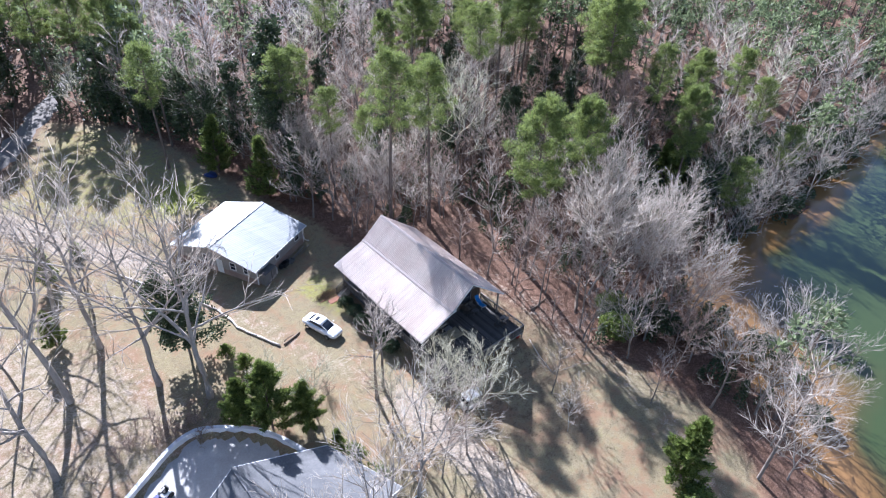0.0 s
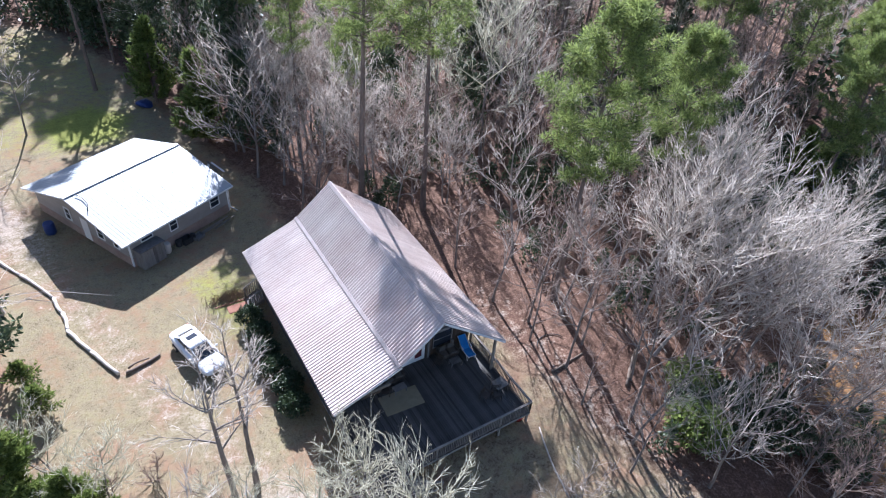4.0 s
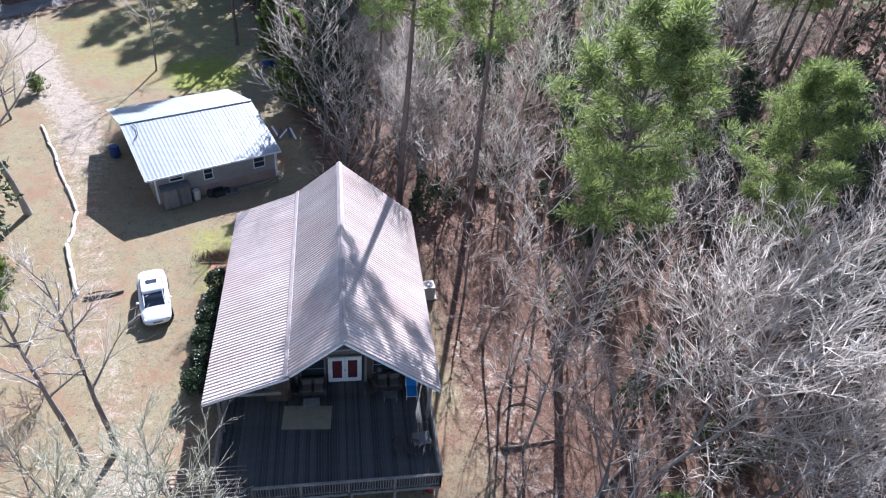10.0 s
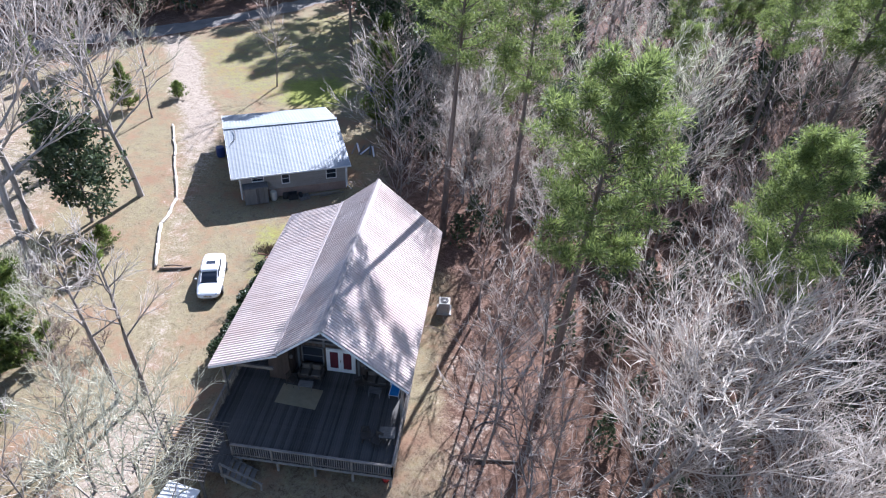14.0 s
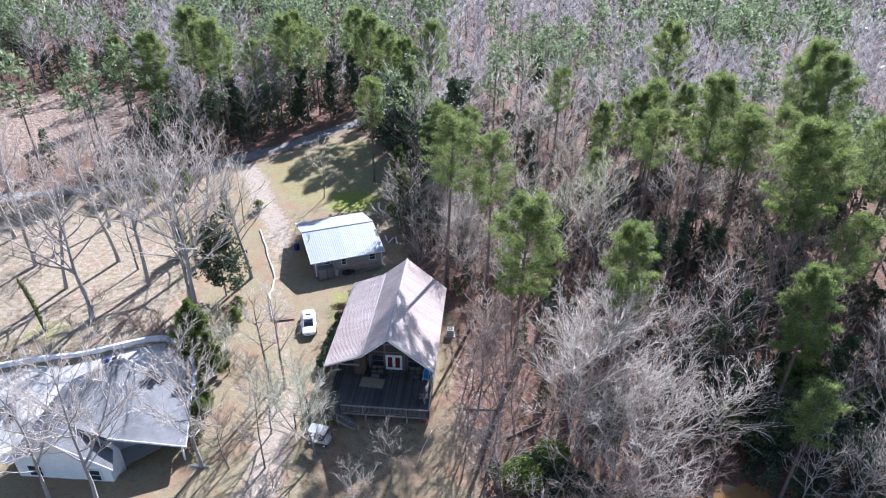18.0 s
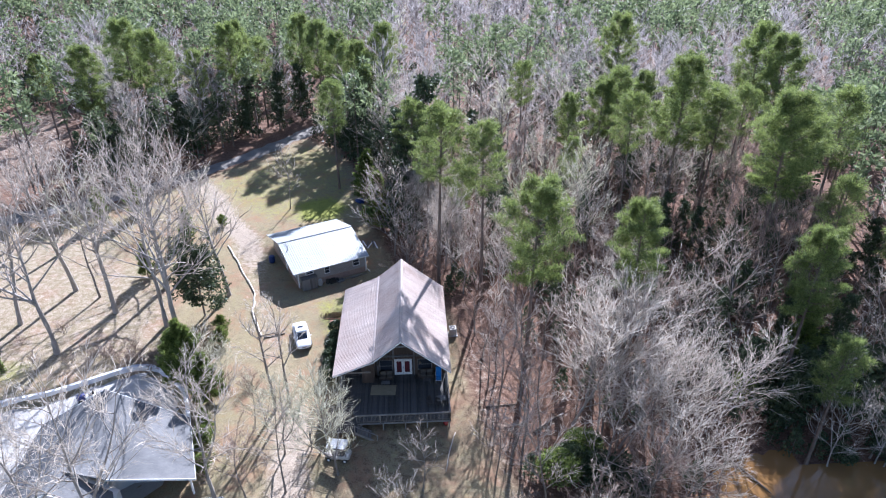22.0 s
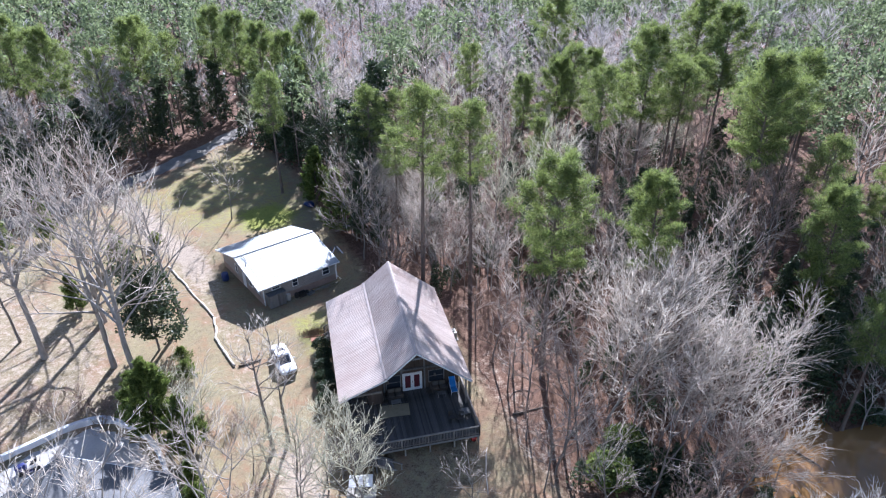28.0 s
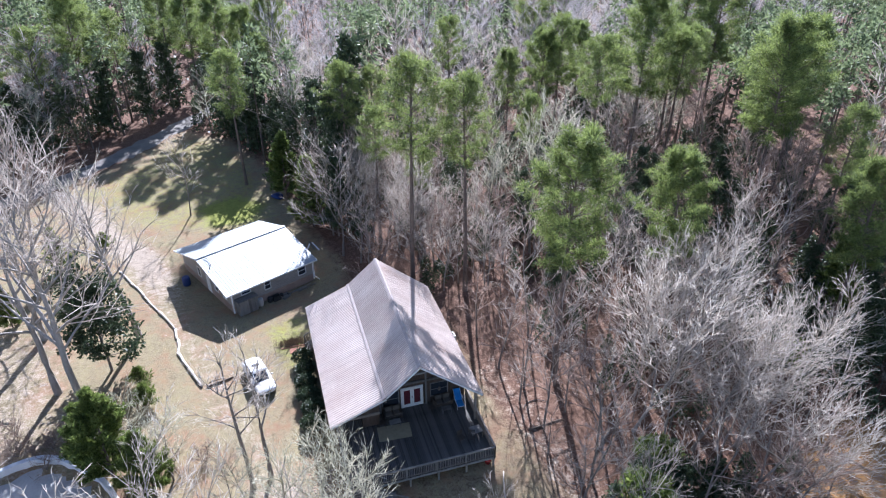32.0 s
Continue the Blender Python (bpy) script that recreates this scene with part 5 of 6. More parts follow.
def build_neighbour():
    h = tagged(empty("neighbour_house"), "white house with a wide gray shingle roof", "house")
    A, P, Q, Fp = (-28.5, -1.9, 4.75), (-28.3, -14.2, 4.75), (-28.3, -11.8, 4.75), (-24.6, -12.2, 3.9)
    B, C, Er = (-20.6, -3.3, 2.1), (-17.9, -10.9, 2.1), (-23.3, -14.3, 2.2)
    L1, L2 = (-34.4, -3.6, 2.15), (-33.7, -14.5, 2.15)
    part("roof_plane", slab(bmesh.new(), [A, Q, Fp, C, B], 0.14), SHINGLE, h)
    part("roof_plane", slab(bmesh.new(), [Q, P, Er, (-24.3, -12.3, 2.55)], 0.14), SHINGLE, h)
    part("roof_plane", slab(bmesh.new(), [A, L1, L2, P], 0.14), SHINGLE, h)
    part("ridge_cap", bar((A[0], A[1], A[2] + 0.02), (P[0], P[1], P[2] + 0.02), 0.28, 0.05), SHINGLE, h)

    def wall(pts, name="wall"):
        bm = bmesh.new()
        lo = [bm.verts.new((x, y, -1.0)) for x, y, z in pts]
        hi = [bm.verts.new((x, y, z)) for x, y, z in pts]
        bm.faces.new(lo[::-1])
        bm.faces.new(hi)
        for i in range(len(pts)):
            bm.faces.new((lo[i], lo[(i + 1) % len(pts)], hi[(i + 1) % len(pts)], hi[i]))
        bmesh.ops.recalc_face_normals(bm, faces=bm.faces)
        part(name, bm, WHITE, h)

    wall([(-33.4, -3.9, 2.1), (-28.5, -2.3, 4.5), (-21.1, -3.7, 2.05), (-19.1, -8.4, 2.05), (-24.6, -8.6, 3.4), (-28.3, -11.5, 4.5), (-33.1, -11.5, 2.1)])
    wall([(-33.2, -11.4, 2.1), (-28.3, -11.4, 4.5), (-24.0, -11.8, 2.2), (-23.9, -13.9, 2.2), (-28.3, -13.9, 4.5), (-33.1, -14.0, 2.05)], "gable_wall")
    for a, b in ((C, B), (B, A), (A, L1), (L1, L2), (P, L2), (P, Er), (C, Fp)):
        part("fascia", bar((a[0], a[1], a[2] - 0.1), (b[0], b[1], b[2] - 0.1), 0.06, 0.2), WHITE, h)
    for x in (-31.3, -25.6):
        window(h, (x, -14.0, 0.9), (1, 0.01, 0), 1.3, 1.3)
    part("porch_post", bx(-18.55, -18.4, -10.75, -10.6, -1.0, 2.0, 0.01), WHITE, h)
    # side wing
    part("wing_wall", bx(-43.5, -37.4, -13.5, -7.2, -1.0, 2.6), WHITE, h)
    part("roof_plane", slab(bmesh.new(), [(-44, -6.8, 2.7), (-37, -6.8, 2.7), (-37, -10.4, 4.4), (-44, -10.4, 4.4)], 0.12), SHINGLE, h)
    part("roof_plane", slab(bmesh.new(), [(-44, -14.0, 2.7), (-37, -14.0, 2.7), (-37, -10.4, 4.4), (-44, -10.4, 4.4)], 0.12), SHINGLE, h)
    for y, z in ((-8.6, 1.6), (-11.8, 1.3)):
        window(h, (-37.36, y, z), (0, 1, 0), 1.1, 1.1)
    # picket fence by the corner
    f = tagged(empty("picket_fence"), "short white picket fence at the corner of the house", "fence")
    for i in range(12):
        part("picket", prism([(-17.6 + i * 0.16, -1.0), (-17.5 + i * 0.16, -1.0), (-17.5 + i * 0.16, 0.2), (-17.55 + i * 0.16, 0.28), (-17.6 + i * 0.16, 0.2)], -11.42, -11.39), WHITE, f)
    for z in (-0.6, -0.05):
        part("fence_rail", bx(-17.65, -15.65, -11.38, -11.34, z, z + 0.08), WHITE, f)


build_yard()
build_neighbour()

# ---- on the deck ----
CUSHION = simple("tan_cushion", (0.085, 0.072, 0.06), (0.16, 0.14, 0.118), 2.0, 0.9, fine=30, bumps=0.2)
WICKER = simple("dark_wicker", (0.03, 0.025, 0.022), (0.10, 0.08, 0.065), 4.0, 0.7, fine=50, bumps=0.6)
BLUE = simple("blue_sling_fabric", (0.02, 0.14, 0.40), (0.04, 0.26, 0.62), 2.0, 0.75, fine=40, bumps=0.2)
JUTE = simple("tan_jute_rug", (0.22, 0.19, 0.12), (0.36, 0.31, 0.21), 2.0, 0.95, fine=40, bumps=0.5)


def sofa(x, y, turn, width=1.4):
    s = tagged(empty("outdoor_loveseat", pose(x, y, FLOOR, 0, 0, turn)), "dark wicker loveseat with two tan back cushions", "loveseat", "porch seats")
    part("seat_base", bx(-width / 2, width / 2, -0.38, 0.38, 0.12, 0.34, 0.02), WICKER, s)
    part("backrest", bx(-width / 2, width / 2, 0.28, 0.42, 0.34, 0.82, 0.03), WICKER, s)
    for k in (-1, 1):
        part("armrest", bx(k * width / 2 - 0.07, k * width / 2 + 0.07, -0.38, 0.40, 0.12, 0.6, 0.03), WICKER, s)
        part("seat_cushion", bx(k * width / 4 - width / 4 + 0.08, k * width / 4 + width / 4 - 0.08, -0.36, 0.26, 0.34, 0.46, 0.04), CUSHION, s)
        part("back_cushion", bx(k * width / 4 - width / 4 + 0.08, k * width / 4 + width / 4 - 0.08, 0.12, 0.27, 0.46, 0.88, 0.05), CUSHION, s)
        for j in (-1, 1):
            part("leg", bx(k * (width / 2 - 0.05) - 0.03, k * (width / 2 - 0.05) + 0.03, j * 0.33 - 0.03, j * 0.33 + 0.03, 0, 0.13), WICKER, s)


def low_table(x, y, w, d, hh, mat, label):
    t = tagged(empty("porch_table", pose(x, y, FLOOR, 0, 0, random.uniform(-6, 6))), label, "table")
    part("tabletop", bx(-w / 2, w / 2, -d / 2, d / 2, hh - 0.04, hh, 0.01), mat, t)
    for i in (-1, 1):
        for j in (-1, 1):
            part("leg", bx(i * (w / 2 - 0.05) - 0.025, i * (w / 2 - 0.05) + 0.025, j * (d / 2 - 0.05) - 0.025, j * (d / 2 - 0.05) + 0.025, 0, hh - 0.04), mat, t)


def porch_chair(x, y, turn, label="dark metal porch chair with a slatted back"):
    c = tagged(empty("porch_chair", pose(x, y, FLOOR, 0, 0, turn)), label, "chair", "porch chairs")
    part("seat", bx(-0.26, 0.26, -0.26, 0.26, 0.40, 0.44, 0.01), WICKER, c)
    for i in range(5):
        part("back_slat", bx(-0.23 + i * 0.1, -0.17 + i * 0.1, 0.24, 0.27, 0.44, 0.92, 0.004), WICKER, c)
    part("top_rail", bx(-0.26, 0.26, 0.235, 0.275, 0.9, 0.96, 0.008), WICKER, c)
    for i in (-1, 1):
        for j in (-1, 1):
            part("leg", bar((i * 0.23, j * 0.23, 0.41), (i * 0.27, j * 0.27, 0), 0.035, 0.035), WICKER, c)
        part("armrest", bx(i * 0.27 - 0.025, i * 0.27 + 0.025, -0.24, 0.25, 0.62, 0.65, 0.006), WICKER, c)


sofa(-1.75, 2.75, 0)
sofa(2.55, 2.85, 0)
low_table(-1.8, 1.7, 0.9, 0.5, 0.42, DARK_WOOD, "low dark coffee table in front of the loveseat")
low_table(2.6, 1.9, 0.8, 0.5, 0.42, DARK_WOOD, "low dark table before the second loveseat")
porch_chair(-2.75, 1.9, 70)
porch_chair(1.5, 2.3, -60)
porch_chair(2.75, -1.5, 20)
porch_chair(3.5, -1.75, -20)
low_table(4.0, -1.3, 0.95, 0.8, 0.7, RAIL, "small gray wooden table on the open deck")
rug = tagged(part("rug", bx(-3.35, -0.72, 0.2, 1.75, FLOOR + 0.004, FLOOR + 0.02, 0.004, Matrix.Translation((-2, 1, 0)) @ Matrix.Rotation(radians(-4), 4, "Z") @ Matrix.Translation((2, -1, 0))), JUTE), "tan jute rug spread on the deck boards", "rug")


def build_lounger():
    c = tagged(empty("lounge_chair", pose(3.85, 2.5, FLOOR, 0, 0, 178)), "bright blue sling lounge chair with a pale frame", "lounge chair")
    back, hip, knee = Vector((0, -0.75, 1.0)), Vector((0, 0.0, 0.34)), Vector((0, 0.85, 0.42))
    for s in (-0.3, 0.3):
        o = Vector((s, 0, 0))
        part("side_rail", rod(bmesh.new(), [back + o, hip + o, knee + o], 0.022, 6), WHITE, c)
        part("leg", rod(bmesh.new(), [hip + o + Vector((0, 0.55, 0.05)), Vector((s, 0.75, 0))], 0.02, 6), WHITE, c)
        part("leg", rod(bmesh.new(), [hip + o + Vector((0, -0.12, 0.1)), Vector((s, -0.5, 0))], 0.02, 6), WHITE, c)
        part("armrest", rod(bmesh.new(), [Vector((s * 1.15, -0.35, 0.62)), Vector((s * 1.15, 0.2, 0.58))], 0.03, 6), WHITE, c)
    part("back_sling", quadplate([back + Vector((-0.28, 0, 0)), back + Vector((0.28, 0, 0)), hip + Vector((0.28, 0, 0)), hip + Vector((-0.28, 0, 0))], 0.02), BLUE, c)
    part("seat_sling", quadplate([hip + Vector((-0.28, 0, 0)), hip + Vector((0.28, 0, 0)), knee + Vector((0.28, 0, 0)), knee + Vector((-0.28, 0, 0))], 0.02), BLUE, c)
    part("foot_bar", rod(bmesh.new(), [knee + Vector((-0.3, 0, 0)), knee + Vector((0.3, 0, 0))], 0.022, 6), WHITE, c)


build_lounger()


def build_lantern(x, y, z):
    t = tagged(empty("porch_lantern", Matrix.Translation((x, y, z))), "small brass lantern hanging under the gable", "lantern")
    part("shade", rod(bmesh.new(), [(0, 0, 0), (0, 0, 0.1), (0, 0, 0.26), (0, 0, 0.32)], [0.09, 0.13, 0.11, 0.03], 10), CUSHION, t)
    part("cord", rod(bmesh.new(), [(0, 0, 0.32), (0, 0, 1.0)], 0.01, 4), BLACK, t)


build_lantern(-2.5, 1.6, 3.5)
build_lantern(1.9, 1.6, 3.6)


# ---- round the house ----
BEIGE = simple("beige_enamel", (0.42, 0.38, 0.33), (0.56, 0.52, 0.46), 2.0, 0.5, fine=20, bumps=0.05)
PLASTIC_BLUE = simple("blue_plastic", (0.012, 0.025, 0.10), (0.02, 0.045, 0.16), 2.0, 0.45)
CLAY = simple("red_clay_brick", (0.25, 0.11, 0.07), (0.42, 0.22, 0.15), 3.0, 0.9, bumps=0.4, vary=0.3)
DRY = simple("dry_stalks", (0.14, 0.10, 0.065), (0.34, 0.26, 0.17), 2.0, 0.95, fine=12, bumps=0.3)


def build_ac(x, y):
    a = tagged(empty("air_conditioner", pose(x, y, gz(x, y), 0, 0, 4)), "beige air conditioner on a concrete pad beside the wall", "air conditioner")
    part("pad", bx(-0.55, 0.55, -0.55, 0.55, -0.05, 0.09, 0.01), CONCRETE, a)
    part("cabinet", bx(-0.42, 0.42, -0.42, 0.42, 0.09, 0.98, 0.03), BEIGE, a)
    for k in range(9):
        part("louvre", bx(-0.40, 0.40, -0.436, -0.421, 0.17 + k * 0.085, 0.20 + k * 0.085), BEIGE, a)
    part("fan_opening", rod(bmesh.new(), [(0, 0, 0.975), (0, 0, 0.99)], [0.33, 0.33], 24), BLACK, a)
    for r in (0.12, 0.22, 0.32):
        pts = [(math.cos(w) * r, math.sin(w) * r, 1.0) for w in np.linspace(0, math.tau, 21)]
        part("guard_ring", rod(bmesh.new(), pts, 0.008, 4, False), BEIGE, a)
    part("fan_hub", rod(bmesh.new(), [(0, 0, 0.985), (0, 0, 1.005)], [0.09, 0.07], 12), BEIGE, a)


build_ac(5.95, 11.3)


def shrub_shape(seed, r, h, count, size):
    rng = random.Random(seed)
    wood, leaf = Buf(), Buf()
    for i in range(9):
        w = i * 2.4
        pts = bend(Vector((math.cos(w) * 0.1, math.sin(w) * 0.1, -0.05)), Vector((math.cos(w) * 0.6, math.sin(w) * 0.6, 1)), h * 0.85, 3, 0.15, 0.02, rng)
        wood.tube(pts, [0.03, 0.024, 0.016, 0.008], 4)
    for i in range(count):
        o = rdir(rng)
        o.z = abs(o.z) * 1.0 - 0.12
        k = rng.uniform(0.3, 1.0) ** 0.5 * (1 + 0.16 * noise.noise(o * 2.2 + Vector((seed, 0, 0))))
        p = Vector((o.x * r * k, o.y * r * k, h * 0.5 + o.z * h * 0.52 * k))
        a = (o * 0.3 + rdir(rng) * 0.9).normalized()
        leaf.leaf(p, a, a.cross(rdir(rng)).normalized(), size * rng.uniform(0.7, 1.3), size * 0.55)
    return wood, leaf


HEDGES = [Kind("hedge_shrub", shrub_shape(s, 0.95, 1.5, 2000, 0.16), BARK, HEDGE, "leaf_mass", "clipped dark green shrub along the porch", "shrub", "hedge along the porch") for s in (3, 4)]
GREEN_BUSH = Kind("bush", shrub_shape(5, 1.2, 1.7, 2200, 0.2), BARK, CEDAR, "leaf_mass", "loose bright green bush", "bush", "bushes")
DARK_BUSH = Kind("bush", shrub_shape(6, 1.6, 2.2, 1500, 0.3), BARK, GLOSSY, "leaf_mass", "dark glossy evergreen bush", "bush", "bushes")
RED_BUSH = Kind("bush", shrub_shape(7, 0.9, 0.9, 1300, 0.14), BARK, foliage("reddish_leaves", (0.09, 0.035, 0.03), (0.25, 0.11, 0.09), 0.7, 0.2), "leaf_mass", "low reddish winter bush", "bush", "bushes")
for i, y in enumerate((12.6, 10.9, 9.1, 7.3, 5.6, 3.9)):
    HEDGES[i % 2].plant(-8.05 + 0.15 * math.sin(i * 2), y, random.uniform(0.9, 1.12))


def build_side_steps():
    s = tagged(empty("porch_steps"), "weathered wooden steps with a slat gate at the porch side", "steps")
    for i in range(4):
        part("tread", bx(-6.5 - 0.28 * (i + 1), -6.5 - 0.28 * i, 14.0, 15.2, FLOOR - 0.16 * (i + 1) - 0.05, FLOOR - 0.16 * (i + 1), 0.006), RAIL, s)
    for y in (13.95, 15.25):
        part("stringer", bar((-6.5, y, FLOOR - 0.12), (-7.7, y, 0.05), 0.05, 0.22), RAIL, s)
        part("newel", bx(-7.62, -7.52, y - 0.05, y + 0.05, 0, 1.15, 0.01), RAIL, s)
        part("handrail", bar((-6.5, y, FLOOR + 0.95), (-7.6, y, 1.12), 0.09, 0.05), RAIL, s)
        for k in range(7):
            x = -6.6 - k * 0.15
            part("picket", bx(x - 0.03, x + 0.03, y - 0.012, y + 0.012, 0.25, FLOOR + 0.9 - k * 0.09), RAIL, s)


build_side_steps()


def build_mound(x, y):
    m = tagged(empty("flower_bed", Matrix.Translation((x, y, gz(x, y)))), "raised bed of dry brown stalks edged with bricks", "flower bed")
    b = Buf()
    rng = random.Random(9)
    for i in range(700):
        p = Vector((rng.gauss(0, 0.75), rng.gauss(0, 0.3), 0.0))
        b.cone(p, p + Vector((rng.uniform(-0.25, 0.25), rng.uniform(-0.25, 0.25), rng.uniform(0.2, 0.55))), 0.02)
    tagged(shared("stalks", b.mesh("stalks", DRY), m, Matrix()), kind="stuff")
    for i in range(10):
        part("brick", bx(-1.25 + i * 0.25, -1.03 + i * 0.25, -0.72, -0.61, 0, 0.07, 0.008), CLAY, m)


build_mound(-8.6, 15.9)
tagged(part("step_slab", bx(-9.1, -7.5, 14.2, 15.0, gz(-8.3, 14.6) - 0.03, gz(-8.3, 14.6) + 0.06, 0.02), CLAY), "reddish paving slab at the foot of the steps", "paving", kind="structure")


# ---- pergola, cart and steps before the deck ----
SLAT = simple("gray_brown_slats", (0.05, 0.043, 0.037), (0.15, 0.132, 0.115), 1.4, 0.85, fine=11, bumps=0.4, vary=0.3)


def build_pergola():
    p = tagged(empty("pergola"), "weathered pergola of thin gray slats over an arbor", "pergola")
    z = 2.35
    for x, y in ((-8.7, -6.1), (-5.0, -6.3), (-8.3, -3.2), (-5.0, -3.1)):
        part("post", bx(x - 0.06, x + 0.06, y - 0.06, y + 0.06, gz(x, y) - 0.1, z, 0.008), SLAT, p)
    for x in (-8.5, -6.8, -5.05):
        part("beam", bar((x, -6.6, z + 0.05), (x, -2.8, z + 0.05), 0.05, 0.14), SLAT, p)
    for i in range(17):
        y = -6.55 + i * 0.23
        part("slat", bar((-9.0 + 0.05 * math.sin(i * 3), y, z + 0.15), (-4.65 + 0.08 * math.sin(i * 5), y, z + 0.15), 0.045, 0.05), SLAT, p)
    part("brace", bar((-5.0, -6.3, 1.5), (-5.0, -5.4, 2.3), 0.09, 0.09), SLAT, p)


build_pergola()


def build_cart(x, y, turn):
    c = tagged(empty("golf_cart", pose(x, y, gz(x, y), 0, 0, turn)), "small cart with a white roof under the pergola", "cart")
    part("roof", bx(-0.62, 0.62, -0.95, 0.95, 1.78, 1.86, 0.035), WHITE, c)
    part("body", loft([(-1.15, 0.5, 0.3, 0.72), (-0.9, 0.6, 0.28, 0.85), (-0.2, 0.6, 0.28, 0.78), (0.15, 0.6, 0.28, 0.42), (0.6, 0.58, 0.28, 0.42), (0.75, 0.55, 0.3, 0.85), (1.2, 0.42, 0.34, 0.66)], 14), BEIGE, c)
    part("seat", bx(-0.55, 0.55, -0.6, -0.05, 0.76, 0.9, 0.04), CUSHION, c)
    part("seat_back", bx(-0.55, 0.55, -0.72, -0.6, 0.86, 1.3, 0.04), CUSHION, c)
    part("windscreen", quadplate([(-0.52, 0.86, 0.86), (0.52, 0.86, 0.86), (0.52, 0.72, 1.76), (-0.52, 0.72, 1.76)]), GLASS, c)
    part("steering_wheel", rod(bmesh.new(), [(0.3 + math.cos(w) * 0.16, 0.42 + math.sin(w) * 0.07, 0.98 + math.sin(w) * 0.14) for w in np.linspace(0, math.tau, 15)], 0.015, 5, False), BLACK, c)
    for sx in (-0.55, 0.55):
        for yy, yt in ((-0.85, -0.85), (0.85, 0.72)):
            part("roof_post", bar((sx, yy, 0.6), (sx, yt, 1.8), 0.035, 0.035), BLACK, c)
        for yy in (-0.75, 0.8):
            w = empty("wheel", Matrix.Translation((sx, yy, 0.23)))
            w.parent = c
            part("tyre", rod(bmesh.new(), [(-0.09, 0, 0), (-0.07, 0, 0), (0.07, 0, 0), (0.09, 0, 0)], [0.19, 0.23, 0.23, 0.19], 16), RUBBER, w)
            part("rim", rod(bmesh.new(), [(-0.095, 0, 0), (0.095, 0, 0)], [0.12, 0.12], 12), WHITE, w)


build_cart(-6.1, -6.9, 80)


def build_front_steps():
    s = tagged(empty("deck_steps"), "weathered gray steps leading down from the deck", "steps")
    y0, y1 = -4.85, -3.8
    n = 7
    for i in range(n):
        x = -4.6 + i * 0.3
        part("tread", bx(x, x + 0.28, y0, y1, FLOOR - 0.2 * (i + 1) - 0.04, FLOOR - 0.2 * (i + 1), 0.006), RAIL, s)
    for y in (y0 - 0.04, y1 + 0.02):
        part("stringer", bar((-4.7, y, FLOOR - 0.12), (-2.4, y, FLOOR - 1.6), 0.05, 0.25), RAIL, s)
    part("handrail", bar((-4.7, y0 - 0.04, FLOOR + 0.85), (-2.4, y0 - 0.04, FLOOR - 0.6), 0.12, 0.05), RAIL, s)
    for x, z in ((-4.65, FLOOR + 0.85), (-2.5, FLOOR - 0.55)):
        part("newel", bx(x - 0.05, x + 0.05, y0 - 0.09, y0 + 0.01, z - 1.2, z), RAIL, s)
    t = tagged(empty("landing"), "low wooden landing between deck and pergola", "landing")
    for i in range(14):
        part("deck_board", bx(-6.4 + i * 0.14, -6.27 + i * 0.14, -4.9, -3.75, FLOOR - 0.05, FLOOR - 0.015, 0.004), DECK, t)
    for x in (-6.35, -4.6):
        part("leg", bx(x - 0.05, x + 0.05, -4.85, -4.75, gz(x, -4.8) - 0.1, FLOOR - 0.05), RAIL, t)


build_front_steps()

# ---- clutter by the outbuilding ----
def at_shed(u, v):
    p = SHED_M @ Vector((u, v, 0))
    return p.x, p.y, gz(p.x, p.y)


def drum(u, v, r, h, mat, label, name="barrel"):
    x, y, z = at_shed(u, v)
    d = tagged(empty(name, Matrix.Translation((x, y, z))), label, "barrel")
    part("body", rod(bmesh.new(), [(0, 0, 0), (0, 0, h * 0.08), (0, 0, h * 0.5), (0, 0, h * 0.92), (0, 0, h)], [r * 0.92, r, r * 1.05, r, r * 0.92], 16), mat, d)
    part("lid", rod(bmesh.new(), [(0, 0, h), (0, 0, h + 0.03)], [r * 0.9, r * 0.86], 16), mat, d)


drum(3.5, 0.0, 0.3, 0.85, BEIGE, "tan plastic barrel against the outbuilding")
drum(-0.6, 9.2, 0.42, 1.0, PLASTIC_BLUE, "dark blue barrel at the outbuilding end")
drum(4.55, -0.05, 0.26, 0.5, BLACK, "small black pot beside the wall", "pot")
drum(5.9, -0.1, 0.22, 0.4, BLACK, "small black pot beside the wall", "pot")


def crate(u, v, w, d, h, mat, label, turn=0.0):
    x, y, z = at_shed(u, v)
    c = tagged(empty("crate", pose(x, y, z, 0, 0, 26 + turn)), label, "crate")
    part("base", bx(-w / 2, w / 2, -d / 2, d / 2, 0.0, 0.05), mat, c)
    for s in (-1, 1):
        part("side", bx(s * w / 2 - 0.02, s * w / 2 + 0.02, -d / 2, d / 2, 0.05, h, 0.005), mat, c)
        part("end", bx(-w / 2 + 0.02, w / 2 - 0.02, s * d / 2 - 0.02, s * d / 2 + 0.02, 0.05, h, 0.005), mat, c)


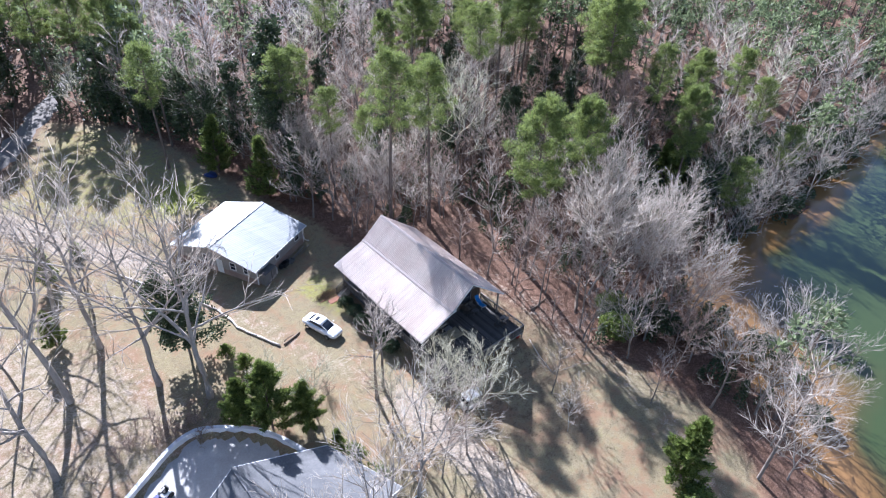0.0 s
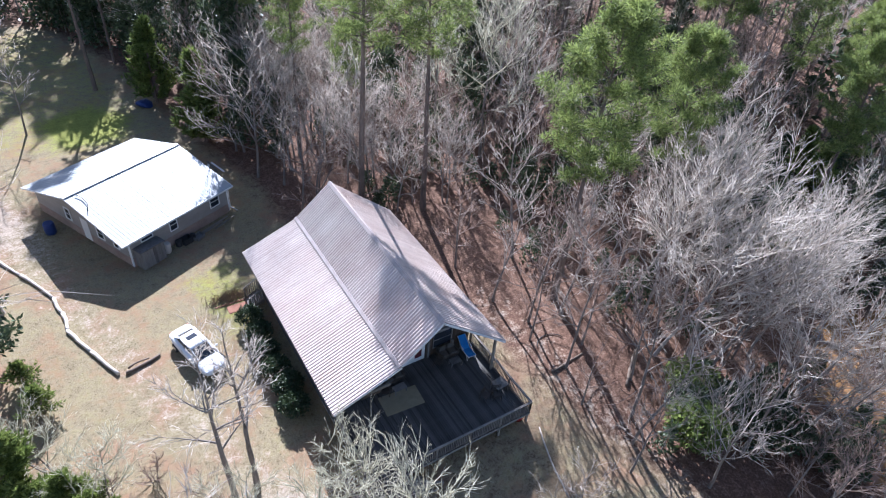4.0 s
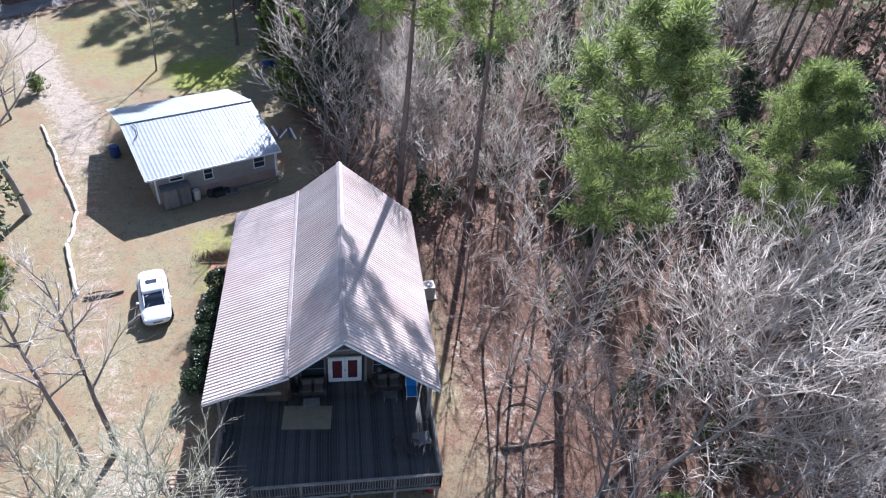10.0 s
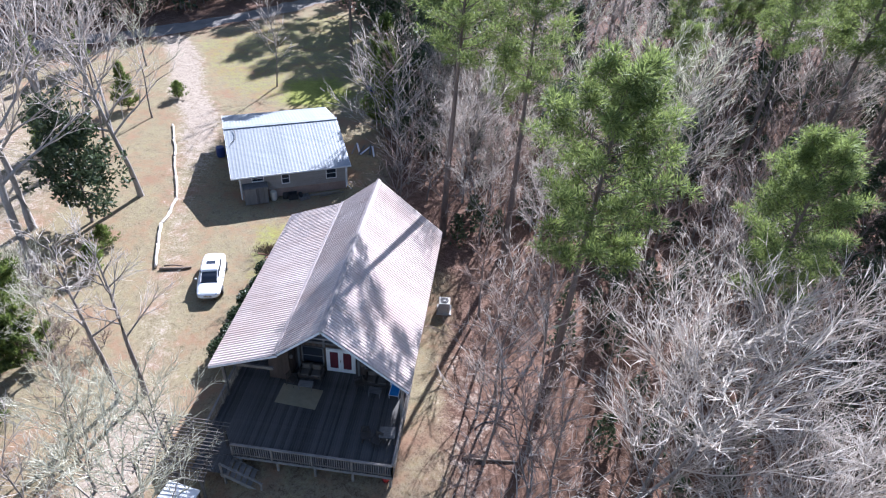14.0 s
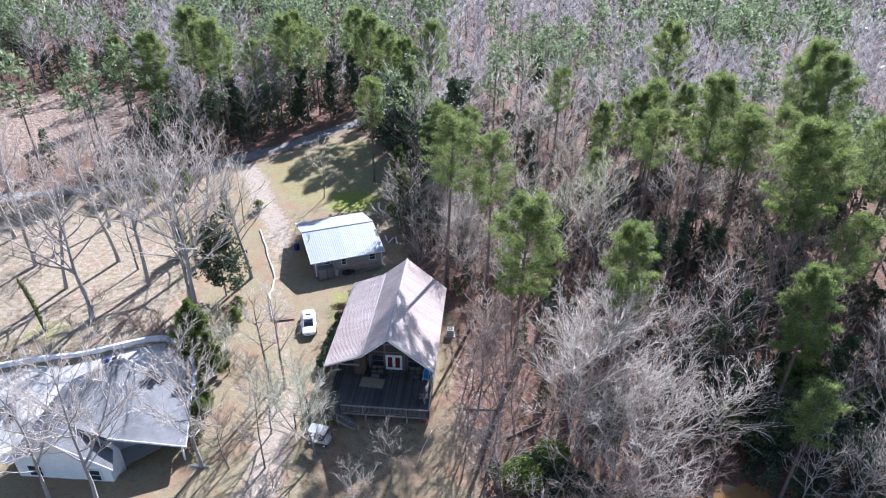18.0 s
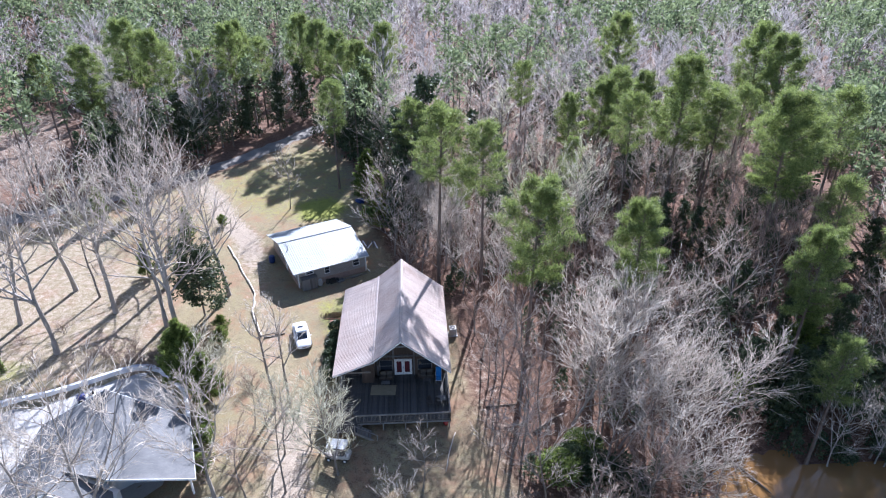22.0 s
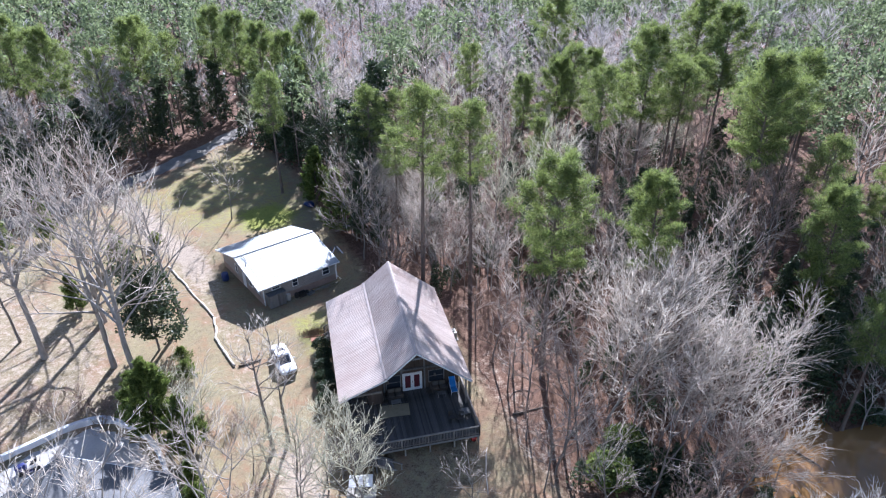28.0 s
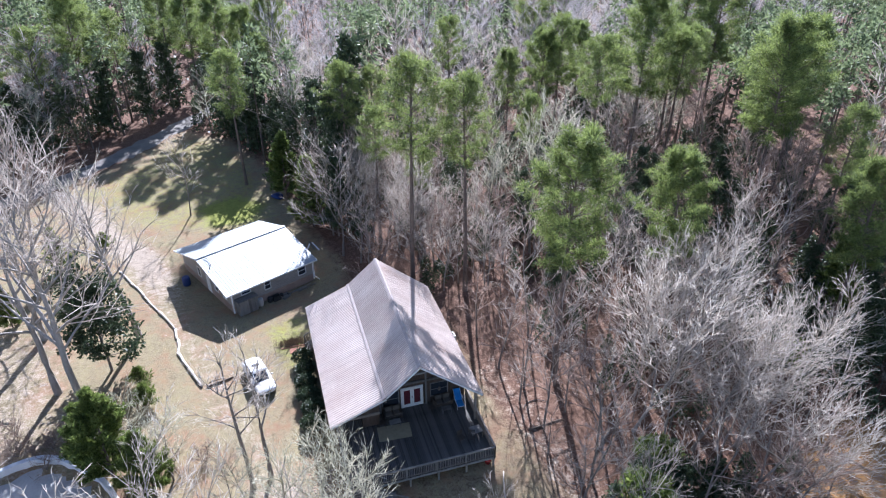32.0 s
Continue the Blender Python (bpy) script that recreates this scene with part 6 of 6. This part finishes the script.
crate(5.2, -0.2, 0.8, 0.6, 0.55, BLACK, "black plastic bin standing by the wall")
crate(6.2, -0.45, 0.9, 0.6, 0.3, DARK_WOOD, "shallow gray wooden crate on the ground", 12)
for k, (u, v, u2, v2, r) in enumerate(((6.8, -0.2, 9.6, -0.1, 0.06), (6.6, -0.5, 8.8, -0.45, 0.05), (7.6, -0.9, 9.9, -0.7, 0.05))):
    a, b = at_shed(u, v), at_shed(u2, v2)
    tagged(part("pipe", rod(bmesh.new(), [(a[0], a[1], a[2] + 0.12 + 0.1 * k), (b[0], b[1], b[2] + 0.12 + 0.1 * k)], r, 8), RAIL), "old gray pole lying along the outbuilding wall", "pole", "stacked poles")
for k in range(6):
    x, y = -6.3 + k * 0.42, 34.3 + 0.25 * math.sin(k * 2.1)
    tagged(part("plank", bx(-0.09, 0.09, -1.1, 1.1, 0, 0.04, 0.004, pose(x, y, gz(x, y) + 0.06 + 0.035 * (k % 3), 0, 0, 20 * math.sin(k * 1.7))), WHITE if k % 2 else DARK_WOOD),
           "loose plank in a heap behind the outbuilding", "plank", "heap of planks")
tagged(part("blue_tarp", loft([(-1.0, 0.3, 0.0, 0.2), (-0.5, 0.7, 0.0, 0.55), (0.3, 0.8, 0.0, 0.6), (1.0, 0.4, 0.0, 0.25)], 12, 2.2), PLASTIC_BLUE), "dark blue tarpaulin over a heap at the wood's edge", "tarpaulin").matrix_basis = pose(-7.6, 50.0, 0.02, 0, 0, 30)

# ---- posts, hoses and fallen wood ----
def build_ivy_post(x, y, h):
    p = tagged(empty("utility_post", Matrix.Translation((x, y, gz(x, y)))), "old post overgrown with green ivy", "post")
    part("pole", rod(bmesh.new(), [(0, 0, -0.2), (-0.4, 0.1, h * 0.5), (-1.3, 0.3, h)], [0.16, 0.14, 0.1], 8), OLD_LOG, p)
    b = Buf()
    rng = random.Random(3)
    for i in range(900):
        t = rng.random()
        c = Vector((-1.3 * t * t, 0.3 * t, h * t)) + rdir(rng) * rng.uniform(0.12, 0.32)
        a = rdir(rng)
        b.leaf(c, a, a.cross(rdir(rng)).normalized(), 0.2, 0.15)
    tagged(shared("ivy", b.mesh("ivy", CEDAR), p, Matrix()), kind="stuff")


build_ivy_post(-44.5, 7.2, 7.4)
HOSE = BLACK
ring = [(10.3 + math.cos(w) * 1.2, 0.6 + math.sin(w) * 1.0, gz(10.3, 0.6) + 0.06) for w in np.linspace(0.3, 2.9, 18)]
tagged(part("garden_hose", rod(bmesh.new(), ring, 0.035, 6), HOSE), "black hose lying in a wide curve", "hose")
log((8.6, -1.4), (11.8, -1.0), 0.09, 0.06, OLD_LOG, "dark fallen branch on the leaf litter", "fallen branches", "fallen_branch")
log((13.0, -4.5), (16.5, -2.0), 0.12, 0.08, OLD_LOG, "dark fallen branch on the leaf litter", "fallen branches", "fallen_branch")
log((5.2, -4.4), (4.0, -8.8), 0.05, 0.05, BLEACHED, "pale timber edging below the deck corner", "", "timber_edge")
log((31.5, -5.5), (35.5, -13.0), 0.13, 0.08, OLD_LOG, "dark dead trunk fallen into the pond", "fallen branches", "fallen_branch", 0.1)
log((26.5, 4.0), (33.0, 8.5), 0.16, 0.1, BLEACHED, "pale trunk fallen among the trees", "fallen branches", "fallen_branch")
tagged(part("red_bucket", rod(bmesh.new(), [(4.3, -3.3, gz(4.3, -3.3)), (4.3, -3.3, gz(4.3, -3.3) + 0.5)], [0.24, 0.3], 14), TAIL), "dark red tub under the deck corner", "tub")

# ---- more trees that stand out ----
BRIGHT = Kind("bush", cedar_shape(55, 2.6, 1.7, 900, 0.34), BARK, CEDAR, "sprays", "loose bright green bush", "bush", "bushes")
BRUSH = [Kind("brushwood", bare_shape(s, 2.2, 1.6, 0.05, 8, 0.72, 0.8, fork=0.2), BARK, TWIG_RED, "twig_mass", "low reddish-brown winter brush", "bush", "brushwood") for s in (91, 92)]
SNAGS = [Kind("snag_tree", bare_shape(s, 14.3, 2.6, 0.42, 8, 0.9, 0.9, ln, fork=fk, girth=1.45, wander=0.035), BARK, PALE, "twig_crown", "tall thin tree with a broken forked top", "tree", "broken-topped trees") for s, ln, fk in ((61, -0.01, 0.74), (62, 0.03, 0.7))]
BUDDING = [Kind("budding_tree", bare_shape(s, 9.5, 3.4, 0.18, 13, 1.05, 1.0, fork=0.25), BARK, TWIG_BUD, "twig_crown", "small pale tree dusted with yellow-green buds", "tree", "budding trees") for s in (71, 72)]
SNAGS[0].plant(-13.1, -0.5, 1.0, 0)
SNAGS[1].plant(-11.8, 0.2, 0.97, 40)
BUDDING[0].plant(-7.4, -5.0, 0.92, 10)
BUDDING[1].plant(-6.0, -8.8, 1.15, 80)
BUDDING[1].plant(-11.2, -6.6, 0.95, 200)
BUDDING[0].plant(-13.4, -3.6, 0.7, 300)
BUDDING[0].plant(-18.8, 2.0, 0.75, 120)
BUDDING[1].plant(-21.0, 5.0, 0.7, 30)
BARE[1].plant(1.8, -10.8, 0.5, 20, "bare whitish bush tree below the deck")
PALE_BARE[1].plant(-0.6, -15.0, 0.42, 90)
YARD_BARE[1].plant(-16.5, -11.4, 0.9, 190, "leaning leafless tree at the corner of the neighbouring house")
YARD_BARE[0].plant(-23.5, -17.0, 1.05, 60, "large leafless tree reaching over a shingle roof")
YARD_BARE[1].plant(-28.5, -16.5, 0.95, 250)
YARD_BARE[0].plant(-34.5, -17.5, 0.95, 20)
BARE[3].plant(-13.8, -11.4, 0.6, 20)
BARE[1].plant(-10.4, -11.0, 0.7, 150)
BARE[3].plant(-14.7, -3.0, 0.42, 150)
for x, y, s, k in ((-34.2, 32.4, 1.1, 0), (-40.1, 22.1, 1.1, 4), (-55.2, 21.6, 1.2, 2), (-47.4, 16.4, 1.1, 0), (-63.6, 29.0, 1.1, 0), (-31.0, 29.5, 1.0, 1),
                   (-51.0, 34.0, 1.1, 0), (-58.0, 40.5, 1.0, 3), (-70.0, 20.0, 1.2, 2), (-37.0, 50.0, 0.8, 3), (-68.0, 35.0, 1.0, 1), (-29.5, 36.5, 0.75, 4)):
    (BROAD[0 if k == 2 else 1] if k in (0, 2) else BARE[k]).plant(x, y, s)
for x, y, s in ((-35.5, 27.0, 0.75), (-33.0, 38.0, 0.8), (-44.0, 47.0, 1.0), (-49.0, 45.0, 0.9)):
    CEDARS[1].plant(x, y, s)
for x, y, s in ((-22.2, 14.0, 0.8), (-21.4, 11.2, 0.9), (-19.0, -5.4, 1.1), (-18.2, -8.4, 0.9), (-29.0, 42.0, 0.8)):
    BRIGHT.plant(x, y, s)
for i in range(46):
    a = random.random()
    x, y = -16.5 - 24 * a + random.uniform(-2.2, 2.2), 1.5 + 7.5 * math.sin(a * 2.2) + random.uniform(-1.0, 2.5)
    if not ((x + 22) ** 2 + (y - 3) ** 2 < 4):
        BRUSH[i % 2].plant(x, y, random.uniform(0.35, 0.8))
for x, y, s in ((-16.2, -6.5, 0.6), (-41.0, 14.0, 0.8), (-14.5, -5.0, 0.5), (-12.6, -8.0, 0.6), (-9.0, -13.0, 0.7), (-45.0, 12.0, 0.7), (-17.5, -9.8, 0.7)):
    BRUSH[0].plant(x, y, s)
# shore side
for x, y, s in ((18.3, -9.5, 1.5), (20.5, -12.0, 1.4), (16.0, -8.0, 1.2), (43.0, 0.0, 2.3), (40.5, 3.5, 2.0), (45.5, 4.0, 2.2), (38.5, -1.5, 1.6), (48.0, -2.5, 2.0), (52.0, 1.0, 2.2), (56.0, -4.0, 2.0), (60.0, 1.0, 2.3), (66.0, -4.5, 2.2), (72.0, -2.0, 2.4), (80.0, -4.0, 2.3), (66.0, 3.0, 2.4), (88.0, 0.0, 2.5), (22.5, -15.5, 1.2)):
    DARK_BUSH.plant(x, y, s)
for x, y, s in ((14.5, -9.5, 1.8), (17.5, -6.5, 1.6), (2.0, -27.5, 1.6), (36.5, 0.5, 1.8)):
    GREEN_BUSH.plant(x, y, s)
for x, y, s, k in ((17.2, -3.2, 1.02, 0), (21.5, -5.5, 0.95, 1), (25.5, -6.0, 0.85, 0), (19.0, 2.0, 0.95, 1), (22.5, -10.5, 0.85, 0), (15.5, -28.5, 0.62, 1), (18.5, -25.5, 0.6, 0), (13.0, -31.5, 0.65, 0), (24.5, -12.5, 0.7, 1), (20.0, -20.5, 0.62, 0), (32.0, -3.0, 0.85, 1), (21.5, 1.5, 0.95, 0), (54.0, -6.5, 0.85, 0), (62.0, -5.0, 0.9, 1), (48.0, -7.0, 0.7, 1)):
    (BANK_BARE if x < 34 and y > -16 else PALE_BARE)[k].plant(x, y, s, random.uniform(-35, 15))
# trees and bushes hanging over the bank
bank = random.Random(31)
for (ax, ay), (bx_, by) in zip(SHORE[5:14], SHORE[6:15]):
    span = math.hypot(bx_ - ax, by - ay)
    for k in range(max(1, int(span / 5.5))):
        u = (k + bank.random()) / max(1, int(span / 5.5))
        nx, ny = -(by - ay) / span, (bx_ - ax) / span
        x, y = ax + (bx_ - ax) * u, ay + (by - ay) * u
        if 28 < x < 34:
            continue
        off = bank.uniform(0.6, 2.4)
        PALE_BARE[k % 2].plant(x + nx * off, y + ny * off, bank.uniform(0.45, 0.85), bank.uniform(0, 360))
        DARK_BUSH.plant(x + nx * (off + 0.6) + 1.5, y + ny * (off + 0.6), bank.uniform(0.8, 1.7))
# trees on the litter strip beside the deck
for x, y, s, k in ((9.8, -1.5, 0.72, 1), (11.6, -6.5, 0.8, 3), (8.6, -9.5, 0.55, 1), (12.8, -12.5, 0.7, 0), (10.2, 3.4, 0.75, 3), (14.8, -17.0, 0.6, 3), (9.4, -18.0, 0.5, 1)):
    BARE[k].plant(x, y, s)


def ride_mower(x, y, turn):
    m = tagged(empty("riding_mower", pose(x, y, gz(x, y), 0, 0, turn)), "blue and white riding mower parked beside the driveway wall", "mower")
    part("hood", bx(0.25, 1.05, -0.32, 0.32, 0.35, 0.85, 0.08), BLUE_PAINT, m)
    part("fender", bx(-0.75, 0.2, -0.45, 0.45, 0.38, 0.62, 0.07), WHITE, m)
    part("seat", bx(-0.55, -0.1, -0.24, 0.24, 0.62, 0.76, 0.05), RUBBER, m)
    part("seat_back", bx(-0.66, -0.52, -0.24, 0.24, 0.7, 1.1, 0.05), RUBBER, m)
    part("steering_wheel", rod(bmesh.new(), [(0.2, 0, 0.85), (0.12, 0, 1.02)], [0.03, 0.18], 12), RUBBER, m)
    part("cutting_deck", bx(-0.35, 0.45, -0.6, 0.6, 0.12, 0.26, 0.05), BLUE_PAINT, m)
    for a, b, r in ((0.75, 0.42, 0.2), (0.75, -0.42, 0.2), (-0.5, 0.46, 0.28), (-0.5, -0.46, 0.28)):
        part("wheel", rod(bmesh.new(), [(a, b - 0.1, r), (a, b + 0.1, r)], [r, r], 16), RUBBER, m)


BLUE_PAINT = simple("blue_paint", (0.03, 0.035, 0.12), (0.07, 0.08, 0.22), 2.0, 0.4, fine=14, bumps=0.05)
RUBBER = simple("black_rubber", (0.012, 0.012, 0.012), (0.04, 0.04, 0.04), 4.0, 0.8, fine=30, bumps=0.2)
ride_mower(-33.6, 3.0, 200)
# a small far house through the trees on the rise
far_house = tagged(empty("far_house", pose(-79, 116, gz(-79, 116), 0, 0, 15)), "small pale house far off among the pines", "house")
part("wall", bx(-5, 5, -3, 3, -0.5, 2.6), WHITE, far_house)
part("roof", prism([(-5.5, 2.5), (5.5, 2.5), (4.6, 4.4), (-4.6, 4.4)], -3.4, 3.4), SHINGLE, far_house)
part("window", bx(-2.4, -1.0, -3.04, -3.0, 0.8, 1.9), GLASS, far_house)


# ---- far woods, joined ----
def low_pine(seed, H, puffs=15, per=22, big=1.0):
    """A distant pine: rounded puffs of needles on a bare trunk."""
    rng = random.Random(seed)
    wood, leaf = Buf(), Buf()
    wood.tube([Vector((0, 0, 0)), Vector((0.1, 0, H * 0.95))], [0.2, 0.05], 4)
    for i in range(puffs):
        u = (i + rng.random()) / puffs
        r = (3.3 * math.sin(math.pi * (0.22 + 0.74 * u))) * math.sqrt(rng.random())
        w = i * 2.4 + rng.uniform(-0.6, 0.6)
        c = Vector((math.cos(w) * r, math.sin(w) * r, H * (0.55 + 0.40 * u)))
        rad = rng.uniform(0.7, 1.25)
        for k in range(per):
            a = (rdir(rng) + Vector((0, 0, 0.3))).normalized()
            leaf.needle(c + Vector((a.x, a.y, a.z * 0.7)) * rad * rng.uniform(0.3, 0.9), a, a.cross(rdir(rng)).normalized(), rng.uniform(0.5, 0.85) * big, 0.34 * big)
    return wood, leaf


def low_bare(seed, H, limbs=20, fan=7, thin=1.0):
    rng = random.Random(seed)
    wood, leaf = Buf(), Buf()
    wood.tube([Vector((0, 0, 0)), Vector((0.2, 0.1, H * 0.55)), Vector((0, 0, H * 0.95))], [0.17, 0.1, 0.03], 4)
    for i in range(limbs):
        t = 0.25 + 0.73 * (i + rng.random()) / limbs
        w = i * 2.4
        p = Vector((0, 0, H * t))
        ln = H * 0.30 * (1.15 - 0.6 * t)
        e = p + (Vector((math.cos(w), math.sin(w), 0.5 + t * 0.6))).normalized() * ln
        leaf.cone(p, e, 0.085 * thin)
        for k in range(fan * 2):
            q = p.lerp(e, rng.uniform(0.25, 1))
            a = (rdir(rng) * 0.75 + (e - p).normalized() + Vector((0, 0, 0.25))).normalized()
            leaf.needle(q, a, a.cross(rdir(rng)).normalized(), ln * rng.uniform(0.3, 0.7), 0.085 * thin)
    return wood, leaf


def low_ever(seed, H, leaves=260, big=1.0):
    rng = random.Random(seed)
    wood, leaf = Buf(), Buf()
    wood.tube([Vector((0, 0, 0)), Vector((0, 0, H * 0.9))], [0.15, 0.04], 4)
    for i in range(leaves):
        u = rng.random()
        r = 2.8 * (1 - u * 0.8) * rng.uniform(0.5, 1.0)
        w = rng.uniform(0, math.tau)
        c = Vector((math.cos(w) * r, math.sin(w) * r, H * (0.1 + 0.88 * u)))
        a = (rdir(rng) + Vector((0, 0, 0.3))).normalized()
        leaf.leaf(c, a, a.cross(rdir(rng)).normalized(), rng.uniform(0.6, 1.1) * big, 0.55 * big)
    return wood, leaf


def join_copies(name, shapes, spots, mats, label, category, rng):
    """Many copies of a few shapes in one mesh."""
    packs = []
    for wood, leaf in shapes:
        v = np.array([tuple(p) for p in wood.v + leaf.v])
        f = np.array(wood.f + [tuple(i + len(wood.v) for i in t) for t in leaf.f])
        packs.append((v, f, np.array([0] * len(wood.f) + [1] * len(leaf.f))))
    V, F, M, k = [], [], [], 0
    for x, y, s in spots:
        v, f, m = packs[rng.integers(len(packs))]
        w = rng.uniform(0, math.tau)
        c, sn = math.cos(w), math.sin(w)
        t = s * rng.uniform(0.9, 1.15)
        V.append(np.stack([(v[:, 0] * c - v[:, 1] * sn) * s + x, (v[:, 0] * sn + v[:, 1] * c) * s + y, v[:, 2] * t + gz(x, y) - 0.2], 1))
        F.append(f + k)
        M.append(m)
        k += len(v)
    V, F, M = np.concatenate(V), np.concatenate(F), np.concatenate(M)
    me = bpy.data.meshes.new(name)
    me.vertices.add(len(V))
    me.vertices.foreach_set("co", V.ravel())
    me.loops.add(len(F) * 3)
    me.loops.foreach_set("vertex_index", F.ravel().astype(np.int32))
    me.polygons.add(len(F))
    me.polygons.foreach_set("loop_start", np.arange(0, len(F) * 3, 3, dtype=np.int32))
    for mat in mats:
        me.materials.append(mat)
    me.polygons.foreach_set("material_index", M.astype(np.int32))
    me.update()
    return tagged(new(name, me), label, category, kind="stuff")


def far_spots(rng, n, gap, test):
    got, cells = [], {}
    Y = rng.uniform(-30, 330, n * 12)
    half = 70 + np.maximum(0, Y + 40) * 0.85
    X = rng.uniform(-1, 1, n * 12) * (half + 30) + 30
    ok = test(X, Y)
    for x, y in zip(X[ok].tolist(), Y[ok].tolist()):
        key = (int(x // gap), int(y // gap))
        if any(k in cells and (cells[k][0] - x) ** 2 + (cells[k][1] - y) ** 2 < gap * gap for k in ((key[0] + i, key[1] + j) for i in (-1, 0, 1) for j in (-1, 0, 1))):
            continue
        cells[key] = (x, y)
        got.append((x, y))
        if len(got) >= n:
            break
    return got


def wood_land(x, y):
    """Where the far woods may grow."""
    near = (x > 5) & (x < 63) & (y > -27) & (y < 63)
    field = inside(x, y, [(-125, 58), (-122, 102), (-84, 110), (-68, 86), (-62, 60), (-80, 52)])
    return ~near & ~field & ~inside(x, y, CLEAR) & (shore_distance(x, y) >= 2) & (path_distance(x, y, ROAD) > 4.5)


def build_far():
    rng = np.random.default_rng(8)
    spots = far_spots(rng, 3300, 4.7, wood_land)
    spots = [(x, y) for x, y in spots if not (-24 < x < 5 and y < 62)]
    pines, bares, evers, buds = [], [], [], []
    for x, y in spots:
        n = noise.noise(Vector((x * 0.018, y * 0.018, 3.0))) + (0.2 if x < -5 else 0.0) + (0.12 if x > 45 else 0) - (0.2 if -5 < x < 45 and y > 60 else 0)
        s = cap(x, y, rng.uniform(0.85, 1.3), 16)
        r = rng.random()
        if n > 0.02:
            (pines if r < 0.64 else evers if r < 0.78 else bares).append((x, y, s))
        else:
            (bares if r < 0.70 else buds if r < 0.82 else evers if r < 0.88 else pines).append((x, y, s))
    fill = [(x, y, float(rng.uniform(0.45, 0.9))) for x, y in far_spots(rng, 1500, 3.4, wood_land) if y < 150 and not (-24 < x < 5 and y < 62) and (x < 5 or y > 64 and x < 70)][:420]
    ex, ey = rng.uniform(-64, 2, 130), rng.uniform(60, 92, 130)
    fill += [(float(x), float(y), float(rng.uniform(0.5, 0.85))) for x, y in zip(ex, ey) if wood_land(np.array([x]), np.array([y]))[0]]

    def split(name, near, far, spots, mats, label):
        """The nearer stretch in full, the far one of fewer and larger pieces."""
        join_copies(name, near, [p for p in spots if p[1] < 130], mats, label, "woods", rng)
        join_copies(name + "_beyond", far, [p for p in spots if p[1] >= 130], mats, label, "woods", rng)

    split("pine_woods", [low_pine(i, 17, 16, 26) for i in range(5)], [low_pine(i, 17, 12, 14, 1.6) for i in range(4)], pines, (PINE_BARK, NEEDLE_HAZED), "distant pine woods, green crowns dulled for haze")
    split("bare_woods", [low_bare(i + 20, 14, 22, 10, 0.8) for i in range(5)], [low_bare(i + 20, 14, 14, 4, 1.9) for i in range(4)], [p for p in bares if p[1] > 75], (BARK, TWIG_HAZED), "distant leafless woods, twigs grayed for haze")
    join_copies("bare_grove", [low_bare(i + 30, 14, 22, 10, 0.7) for i in range(5)], [p for p in bares if p[1] <= 75], (BARK, TWIG), "leafless woods of gray-brown twigs", "woods", rng)
    split("budding_woods", [low_bare(i + 40, 12, 20, 9) for i in range(3)], [low_bare(i + 40, 12, 14, 4, 2.0) for i in range(3)], buds, (BARK, TWIG_BUD), "distant budding trees of pale yellow-green")
    split("evergreen_woods", [low_ever(i + 60, 10) for i in range(4)], [low_ever(i + 60, 10, 90, 1.7) for i in range(3)], evers + fill, (BARK, GLOSSY), "distant dark evergreen trees")


def build_brush():
    rng = np.random.default_rng(21)
    spots = [(x, y, float(rng.uniform(0.28, 0.62))) for x, y in tree_spots(17, (6, 64, -26, 64), 1.8, 700) if x > 17 or y > 20 or (int(x * 7 + y * 5) % 4 == 0)]
    join_copies("undergrowth", [low_bare(i + 80, 12, 15, 9, 0.8) for i in range(5)], spots[:330], (BARK, TWIG_RED), "low leafless undergrowth of brown and gray twigs", "undergrowth", rng)
    join_copies("evergreen_undergrowth", [low_ever(i + 90, 8) for i in range(4)], [(x, y, s * 0.8) for x, y, s in spots[330:]], (BARK, GLOSSY), "low evergreen bushes on the forest floor", "undergrowth", rng)


build_far()
build_brush()
